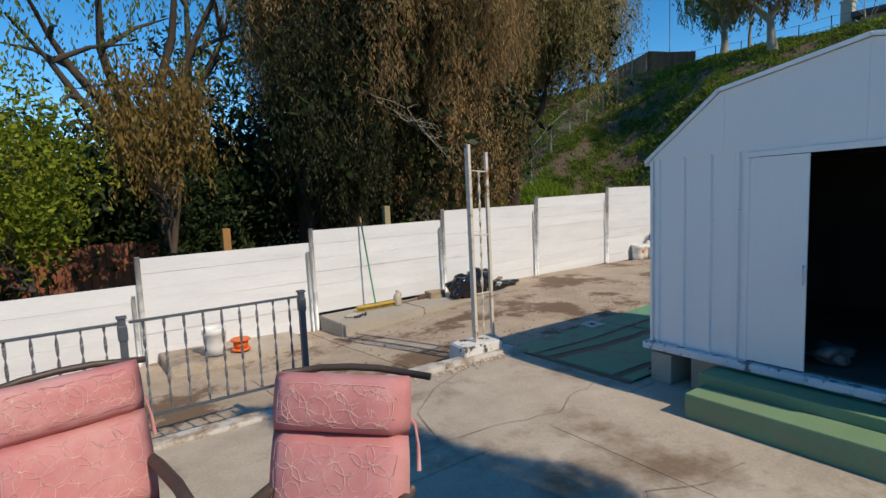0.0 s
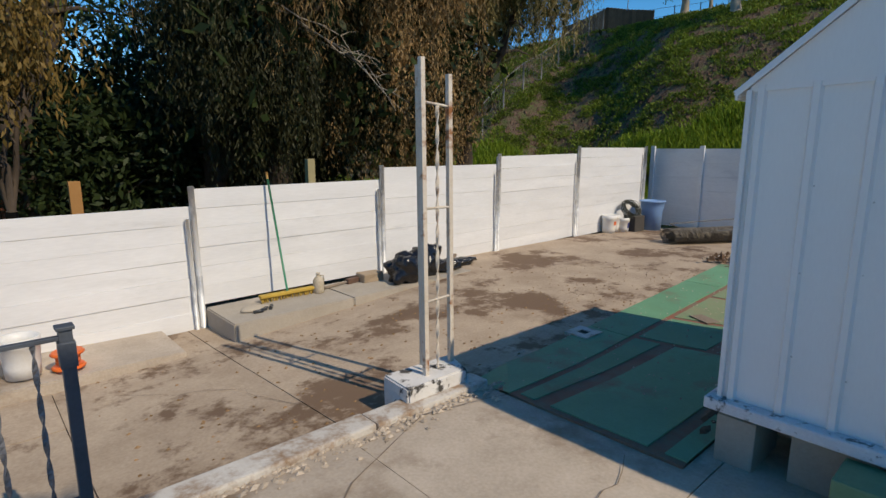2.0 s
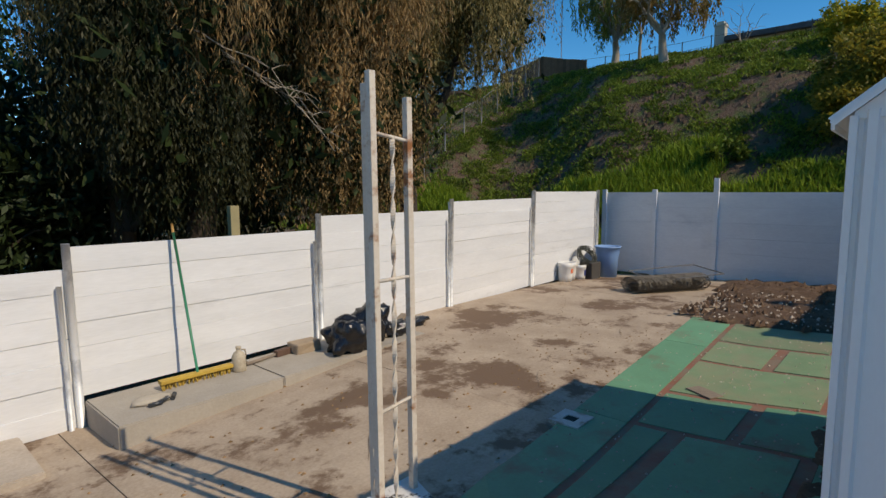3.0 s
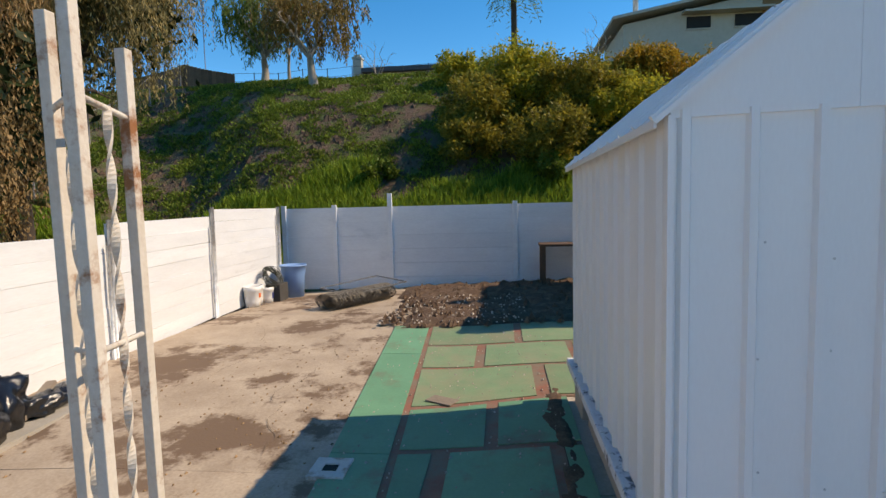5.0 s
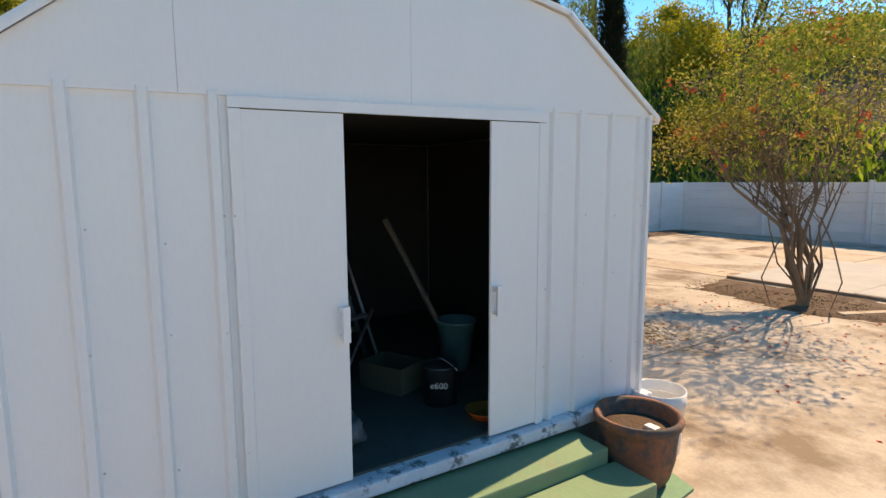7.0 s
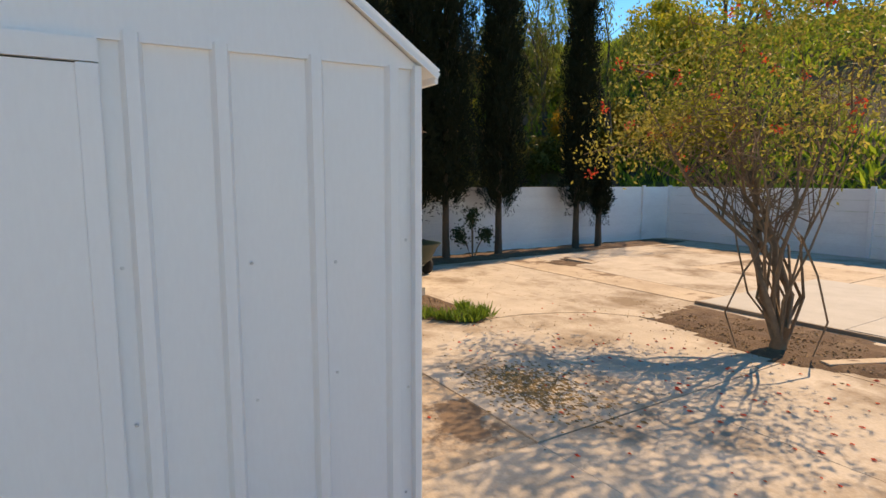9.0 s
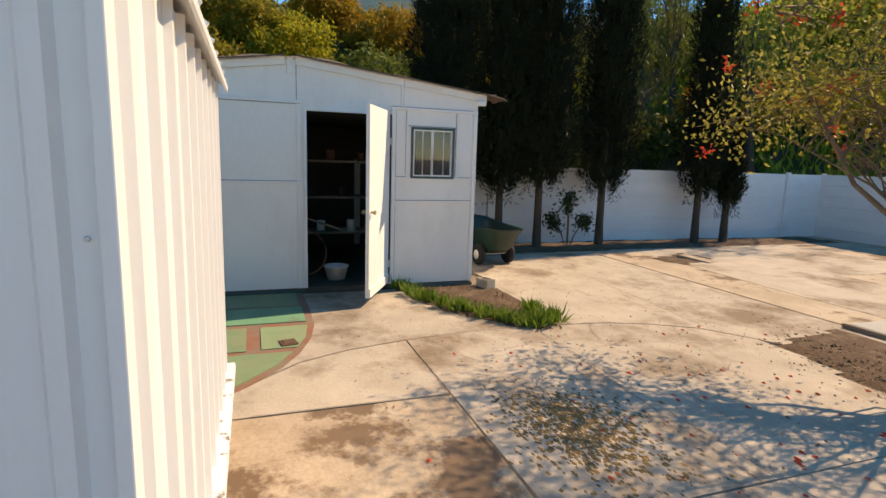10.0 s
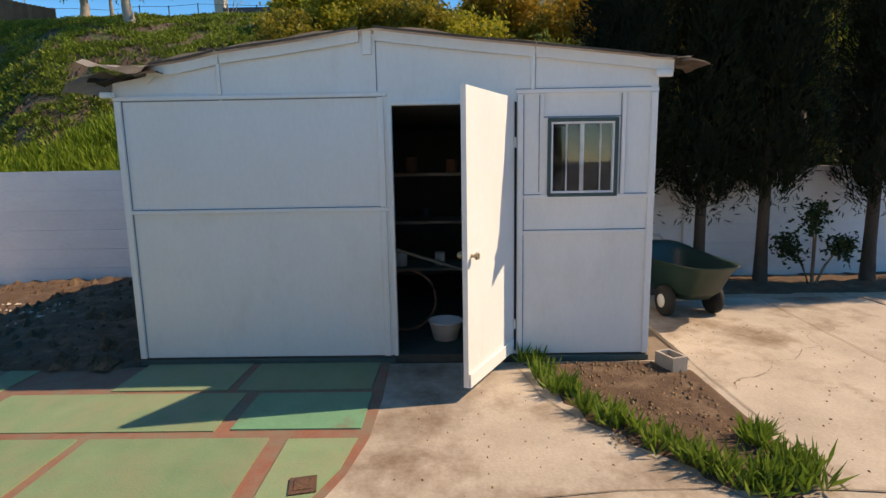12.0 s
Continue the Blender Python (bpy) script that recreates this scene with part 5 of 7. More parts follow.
# torn flap of roofing at the north end
for y0, y1, x0, x1, zc, lift, paint, nm, lab in (
        (0.98, 1.50, HX - 0.20, HX + 0.55, 2.405, 0.05, M_roof, "roof_flap", "torn pale flap of roofing"),
        (1.36, 1.66, HX - 0.17, HX + 0.35, 2.37, -0.13, M_roof, "roof_flap", "torn pale flap of roofing"),
        (0.92, 1.46, HX - 0.15, HX + 0.10, 2.36, -0.06, M_felt, "felt_scrap", "frayed dark roofing felt"),
        (HY0 - 0.34, HY0 - 0.10, HX - 0.14, HX + 0.3, hut_roof(HY0) + 0.0, -0.07, M_felt, "felt_scrap", "frayed dark roofing felt")):
    bm = bmesh.new()
    nu_, nv_ = 12, 6
    g = []
    for a in range(nu_ + 1):
        row = []
        for b in range(nv_ + 1):
            u, v = a / nu_, b / nv_
            far = u if y0 > 0 else 1 - u
            x = x0 + (x1 - x0) * v + 0.05 * noise.noise(Vector((u * 4, v * 2, zc * 9)))
            z = zc + lift * far * far + 0.035 * noise.noise(Vector((u * 3, v * 3, y0 * 5))) - (0.03 if v == 0 else 0)
            row.append(bm.verts.new((x, y0 + (y1 - y0) * u + 0.03 * noise.noise(Vector((v * 6, u, 3.3))), z)))
        g.append(row)
    for a in range(nu_):
        for b in range(nv_):
            bm.faces.new((g[a][b], g[a + 1][b], g[a + 1][b + 1], g[a][b + 1]))
    bmesh.ops.solidify(bm, geom=list(bm.faces), thickness=0.008)
    hut_part(nm, bm, paint, lab)
bm = bmesh.new()
box(bm, HX - 0.06, HX - 0.018, HY1 - 0.03, HY1 + 0.08, 2.18, 2.225, bevel=0.015)
hut_part("eave_end", bm, M_hut)
bm = bmesh.new()
box(bm, HX - 0.06, HX - 0.018, HY0 - 0.09, HY0 + 0.04, 2.26, 2.32, bevel=0.015)
hut_part("eave_end", bm, M_hut)
bm = bmesh.new()
box(bm, HX - 0.03, HX - 0.003, HY0, -1.80, 0.0, 0.045, bevel=0.006)
hut_part("base_board", bm, M_teal, "dark teal base board")
bm = bmesh.new()
box(bm, HX - 0.03, HX - 0.003, -0.80, HY1, 0.0, 0.045, bevel=0.006)
hut_part("base_board", bm, M_teal, "dark teal base board")

# ---- railing with twisted bars on the kerb ----
def twisted(bm, p, z0, z1, r=0.009, turns=5, n=26, ax=1.0):
    """A flat bar twisted about its length."""
    prev = None
    for i in range(n + 1):
        z = z0 + (z1 - z0) * i / n
        a = math.pi * turns * i / n
        u, v = Vector((math.cos(a), math.sin(a), 0)) * r * 1.3, Vector((-math.sin(a), math.cos(a), 0)) * r * 0.45
        ring = [bm.verts.new(Vector((p[0], p[1], z)) + s * u + t * v) for s, t in ((1, 1), (-1, 1), (-1, -1), (1, -1))]
        if prev:
            for k in range(4):
                bm.faces.new((prev[k], prev[(k + 1) % 4], ring[(k + 1) % 4], ring[k]))
        prev = ring


bm = bmesh.new()
twisted(bm, (0, 0), 0, 0.66, r=0.0075)
bar_mesh = mesh_of("baluster", bm, mat("pale_worn_steel", (0.30, 0.30, 0.31), (0.10, 0.10, 0.11), scale=14, rough=0.5, metal=0.4))
for k, (x0, x1) in enumerate(((0.67, 1.86), (-0.55, 0.65), (-1.77, -0.57))):
    rail = empty("railing", pose(x0, 4.30, 0.0), "dark grey steel railing with twisted bars on the kerb", "railing", "kerb railings")
    L = x1 - x0
    for z in (0.29, 0.945):
        bm = bmesh.new()
        box(bm, 0.02, L - 0.02, -0.014, 0.014, z - 0.008, z + 0.008, bevel=0.002)
        part("rail", bm, M_steelgrey, rail)
    for xx in (L,):
        bm = bmesh.new()
        box(bm, xx - 0.022, xx + 0.022, -0.022, 0.022, -0.05, 0.985, bevel=0.004)
        box(bm, xx - 0.03, xx + 0.03, -0.03, 0.03, 0.975, 0.99, bevel=0.004)
        box(bm, xx - 0.028, xx + 0.028, -0.028, 0.028, 0.83, 0.93, bevel=0.006)
        part("post", bm, M_steelgrey, rail)
    for i in range(9):
        piece("baluster", bar_mesh, rail, pose(0.10 + (L - 0.2) * i / 8, 0, 0.285, 0, 0, 20 * i))

# ---- trellis column on its block ----
block = empty("footing_block", pose(3.60, 4.48, 0), "white painted concrete footing block with dark top stains", "block")
bm = bmesh.new()
prism(bm, [(0, 0), (0.52, 0.0), (0.62, 0.28), (0.02, 0.30)], -0.35, 0.125)
bmesh.ops.bevel(bm, geom=list(bm.edges), offset=0.012, segments=2, affect="EDGES")
part("body", bm, mat("chipped_white_block", (0.72, 0.71, 0.69), (0.6, 0.58, 0.55), scale=5, rough=0.85, bump=0.3, c=(0.06, 0.055, 0.05), cscale=5.5, cmin=0.56, cmax=0.6), block)
trellis = empty("trellis_column", pose(3.835, 4.585, 0.12), "rusty white steel trellis column with twisted bars", "trellis")
TP = [(0, 0, 2.05), (0.10, 0.15, 2.03), (0.29, 0.07, 1.98)]
for x, y, h in TP:
    bm = bmesh.new()
    box(bm, -0.017, 0.017, -0.017, 0.017, 0, h, bevel=0.003)
    bmesh.ops.rotate(bm, verts=bm.verts, matrix=Matrix.Rotation(-0.012, 3, "Y"))
    bmesh.ops.translate(bm, verts=bm.verts, vec=(x, y, 0))
    part("upright", bm, M_rust, trellis)
for (a, b) in ((0, 2), (0, 1)):
    for z in (0.51, 1.13, 1.79):
        bm = bmesh.new()
        tube(bm, [(TP[a][0] - 0.012 * z, TP[a][1], z), (TP[b][0] - 0.012 * z, TP[b][1], z - 0.015)], 0.009, 6)
        part("rung", bm, M_rust, trellis)
    bm = bmesh.new()
    twisted(bm, ((TP[a][0] + TP[b][0]) / 2 - 0.01, (TP[a][1] + TP[b][1]) / 2), 0.0, 1.79, r=0.009, turns=11, n=132)
    part("twisted_bar", bm, M_rust, trellis)

# ---- cushioned patio chairs ----
M_pink = mat("faded_pink_cushion_cloth", (0.60, 0.235, 0.225), (0.52, 0.19, 0.19), scale=3, fine=120, rough=0.95, bump=0.12, c=(0.66, 0.37, 0.34), cscale=2.0, cmin=0.45, cmax=0.72, dist=0.004)
M_line = mat("pale_pink_stitching", (0.86, 0.62, 0.52), (0.80, 0.54, 0.46), rough=0.9, bump=0)
M_frame = mat("brown_powder_coated_frame", (0.085, 0.055, 0.042), (0.06, 0.04, 0.03), scale=12, rough=0.5)


def pillow(bm, w, h, t, n=10):
    """A stuffed pad in the x-z plane, thicker in the middle, with pinched seams."""
    m = n
    for s in (-1, 1):
        g = []
        for j in range(m + 1):
            row = []
            for i in range(n + 1):
                u, v = i / n * 2 - 1, j / m * 2 - 1
                k = (max(0.0, 1 - abs(u) ** 4) * max(0.0, 1 - abs(v) ** 3)) ** 0.5
                wv = 0.010 * noise.noise(Vector((u * 3, v * 3, s)))
                row.append(bm.verts.new((u * w / 2 * (1 - 0.03 * abs(v) ** 3), s * t / 2 * k + wv * k, (v + 1) / 2 * h)))
            g.append(row)
        for j in range(m):
            for i in range(n):
                q = (g[j][i], g[j][i + 1], g[j + 1][i + 1], g[j + 1][i])
                f = bm.faces.new(q if s < 0 else q[::-1])
                f.smooth = True
    bmesh.ops.remove_doubles(bm, verts=bm.verts, dist=0.0008)


def petals(bm, w, h, y, rnd):
    """Embroidered petal loops a little proud of the cloth."""
    for a in range(3):
        for b in range(2):
            cx, cz = (a - 1) * w * 0.31 + rnd.uniform(-0.02, 0.02), h * (0.27 + 0.46 * b) + rnd.uniform(-0.015, 0.015)
            for k in range(5):
                t0 = 2 * math.pi * k / 5 + rnd.uniform(-0.2, 0.2)
                R = 0.115
                pts = []
                for i in range(21):
                    f = i / 20 * 2 * math.pi
                    px_, pz_ = R * 0.5 * (1 - math.cos(f)), R * 0.34 * math.sin(f)
                    x_, z_ = cx + px_ * math.cos(t0) - pz_ * math.sin(t0), cz + px_ * math.sin(t0) + pz_ * math.cos(t0)
                    if abs(x_) < w * 0.44 and 0.03 < z_ < h - 0.03:
                        u, v = 2 * x_ / w, 2 * z_ / h - 1
                        pts.append((x_, -y * (max(0.0, 1 - abs(u) ** 4) * max(0.0, 1 - abs(v) ** 3)) ** 0.5 - 0.0015, z_))
                if len(pts) > 3:
                    tube(bm, [(x_, y_ - 0.0002, z_) for x_, y_, z_ in pts], 0.0008, 4, cap=False)


def patio_chair(m, seed):
    rnd = random.Random(seed)
    ch = empty("patio_chair", m, "brown steel patio chair with a faded pink floral cushion", "chair", "patio chairs")
    W = 0.49
    tilt = Matrix.Translation((0, 0.02, 0.42)) @ Matrix.Rotation(radians(-14), 4, "X")
    z = 0.0
    for h in (0.40, 0.222):
        bm = bmesh.new()
        pillow(bm, W + 0.07, h, 0.13)
        bm.transform(tilt @ Matrix.Translation((0, -0.05, z)))
        pad = part("back_cushion", bm, M_pink, ch)
        bm = bmesh.new()
        petals(bm, W + 0.07, h, 0.065, rnd)
        bm.transform(tilt @ Matrix.Translation((0, -0.05, z)))
        tagged(part("embroidery", bm, M_line, pad, "pale flower embroidery"), kind="stuff")
        z += h - 0.006
    bm = bmesh.new()
    pillow(bm, W, 0.5, 0.11)
    bm.transform(Matrix.Translation((0, 0.0, 0.43)) @ Matrix.Rotation(radians(94), 4, "X"))
    part("seat_cushion", bm, M_pink, ch)
    for s in (-1, 1):
        bm = bmesh.new()
        p = [tilt @ Vector((s * (W / 2 - 0.005), 0.02, zz)) for zz in (-0.05, 0.2, 0.42, 0.585)]
        tube(bm, p, 0.016, 8)
        part("back_post", bm, M_frame, ch)
        bm = bmesh.new()
        xx = s * (W / 2 + 0.02)
        tube(bm, [(xx, 0.08, 0.60), (xx, -0.1, 0.615), (xx, -0.32, 0.61), (xx, -0.45, 0.58), (xx, -0.52, 0.52), (xx, -0.53, 0.42), (xx, -0.50, 0.2), (xx, -0.5, 0.02)], [0.024, 0.027, 0.027, 0.026, 0.024, 0.02, 0.018, 0.018], 8)
        part("armrest", bm, M_frame, ch)
        bm = bmesh.new()
        tube(bm, [(xx, 0.06, 0.60), (xx, 0.08, 0.4), (xx, 0.16, 0.02)], 0.017, 8)
        part("rear_leg", bm, M_frame, ch)
        bm = bmesh.new()
        tube(bm, [(xx, -0.53, 0.012), (xx, -0.2, 0.012), (xx, 0.25, 0.012)], 0.016, 8)
        part("base_runner", bm, M_frame, ch)
        bm = bmesh.new()
        tube(bm, [(s * W * 0.5, -0.5, 0.38), (s * W * 0.5, 0.0, 0.36), (s * W * 0.5, 0.08, 0.37)], 0.015, 8)
        part("seat_rail", bm, M_frame, ch)
    bm = bmesh.new()
    p = [tilt @ Vector((x_, 0.045, zz)) for x_, zz in ((-W / 2 - 0.05, 0.60), (-W / 4, 0.628), (0, 0.635), (W / 4, 0.632), (W / 2 + 0.085, 0.605))]
    tube(bm, p, 0.015, 8)
    part("top_bar", bm, M_frame, ch)
    for zz, yy in ((0.40, -0.5), (0.37, 0.07)):
        bm = bmesh.new()
        tube(bm, [(-W / 2 - 0.05, yy, zz - 0.04), (W / 2 + 0.05, yy, zz - 0.04)], 0.014, 8)
        part("cross_bar", bm, M_frame, ch)
    bm = bmesh.new()
    p = [tilt @ Vector(v) for v in ((W / 2 + 0.01, 0.0, 0.46), (W / 2 + 0.045, -0.02, 0.44), (W / 2 + 0.055, -0.02, 0.36), (W / 2 + 0.06, -0.015, 0.27))]
    tube(bm, p, [0.006, 0.007, 0.008, 0.009], 5)
    part("tie_strap", bm, M_pink, ch, "pink cloth tie")
    return ch


patio_chair(pose(1.09, 2.08, 0, 0, 0, -48), 1)
patio_chair(pose(0.33, 2.82, 0, 0, 0, 8), 2)

# ---- pot, bucket and clutter at the shed ----
def bucket(name, m, r, h, label, body, group="", bands=(), handle=True, lid=None):
    th = empty(name, m, label, "bucket", group)
    bm = bmesh.new()
    t = 0.006
    lathe(bm, [(r * 0.86, 0), (r * 0.9, h * 0.3), (r * 0.97, h * 0.78), (r * 1.03, h * 0.80), (r * 1.0, h * 0.84), (r * 1.04, h * 0.87), (r, h * 0.9), (r * 1.02, h), (r * 1.02 - t, h), (r * 0.97 - t, h * 0.8), (r * 0.86 - t, 0.01)], 24)
    part("body", bm, body, th)
    for z0, z1, k in bands:
        bm = bmesh.new()
        n_ = 12
        vs = []
        for i in range(n_ + 1):
            a = math.pi * (0.75 + 0.9 * i / n_)
            for z in (z0, z1):
                rr = r * (0.86 + 0.11 * z / (h * 0.78)) + 0.004
                vs.append(bm.verts.new((rr * math.cos(a), rr * math.sin(a), z)))
        for i in range(n_):
            bm.faces.new((vs[2 * i], vs[2 * i + 2], vs[2 * i + 3], vs[2 * i + 1]))
        part("label_band", bm, k, th)
    if handle:
        bm = bmesh.new()
        tube(bm, [(r * 1.03 * math.cos(a), r * 0.35 * math.sin(a) - r * 0.75 * math.sin(a), h * 0.82 + 0.03 * math.sin(a)) for a in [math.pi * i / 10 for i in range(11)]], 0.003, 5)
        part("wire_handle", bm, M_galv, th)
    return th


M_plastic = mat("white_bucket_plastic", (0.78, 0.77, 0.74), (0.68, 0.66, 0.62), scale=5, rough=0.45, bump=0.03)
M_orange = mat("orange_plastic", (0.80, 0.16, 0.03), (0.7, 0.12, 0.02), scale=6, rough=0.5)
M_navy = mat("navy_label", (0.03, 0.05, 0.2), (0.03, 0.04, 0.16), rough=0.5)
M_bluebin = mat("light_blue_plastic", (0.20, 0.36, 0.62), (0.17, 0.31, 0.55), scale=4, rough=0.5, bump=0.03)
M_terra = mat("weathered_terracotta", (0.30, 0.115, 0.06), (0.20, 0.075, 0.045), scale=4, fine=40, rough=0.85, bump=0.25, c=(0.075, 0.065, 0.06), cscale=5, cmin=0.45, cmax=0.58)
pot = empty("flower_pot", pose(4.24, 0.26, 0), "large weathered terracotta pot holding dry soil", "flower pot")
bm = bmesh.new()
lathe(bm, [(0.145, 0), (0.175, 0.06), (0.198, 0.16), (0.205, 0.27), (0.21, 0.325), (0.225, 0.335), (0.232, 0.36), (0.225, 0.38), (0.205, 0.378), (0.19, 0.34), (0.185, 0.29)], 36)
part("body", bm, M_terra, pot)
bm = bmesh.new()
lathe(bm, [(0.19, 0.27), (0.19, 0.295), (0.12, 0.305), (0.02, 0.30)], 24)
part("soil", bm, M_soil, pot, "dry brown soil")
bm = bmesh.new()
box(bm, -0.10, -0.03, -0.06, -0.01, 0.30, 0.318, bevel=0.004)
tagged(part("plant_tag", bm, M_plastic, pot), "white plastic tag")
bucket("bucket", pose(4.40, -0.13, 0, 0, 0, 30), 0.155, 0.375, "white plastic bucket beside the shed corner", M_plastic)

# inside the shed
M_teal2 = mat("teal_plastic", (0.07, 0.33, 0.29), (0.06, 0.27, 0.24), scale=4, rough=0.5)
M_can = mat("dark_grey_tin", (0.07, 0.075, 0.08), (0.05, 0.055, 0.06), scale=8, rough=0.4, metal=0.5)
M_card = mat("brown_cardboard", (0.15, 0.10, 0.065), (0.11, 0.075, 0.045), scale=5, rough=0.9)
M_alu = mat("dull_aluminium", (0.45, 0.45, 0.44), (0.35, 0.35, 0.34), scale=9, rough=0.45, metal=0.6)
zf = SZ0 + 0.013
tb = empty("tall_bin", pose(5.42, 0.64, zf), "teal plastic bin holding tools", "bin")
bm = bmesh.new()
lathe(bm, [(0.1, 0), (0.13, 0.31), (0.138, 0.315), (0.138, 0.33), (0.125, 0.33), (0.095, 0.01)], 24)
part("body", bm, M_teal2, tb)
stick = empty("timber_stick", pose(5.42, 0.66, zf + 0.1, 0, 0, 0), "grey timber offcut leaning in the bin", "timber")
bm = bmesh.new()
tube(bm, [(0, 0, 0), (0.28, 0.36, 0.9)], 0.022, 4)
part("length", bm, M_wood, stick)
can = empty("paint_can", pose(4.98, 1.04, zf), "dark grey paint can with wire handle", "paint can")
bm = bmesh.new()
lathe(bm, [(0.095, 0), (0.095, 0.205), (0.1, 0.21), (0.1, 0.225), (0.085, 0.225), (0.085, 0.215)], 24)
part("body", bm, M_can, can)
bm = bmesh.new()
tube(bm, [(0.1 * math.cos(a), 0.1 * math.sin(a) * 0.4 - 0.05, 0.2 + 0.05 * math.sin(a)) for a in [math.pi * i / 8 for i in range(9)]], 0.003, 5)
part("wire_handle", bm, M_galv, can)
txt = bpy.data.curves.new("label_text", "FONT")
txt.body, txt.size, txt.extrude, txt.align_x = "e600", 0.05, 0.001, "CENTER"
to = new("label_text", txt)
to.data.materials.append(M_plastic)
to.parent = can
to.matrix_basis = pose(-0.078, 0.058, 0.11, 90, 0, -127)
tray = empty("paint_tray", pose(4.68, 0.95, zf), "orange plastic tray on the shed floor", "tray")
bm = bmesh.new()
lathe(bm, [(0.07, 0), (0.10, 0.04), (0.105, 0.045), (0.095, 0.045), (0.065, 0.01)], 20)
part("body", bm, M_orange, tray)
carton = empty("cardboard_box", pose(5.35, 1.16, zf, 0, 0, 25), "open brown cardboard box", "box")
bm = bmesh.new()
for b_ in ((-0.16, 0.16, -0.12, -0.115, 0, 0.16), (-0.16, 0.16, 0.115, 0.12, 0, 0.16), (-0.16, -0.155, -0.115, 0.115, 0, 0.16), (0.155, 0.16, -0.115, 0.115, 0, 0.16), (-0.155, 0.155, -0.115, 0.115, 0, 0.006)):
    box(bm, *b_)
part("carton", bm, M_card, carton)
step_lad = empty("step_ladder", pose(5.95, 1.25, zf, 0, 0, -78), "dull aluminium step ladder leaning inside the shed", "ladder")
for s in (-0.2, 0.2):
    bm = bmesh.new()
    tube(bm, [(s, 0, 0), (s * 0.8, 0.42, 0.95)], 0.02, 4)
    part("rail", bm, M_alu, step_lad)
for i in range(4):
    bm = bmesh.new()
    z = 0.18 + 0.22 * i
    box(bm, -0.19, 0.19, z * 0.442 - 0.035, z * 0.442 + 0.035, z - 0.01, z + 0.01, bevel=0.003)
    part("tread", bm, M_alu, step_lad)
folded = empty("folding_chair", pose(5.55, 1.32, zf, 0, 0, -70), "dull grey folding chair frame in the shed", "chair")
for s in (-0.2, 0.2):
    bm = bmesh.new()
    tube(bm, [(s, -0.05, 0), (s, 0.3, 0.78)], 0.011, 6)
    part("back_leg", bm, M_alu, folded)
    bm = bmesh.new()
    tube(bm, [(s * 0.9, 0.25, 0), (s * 0.9, 0.02, 0.42)], 0.011, 6)
    part("front_leg", bm, M_alu, folded)
bm = bmesh.new()
box(bm, -0.2, 0.2, -0.03, 0.03, 0.36, 0.38, bevel=0.004)
bmesh.ops.translate(bm, verts=bm.verts, vec=(0, 0.1, 0))
part("seat", bm, M_alu, folded)
bm = bmesh.new()
box(bm, -0.2, 0.2, 0.27, 0.29, 0.64, 0.76, bevel=0.004)
part("backrest", bm, M_alu, folded)
bagw = empty("plastic_sack", pose(4.8, 1.72, zf), "crumpled grey plastic sack on the shed floor", "sack")
bm = bmesh.new()
blob(bm, (0, 0, 0.07), 0.12, 3, 3, 0.7, (1.1, 1, 0.6))
part("body", bm, mat("grey_sack", (0.13, 0.135, 0.145), (0.08, 0.085, 0.09), scale=9, rough=0.35), bagw)

# ---- things along the north fence ----
def zl(x, y):
    return yard(x, y)


PT = -0.075
broom = empty("push_broom", pose(4.33, 7.66, PT), "green-handled push broom with yellow head leaning on the fence", "broom")
bm = bmesh.new()
tube(bm, [(0, -0.02, 0.09), (-0.06, 0.20, 1.36)], 0.013, 8)
part("handle", bm, mat("green_handle", (0.02, 0.24, 0.13), (0.02, 0.2, 0.1), scale=9, rough=0.4), broom)
bm = bmesh.new()
tube(bm, [(-0.06, 0.20, 1.36), (-0.064, 0.215, 1.44)], 0.013, 8)
part("handle_tip", bm, mat("bare_wood_tip", (0.5, 0.28, 0.08), (0.4, 0.22, 0.07), rough=0.7), broom)
bm = bmesh.new()
box(bm, -0.33, 0.33, -0.055, 0.02, 0.055, 0.09, bevel=0.008)
part("head", bm, mat("yellow_wood", (0.55, 0.36, 0.06), (0.45, 0.28, 0.05), scale=6, rough=0.7), broom)
bm = bmesh.new()
for i in range(60):
    x = -0.32 + 0.64 * i / 59
    tube(bm, [(x, -0.02, 0.058), (x + rs.uniform(-0.015, 0.015), -0.02 + rs.uniform(-0.035, 0.035), 0.0)], [0.011, 0.006], 4)
tagged(part("bristles", bm, mat("mustard_bristles", (0.42, 0.27, 0.05), (0.3, 0.2, 0.04), rough=0.9), broom), "mustard bristles", kind="stuff")
jug = empty("plastic_jug", pose(4.72, 7.62, PT), "dirty beige plastic jug with handle", "jug")
bm = bmesh.new()
lathe(bm, [(0.06, 0), (0.066, 0.02), (0.066, 0.14), (0.05, 0.18), (0.022, 0.205), (0.022, 0.225), (0.026, 0.228), (0.026, 0.245), (0.01, 0.247)], 20)
part("body", bm, mat("dirty_beige_plastic", (0.55, 0.48, 0.36), (0.35, 0.28, 0.2), scale=12, rough=0.6), jug)
bm = bmesh.new()
tube(bm, [(0.03, 0, 0.21), (0.068, 0, 0.2), (0.075, 0, 0.15), (0.06, 0, 0.12)], 0.008, 6)
part("handle", bm, mat("beige_handle", (0.5, 0.44, 0.33), (0.36, 0.3, 0.22), rough=0.6), jug)
axe = empty("hammer", pose(5.05, 7.72, PT + 0.025, 0, 0, 8), "old hammer with a pale wooden handle", "hammer")
bm = bmesh.new()
tube(bm, [(-0.22, 0, 0), (0.15, 0, 0.01)], [0.02, 0.016], 8)
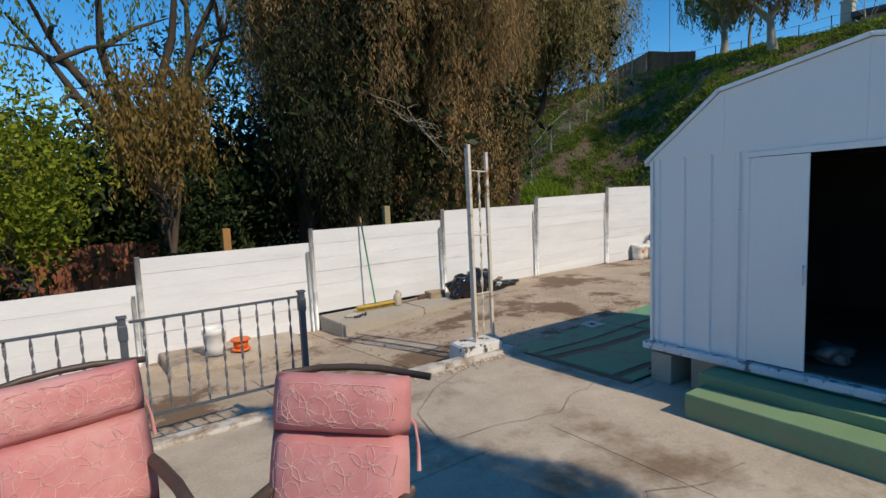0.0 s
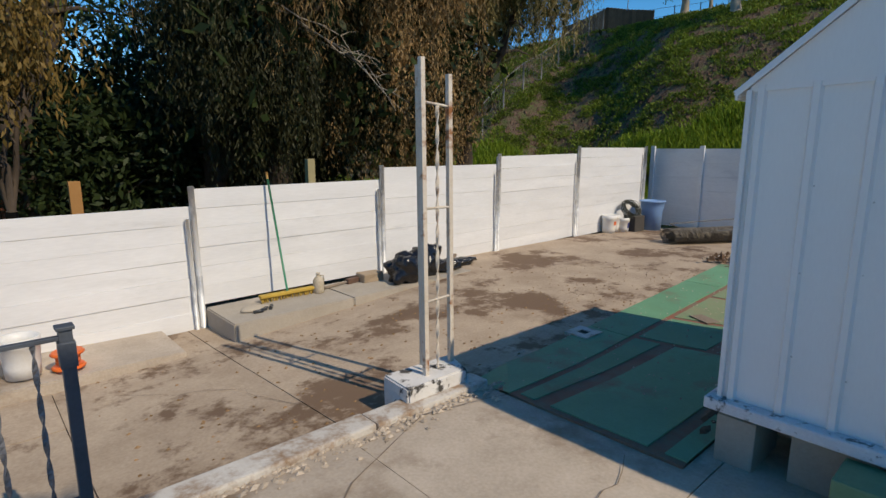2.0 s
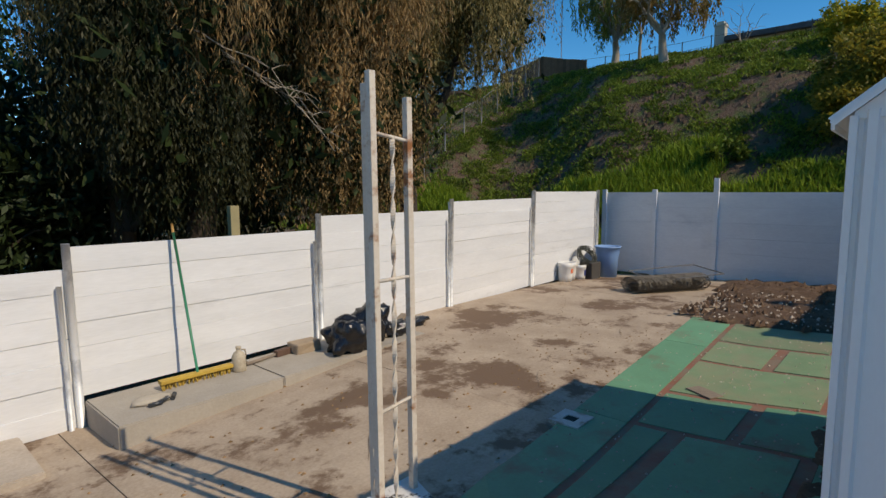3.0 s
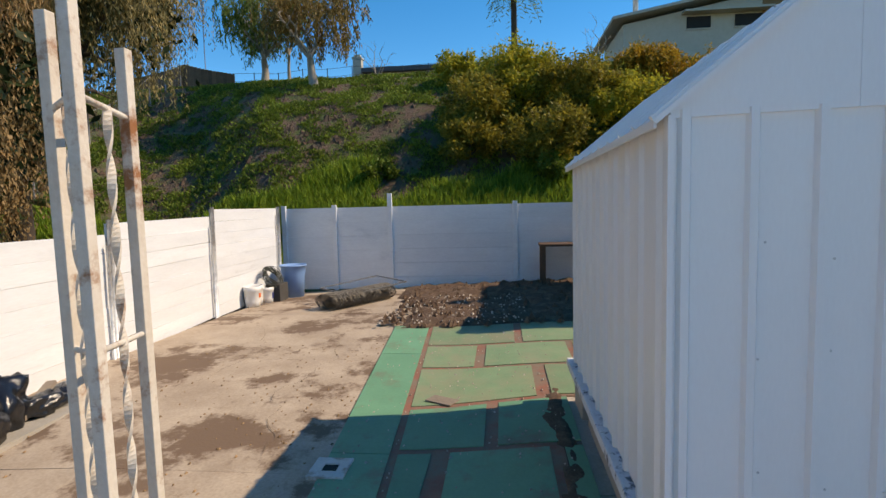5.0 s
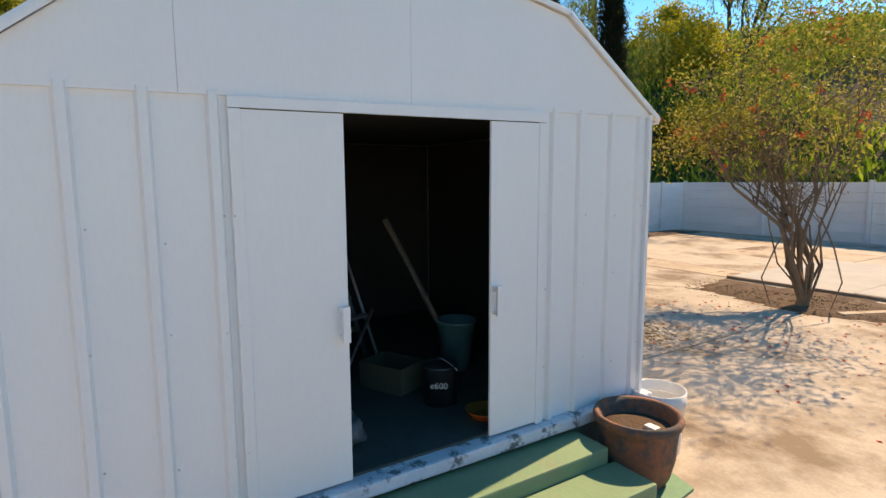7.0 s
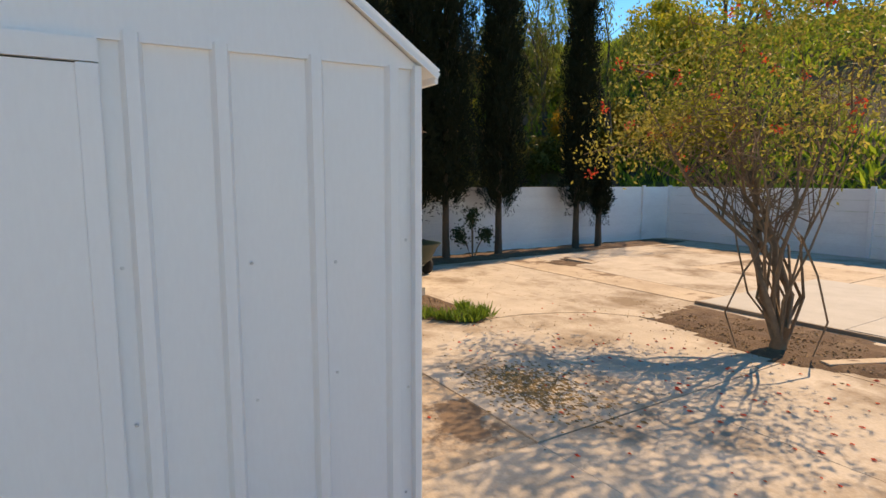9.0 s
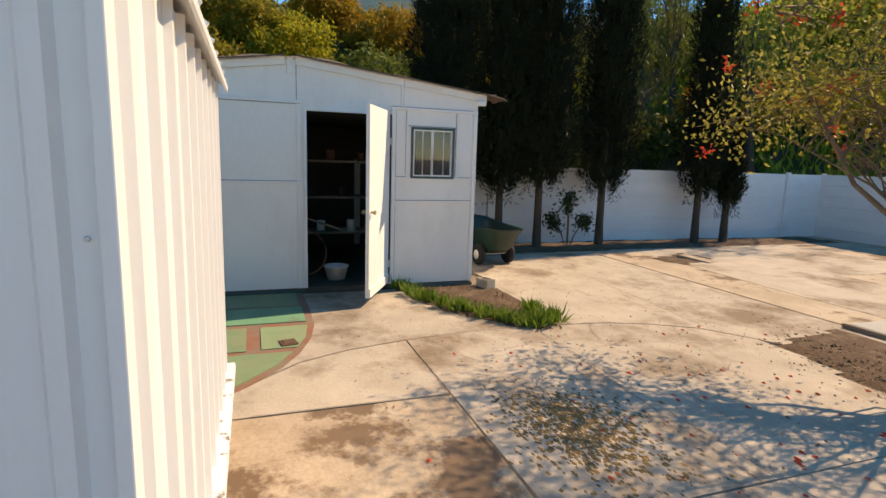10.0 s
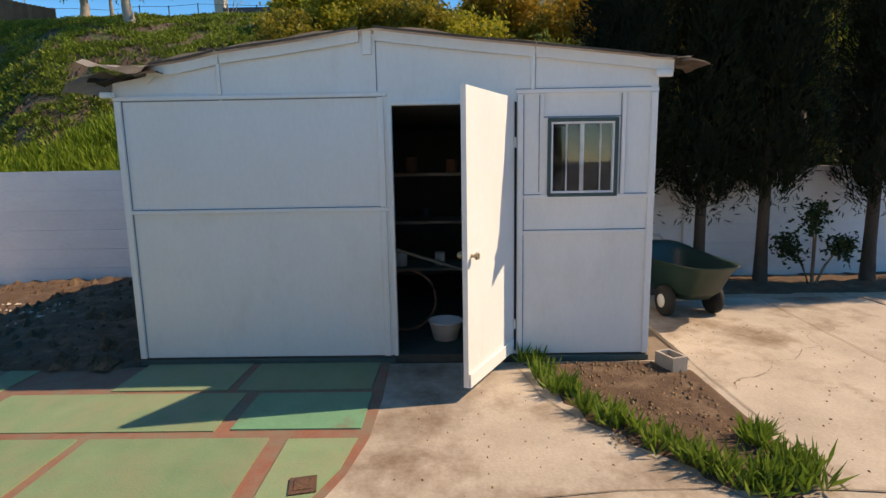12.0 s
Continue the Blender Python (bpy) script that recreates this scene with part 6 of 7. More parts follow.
part("handle", bm, M_wood, axe)
bm = bmesh.new()
box(bm, 0.13, 0.36, -0.04, 0.03, -0.02, 0.05, bevel=0.012)
part("head", bm, mat("rusty_iron", (0.14, 0.075, 0.05), (0.09, 0.05, 0.035), scale=12, rough=0.8), axe)
stone = empty("concrete_lump", pose(5.52, 7.7, PT), "broken tan concrete lump on the plinth", "rubble")
bm = bmesh.new()
box(bm, -0.16, 0.16, -0.09, 0.09, -0.01, 0.12, bevel=0.02)
for v in bm.verts:
    v.co += Vector((noise.noise(v.co * 9), noise.noise(v.co * 9 + Vector((5, 0, 0))), noise.noise(v.co * 9 + Vector((0, 7, 0))))) * 0.02
part("body", bm, mat("tan_concrete", (0.38, 0.29, 0.2), (0.3, 0.22, 0.15), scale=8, rough=0.9, bump=0.4), stone)
slabp = empty("paving_scrap", pose(3.86, 7.45, PT), "pale flat stone scrap on the plinth", "rubble")
bm = bmesh.new()
blob(bm, (0, 0, 0.015), 0.16, 5, 2, 0.3, (1, 0.75, 0.18))
part("body", bm, mat("pale_stone", (0.5, 0.43, 0.34), (0.42, 0.36, 0.28), scale=8, rough=0.9), slabp)
for i, (dx, dy) in enumerate(((-0.02, -0.14), (0.06, -0.10), (0.15, -0.07))):
    g_ = empty("metal_scrap", pose(3.86 + dx, 7.45 + dy, PT, 0, 0, 30 * i), "small dark metal scrap on the plinth", "scrap", "metal scraps")
    bm = bmesh.new()
    tube(bm, [(-0.05, 0, 0.02), (0.05, 0, 0.022)], 0.02, 8)
    part("body", bm, M_can, g_)
M_bag = mat("black_plastic_film", (0.012, 0.012, 0.013), (0.008, 0.008, 0.009), scale=7, fine=18, rough=0.22, bump=0.6, spec=0.6)
for i, (x, y, r, sq) in enumerate(((5.86, 7.36, 0.24, (1.15, 0.9, 0.95)), (6.34, 7.55, 0.24, (0.95, 0.9, 1.05)), (6.62, 7.42, 0.16, (1.3, 0.8, 0.6)))):
    bg = empty("rubbish_bag", pose(x, y, zl(x, y) + 0.005 if x > 6.4 else -0.125), "crumpled shiny black rubbish bag", "rubbish bag", "rubbish bags")
    bm = bmesh.new()
    blob(bm, (0, 0, r * sq[2] * 0.85), r, i + 11, 4, 0.4, sq)
    for v in bm.verts:
        v.co += Vector((noise.noise(v.co * 14), noise.noise(v.co * 14 + Vector((9, 0, 0))), noise.noise(v.co * 14 + Vector((0, 9, 0))))) * 0.010
        v.co.z = max(v.co.z, 0.0)
    part("film", bm, M_bag, bg)
plk = empty("broken_plank", pose(6.65, 7.5, zl(6.6, 7.5) + 0.12, 0, -12, 20), "short brown plank beside the rubbish bags", "plank")
bm = bmesh.new()
box(bm, -0.3, 0.3, -0.04, 0.04, -0.02, 0.02, bevel=0.004)
part("board", bm, M_wood, plk)
rag = empty("dark_rag", pose(7.15, 7.62, zl(7.1, 7.6)), "crumpled dark cloth on the concrete", "cloth")
bm = bmesh.new()
blob(bm, (0, 0, 0.05), 0.17, 21, 3, 0.6, (1.2, 0.7, 0.4))
part("cloth", bm, M_bag, rag)
# lower ledge things
bucket("bucket", pose(1.86, 7.28, -0.18), 0.14, 0.33, "dirty white plastic bucket on the ledge", M_plastic, "yard buckets")
reel = empty("cable_reel", pose(2.16, 7.25, -0.18, 0, 0, 20), "bright orange cord reel on the ledge", "reel")
for z in (0.0, 0.12):
    bm = bmesh.new()
    lathe(bm, [(0.12, z), (0.125, z + 0.01), (0.11, z + 0.025)], 20)
    part("flange", bm, M_orange, reel)
bm = bmesh.new()
lathe(bm, [(0.06, 0.02), (0.09, 0.05), (0.09, 0.1), (0.06, 0.13)], 20)
part("cord", bm, M_orange, reel)
# buckets, bin and hose in the far corner
bucket("bucket", pose(11.75, 8.0, zl(11.7, 7.9), 0, 0, 120), 0.15, 0.37, "white bucket with an orange label band", M_plastic, "corner buckets", [(0.17, 0.25, M_orange)])
bucket("bucket", pose(12.3, 7.98, zl(12.3, 7.9), 0, 0, 120), 0.13, 0.30, "white bucket with a navy label band", M_plastic, "corner buckets", [(0.08, 0.2, M_navy)])
bucket("bucket", pose(12.05, 8.08, zl(12, 7.9), 0, 0, 200), 0.14, 0.36, "plain white bucket in the fence corner", M_plastic, "corner buckets")
bb = empty("dustbin", pose(13.15, 7.78, zl(13.1, 7.8)), "light blue plastic dustbin in the fence corner", "dustbin")
bm = bmesh.new()
lathe(bm, [(0.20, 0), (0.225, 0.45), (0.245, 0.5), (0.25, 0.62), (0.275, 0.63), (0.275, 0.66), (0.255, 0.66), (0.215, 0.4), (0.19, 0.01)], 28)
part("body", bm, M_bluebin, bb)
hose = empty("wire_coil", pose(12.55, 7.95, zl(12.5, 7.9) + 0.34), "tangled coil of dark wire above the buckets", "wire")
bm = bmesh.new()
for k in range(16):
    a0, tl = rs.uniform(0, 6.28), rs.uniform(-0.5, 0.5)
    R = rs.uniform(0.18, 0.28)
    tube(bm, [(R * math.cos(a0 + f * 6.28 / 14) * 1.2, R * 0.5 * math.sin(a0 + f * 6.28 / 14) + rs.uniform(-0.02, 0.02), 0.13 + R * 0.7 * math.sin(a0 + f * 6.28 / 14 + tl)) for f in range(15)], 0.006, 4, cap=False)
tagged(part("strands", bm, mat("dark_wire", (0.05, 0.055, 0.04), (0.03, 0.035, 0.03), rough=0.6), hose), kind="stuff")
stand = empty("wooden_crate", pose(12.6, 7.9, zl(12.6, 7.9)), "low dark box holding up the wire coil", "box")
bm = bmesh.new()
box(bm, -0.2, 0.2, -0.14, 0.14, 0, 0.34, bevel=0.01)
part("body", bm, M_inner, stand)
# roll of chicken wire with a frame lying on it
roll = empty("wire_mesh_roll", pose(11.9, 6.1, zl(11.9, 6.1), 0, 0, -30), "flattened roll of rusty chicken wire on the slab", "wire mesh")
bm = bmesh.new()
for i in range(90):
    x = -0.75 + 1.5 * i / 89
    pts = [(x + rs.uniform(-0.02, 0.02), 0.26 * math.cos(a) * (1 + 0.1 * math.sin(3 * a + i)), 0.14 + 0.14 * math.sin(a)) for a in [6.283 * k / 12 for k in range(13)]]
    tube(bm, pts, 0.006, 3, cap=False)
for k in range(110):
    a = rs.uniform(0, 6.28)
    rr = rs.uniform(0.2, 1.0)
    tube(bm, [(-0.75 + 1.5 * j / 14, 0.26 * rr * math.cos(a + 0.3 * math.sin(j * 1.7)), 0.14 + 0.14 * rr * math.sin(a + 0.3 * math.sin(j * 1.7))) for j in range(15)], 0.006, 3, cap=False)
tagged(part("mesh_wire", bm, mat("rusty_wire", (0.22, 0.19, 0.15), (0.13, 0.11, 0.085), rough=0.8), roll), kind="stuff")
fr = empty("screen_frame", pose(12.35, 6.1, zl(12.2, 6.1) + 0.27, 4, -3, -35), "grey aluminium screen frame lying on the wire roll", "frame")
for b_ in ((-0.7, 0.7, -0.42, -0.40), (-0.7, 0.7, 0.40, 0.42), (-0.7, -0.68, -0.398, 0.398), (0.68, 0.7, -0.398, 0.398)):
    bm = bmesh.new()
    box(bm, *b_, 0.0, 0.02, bevel=0.003)
    part("bar", bm, M_dull, fr)
# timber trestle behind the shed
tr_ = empty("timber_trestle", pose(13.3, 2.62, -0.12), "old dark brown timber trestle standing in the soil", "trestle")
for x, y in ((0, 0.1), (0, -0.75), (0.5, 0.1), (0.5, -0.75)):
    bm = bmesh.new()
    box(bm, x - 0.04, x + 0.04, y - 0.04, y + 0.04, 0, 0.88, bevel=0.006)
    part("leg", bm, mat("dark_old_timber", (0.13, 0.07, 0.04), (0.08, 0.045, 0.03), scale=6, rough=0.9, bump=0.4), tr_)
bm = bmesh.new()
box(bm, -0.06, 0.56, -0.82, 0.17, 0.885, 0.93, bevel=0.006)
part("top", bm, bpy.data.materials["dark_old_timber"], tr_)
# timber posts standing beyond the fence
for x, y, z1, lab, mt in ((2.66, 9.5, 1.25, "orange-brown timber post beyond the fence", mat("orange_timber", (0.42, 0.2, 0.06), (0.34, 0.16, 0.05), scale=5, rough=0.8)), (5.69, 9.5, 1.47, "pale timber post beyond the fence", mat("pale_timber", (0.40, 0.33, 0.17), (0.3, 0.25, 0.13), scale=5, rough=0.8))):
    tp = empty("timber_post", pose(x, y, 0), lab, "post", "timber posts")
    bm = bmesh.new()
    box(bm, -0.06, 0.06, -0.05, 0.05, -0.8, z1, bevel=0.006)
    part("shaft", bm, mt, tp)
# wood fence far behind, seen under the trees
bf = empty("timber_fence", pose(0, 14.0, -0.64), "reddish timber fence in the shade of the trees", "fence")
bm = bmesh.new()
box(bm, -0.07, 0.07, -0.01, 0.01, 0, 1.5)
brd = mesh_of("board", bm, mat("reddish_boards", (0.30, 0.10, 0.05), (0.22, 0.075, 0.04), scale=4, rough=0.85, rand=0.2))
for i in range(44):
    piece("board", brd, bf, pose(-4.2 + 0.15 * i, 0, rs.uniform(-0.03, 0.03)))

# ---- floor drain ----
dr = empty("floor_drain", pose(5.80, 4.65, -0.072), "white square concrete drain cover with a dark hole", "drain")
bm = bmesh.new()
for b_ in ((-0.13, 0.13, -0.12, -0.05), (-0.13, 0.13, 0.05, 0.12), (-0.13, -0.05, -0.05, 0.05), (0.05, 0.13, -0.05, 0.05)):
    box(bm, b_[0], b_[1], b_[2], b_[3], 0.0, 0.028)
part("cover", bm, M_curb, dr)
bm = bmesh.new()
box(bm, -0.05, 0.05, -0.05, 0.05, 0.0, 0.019)
part("hole", bm, M_dark, dr)

rm = empty("rusty_plate", pose(8.23, -0.50, 0.017, 0, 0, 12), "square rusty steel plate lying on the patio", "plate")
bm = bmesh.new()
box(bm, -0.075, 0.075, -0.07, 0.07, 0, 0.006, bevel=0.002)
box(bm, -0.05, 0.05, -0.045, 0.045, 0.006, 0.010, bevel=0.002)
part("plate", bm, mat("flaking_rust", (0.16, 0.075, 0.04), (0.07, 0.04, 0.03), scale=20, rough=0.9, bump=0.6), rm)
sc = empty("board_scrap", pose(7.02, 4.06, yard(7.02, 4.06) + 0.018, 0, 0, 62), "flat weathered brown board scrap on the patio", "scrap")
bm = bmesh.new()
box(bm, -0.13, 0.13, -0.075, 0.075, 0, 0.010, bevel=0.004)
part("board", bm, M_wood, sc)

# ---- garden cart by the hut ----
cart = empty("garden_cart", pose(11.5, -3.78, 0, 0, 0, -172), "dark green plastic garden cart with black wheels", "cart")
M_cart = mat("dark_green_plastic", (0.010, 0.036, 0.030), (0.008, 0.030, 0.025), scale=5, rough=0.45, bump=0.04)
M_tyre = mat("black_tyre_rubber", (0.02, 0.02, 0.02), (0.014, 0.014, 0.014), scale=20, rough=0.85)
bm = bmesh.new()
rings = []
for z, x0, x1, w in ((0.2, -0.32, 0.36, 0.20), (0.3, -0.42, 0.5, 0.25), (0.5, -0.52, 0.62, 0.30), (0.58, -0.58, 0.70, 0.33), (0.6, -0.60, 0.72, 0.35), (0.585, -0.56, 0.68, 0.32), (0.5, -0.5, 0.6, 0.285), (0.3, -0.4, 0.48, 0.235), (0.22, -0.3, 0.34, 0.19)):
    pts = []
    for k in range(20):
        a = 2 * math.pi * k / 20
        cx, sx = math.cos(a), math.sin(a)
        ex = abs(cx) ** 0.55 * (1 if cx > 0 else -1)
        ey = abs(sx) ** 0.55 * (1 if sx > 0 else -1)
        xx = (x0 + x1) / 2 + ex * (x1 - x0) / 2
        pts.append(bm.verts.new((xx, ey * w * (1 - 0.12 * max(0, ex)), z + (0.10 * max(0, -ex) ** 2 if z > 0.45 else 0))))
    rings.append(pts)
for a, b in zip(rings, rings[1:]):
    for k in range(20):
        bm.faces.new((a[k], a[(k + 1) % 20], b[(k + 1) % 20], b[k])).smooth = True
bm.faces.new(rings[0][::-1])
bm.faces.new(rings[-1])
part("tub", bm, M_cart, cart)
for s in (-1, 1):
    bm = bmesh.new()
    lathe(bm, [(0.05, -0.045), (0.13, -0.045), (0.16, -0.03), (0.165, 0), (0.16, 0.03), (0.13, 0.045), (0.05, 0.045)], 24)
    bm.transform(Matrix.Translation((0.18, s * 0.27, 0.165)) @ Matrix.Rotation(math.pi / 2, 4, "X"))
    wh = part("wheel", bm, M_tyre, cart, "black wheel")
    bm = bmesh.new()
    lathe(bm, [(0.075, 0.04), (0.07, 0.052), (0.03, 0.058), (0.01, 0.06)], 20)
    bm.transform(Matrix.Translation((0.18, s * 0.27, 0.165)) @ Matrix.Rotation(-s * math.pi / 2, 4, "X"))
    part("rim", bm, M_plastic, wh, "white hub")
bm = bmesh.new()
tube(bm, [(0.18, -0.27, 0.165), (0.18, 0.27, 0.165)], 0.012, 8)
part("axle", bm, M_galv, cart)
bm = bmesh.new()
tube(bm, [(-0.5, -0.2, 0.55), (-0.8, -0.18, 0.72), (-0.85, 0, 0.75), (-0.8, 0.18, 0.72), (-0.5, 0.2, 0.55)], 0.014, 8)
part("handle", bm, M_galv, cart)
bm = bmesh.new()
tube(bm, [(-0.35, 0, 0.22), (-0.38, 0, 0.0)], 0.016, 8)
part("foot", bm, M_cart, cart)

# ---- hut clutter ----
blk = empty("hollow_block", pose(9.78, -3.0, 0, 0, 0, 20), "small grey hollow concrete block by the hut corner", "block")
bm = bmesh.new()
for b_ in ((-0.1, 0.1, -0.07, -0.05), (-0.1, 0.1, 0.05, 0.07), (-0.1, -0.08, -0.05, 0.05), (0.08, 0.1, -0.05, 0.05)):
    box(bm, *b_, -0.01, 0.13)
part("body", bm, M_plinth, blk)
wb = empty("tub", pose(10.45, -1.22, HZ), "white plastic tub on the hut floor", "tub")
bm = bmesh.new()
lathe(bm, [(0.11, 0), (0.15, 0.16), (0.16, 0.165), (0.155, 0.175), (0.14, 0.17), (0.10, 0.01)], 20)
part("body", bm, M_plastic, wb)
shf = empty("shelf_rack", pose(11.6, -1.2, HZ), "dark timber shelf loaded with clutter in the hut", "shelf")
for z in (0.45, 0.95, 1.45):
    bm = bmesh.new()
    box(bm, -0.25, 0.25, -1.0, 1.0, z, z + 0.03)
    part("board", bm, M_wood, shf)
for y in (-0.98, 0.98):
    bm = bmesh.new()
    box(bm, -0.25, 0.25, y - 0.02, y + 0.02, 0, 1.6)
    part("side", bm, M_wood, shf)
rk = random.Random(3)
for i in range(12):
    z = (0.48, 0.98, 1.48)[i % 3]
    bx = empty("storage_tin", pose(11.5 + rk.uniform(-0.05, 0.05), -2.0 + 0.14 * i, HZ + z), "old tin on the hut shelf", "tin", "hut tins")
    bm = bmesh.new()
    r = rk.uniform(0.045, 0.07)
    lathe(bm, [(r, 0), (r, r * 2.4), (r * 0.9, r * 2.5)], 14)
    part("body", bm, (M_plastic, M_can, M_terra)[i % 3], bx)
bd = empty("leaning_board", pose(10.75, -0.95, HZ + 0.72, 0, 20, -75), "pale board resting across the hut clutter", "board")
bm = bmesh.new()
box(bm, -0.55, 0.55, -0.06, 0.06, -0.012, 0.012)
part("plank", bm, M_wood, bd)
tr2 = empty("wire_hoop", pose(10.7, -0.85, HZ), "rusty wheel hoop leaning in the hut", "hoop")
bm = bmesh.new()
tube(bm, [(0.05 * math.sin(a), 0.28 * math.cos(a), 0.3 + 0.28 * math.sin(a)) for a in [6.2832 * i / 24 for i in range(25)]], 0.014, 6, cap=False)
part("ring", bm, M_terra, tr2)

# bare dead branch hanging over the fence
db = empty("dead_branch", pose(6.4, 10.6, 3.2), "bare grey dead branch hanging from the pepper tree", "branch")
bm = bmesh.new()
rd = random.Random(12)
for k in range(5):
    p0 = Vector((-0.6 + 0.2 * k, 0.6, 0.9 - 0.12 * k))
    pts = [p0 + Vector((0.28 * i, -0.16 * i, -0.10 * i - 0.03 * i * i * rd.uniform(0.3, 1.0))) + Vector((rd.uniform(-1, 1), rd.uniform(-1, 1), rd.uniform(-1, 1))) * 0.04 for i in range(7)]
    tube(bm, pts, [0.018 * (1 - i / 7.5) for i in range(7)], 5)
    for i in (2, 3, 4, 5):
        e = pts[i] + Vector((rd.uniform(0.1, 0.4), rd.uniform(-0.2, 0.2), rd.uniform(-0.3, 0.25)))
        tube(bm, [pts[i], pts[i].lerp(e, 0.5) + Vector((0, 0, 0.03)), e], [0.008, 0.005, 0.002], 4)
part("limb", bm, M_barkpale, db)

# ---- planting beds and soil ----
def mound(name, pts, h, label, z=0.0, res=0.14, material=None, rough=0.03):
    """A soil bed over a polygon, raised a little and uneven."""
    P = [Vector((x, y, 0)) for x, y in pts]
    x0, x1 = min(p.x for p in P), max(p.x for p in P)
    y0, y1 = min(p.y for p in P), max(p.y for p in P)

    def inside(x, y):
        c = False
        for a, b in zip(P, P[1:] + P[:1]):
            if (a.y > y) != (b.y > y) and x < (b.x - a.x) * (y - a.y) / (b.y - a.y) + a.x:
                c = not c
        return c

    def edge(x, y):
        q = Vector((x, y, 0))
        best = 9
        for a, b in zip(P, P[1:] + P[:1]):
            t = clamp((q - a).dot(b - a) / (b - a).length_squared)
            best = min(best, (a.lerp(b, t) - q).length)
        return best
    nx_, ny_ = int((x1 - x0) / res) + 2, int((y1 - y0) / res) + 2
    V, F, idx = [], [], {}
    for j in range(ny_ + 1):
        for i in range(nx_ + 1):
            x, y = x0 - res / 2 + i * res, y0 - res / 2 + j * res
            d = edge(x, y) * (1 if inside(x, y) else -1)
            zz = z + h * clamp(d / 0.25) + rough * clamp(d / 0.1) * (noise.noise(Vector((x * 5, y * 5, 2))) + 0.6 * noise.noise(Vector((x * 13, y * 13, 4)))) + (0.012 if d > 0 else -0.04)
            idx[i, j] = len(V)
            V.append((x, y, zz + yard(x, y)))
    for j in range(ny_):
        for i in range(nx_):
            F.append((idx[i, j], idx[i + 1, j], idx[i + 1, j + 1], idx[i, j + 1]))
    ob = fast(name, V, F, material or M_soil, smooth=True)
    return tagged(ob, label, "soil", kind="structure")


mound("soil_bed", [(9.98, -1.86), (9.3, -1.98), (8.9, -2.15), (8.45, -2.45), (8.14, -2.72), (8.06, -2.95), (8.42, -3.18), (9.7, -3.16), (9.98, -2.92)], 0.015, "bare brown soil bed beside the hut", res=0.09, rough=0.02)
mound("soil_bed_tree", [(7.36, -5.84), (7.2, -4.82), (5.56, -4.38), (4.9, -4.7), (4.2, -5.4), (5.4, -6.0)], 0.02, "leaf-strewn soil bed under the flowering tree", res=0.11)
mound("soil_patch", [(9.72, 4.95), (9.95, 3.4), (9.78, 1.6), (9.9, 1.36), (13.9, 1.36), (13.9, 5.6), (12.4, 5.5), (11.2, 5.05)], 0.05, "rough dark soil before the east fence", res=0.13, rough=0.07)
mound("soil_strip", [(12.2, -3.2), (12.2, -13.0), (13.3, -13.0), (13.3, -3.2)], 0.01, "dark soil strip under the cypresses", res=0.2)

mound("soil_hole", [(10.6, -6.9), (11.3, -6.8), (11.7, -7.9), (11.0, -8.0), (10.7, -7.4)], 0.004, "bare dirt patch broken into the paving", res=0.12, rough=0.015)
rs_ = empty("raised_slab", pose(5.6, -7.9, 0), "pale raised concrete slab beyond the tree bed", "slab", kind="structure")
bm = bmesh.new()
box(bm, -1.6, 0.05, -1.5, 1.78, -0.02, 0.045, bevel=0.012)
part("slab", bm, M_pale, rs_)
bm = bmesh.new()
box(bm, 0.06, 1.78, -1.5, 1.82, -0.02, 0.04, bevel=0.012)
part("slab", bm, M_pale, rs_)
edgb = empty("timber_edging", pose(5.9, -6.05, 0, 0, 0, 1), "dark weathered timber edging between slab and tree bed", "edging")
for x0, x1 in ((-1.6, 0.25), (0.26, 1.5)):
    bm = bmesh.new()
    box(bm, x0, x1, -0.02, 0.02, -0.03, 0.045, bevel=0.008)
    part("board", bm, M_wood, edgb)
hl = empty("broken_slab", pose(11.0, -7.6, 0, 3, -4, 15), "tilted broken slab over a dark hole", "slab")
bm = bmesh.new()
box(bm, -0.3, 0.3, -0.16, 0.16, -0.01, 0.035, bevel=0.01)
part("slab", bm, M_conc, hl)

mound("dirt_drift", [(4.55, 3.04), (7.3, 3.04), (7.25, 3.15), (6.6, 3.28), (6.0, 3.16), (5.2, 3.26), (4.6, 3.13)], 0.022, "dark dirt swept against the shed foot", res=0.04, rough=0.012)
# clods, dry leaves and chips scattered over soil and slabs
def chips(name, n, area, size, material, label, category, z=0.02, flat=0.4):
    V, F = [], []
    r = random.Random(len(name) * 7 + n)
    for i in range(n):
        x, y = area(r)
        s = size * r.uniform(0.5, 1.4)
        a = r.uniform(0, 6.28)
        zz = yard(x, y) + z
        b = len(V)
        for k in range(4):
            t = a + k * 1.571 + r.uniform(-0.35, 0.35)
            V.append((x + s * math.cos(t), y + s * math.sin(t) * 0.6, zz - 0.004))
        V.append((x + r.uniform(-0.3, 0.3) * s, y, zz + s * flat * r.uniform(0.6, 1.3)))
        F += [(b + k, b + (k + 1) % 4, b + 4) for k in range(4)] + [(b + 3, b + 2, b + 1, b)]
    return tagged(fast(name, V, F, material), label, category, kind="stuff")


M_chip = mat("dry_leaf_litter", (0.30, 0.18, 0.09), (0.20, 0.12, 0.06), scale=9, rough=0.95, island=0.4)
M_chip2 = mat("pale_chips", (0.48, 0.40, 0.32), (0.36, 0.3, 0.24), scale=9, rough=0.95, island=0.3)
chips("soil_clods", 900, lambda r: (r.uniform(9.8, 13.6), r.uniform(1.5, 5.2)), 0.035, M_soil, "brown clods on the rough soil", "clods", 0.05, 0.6)
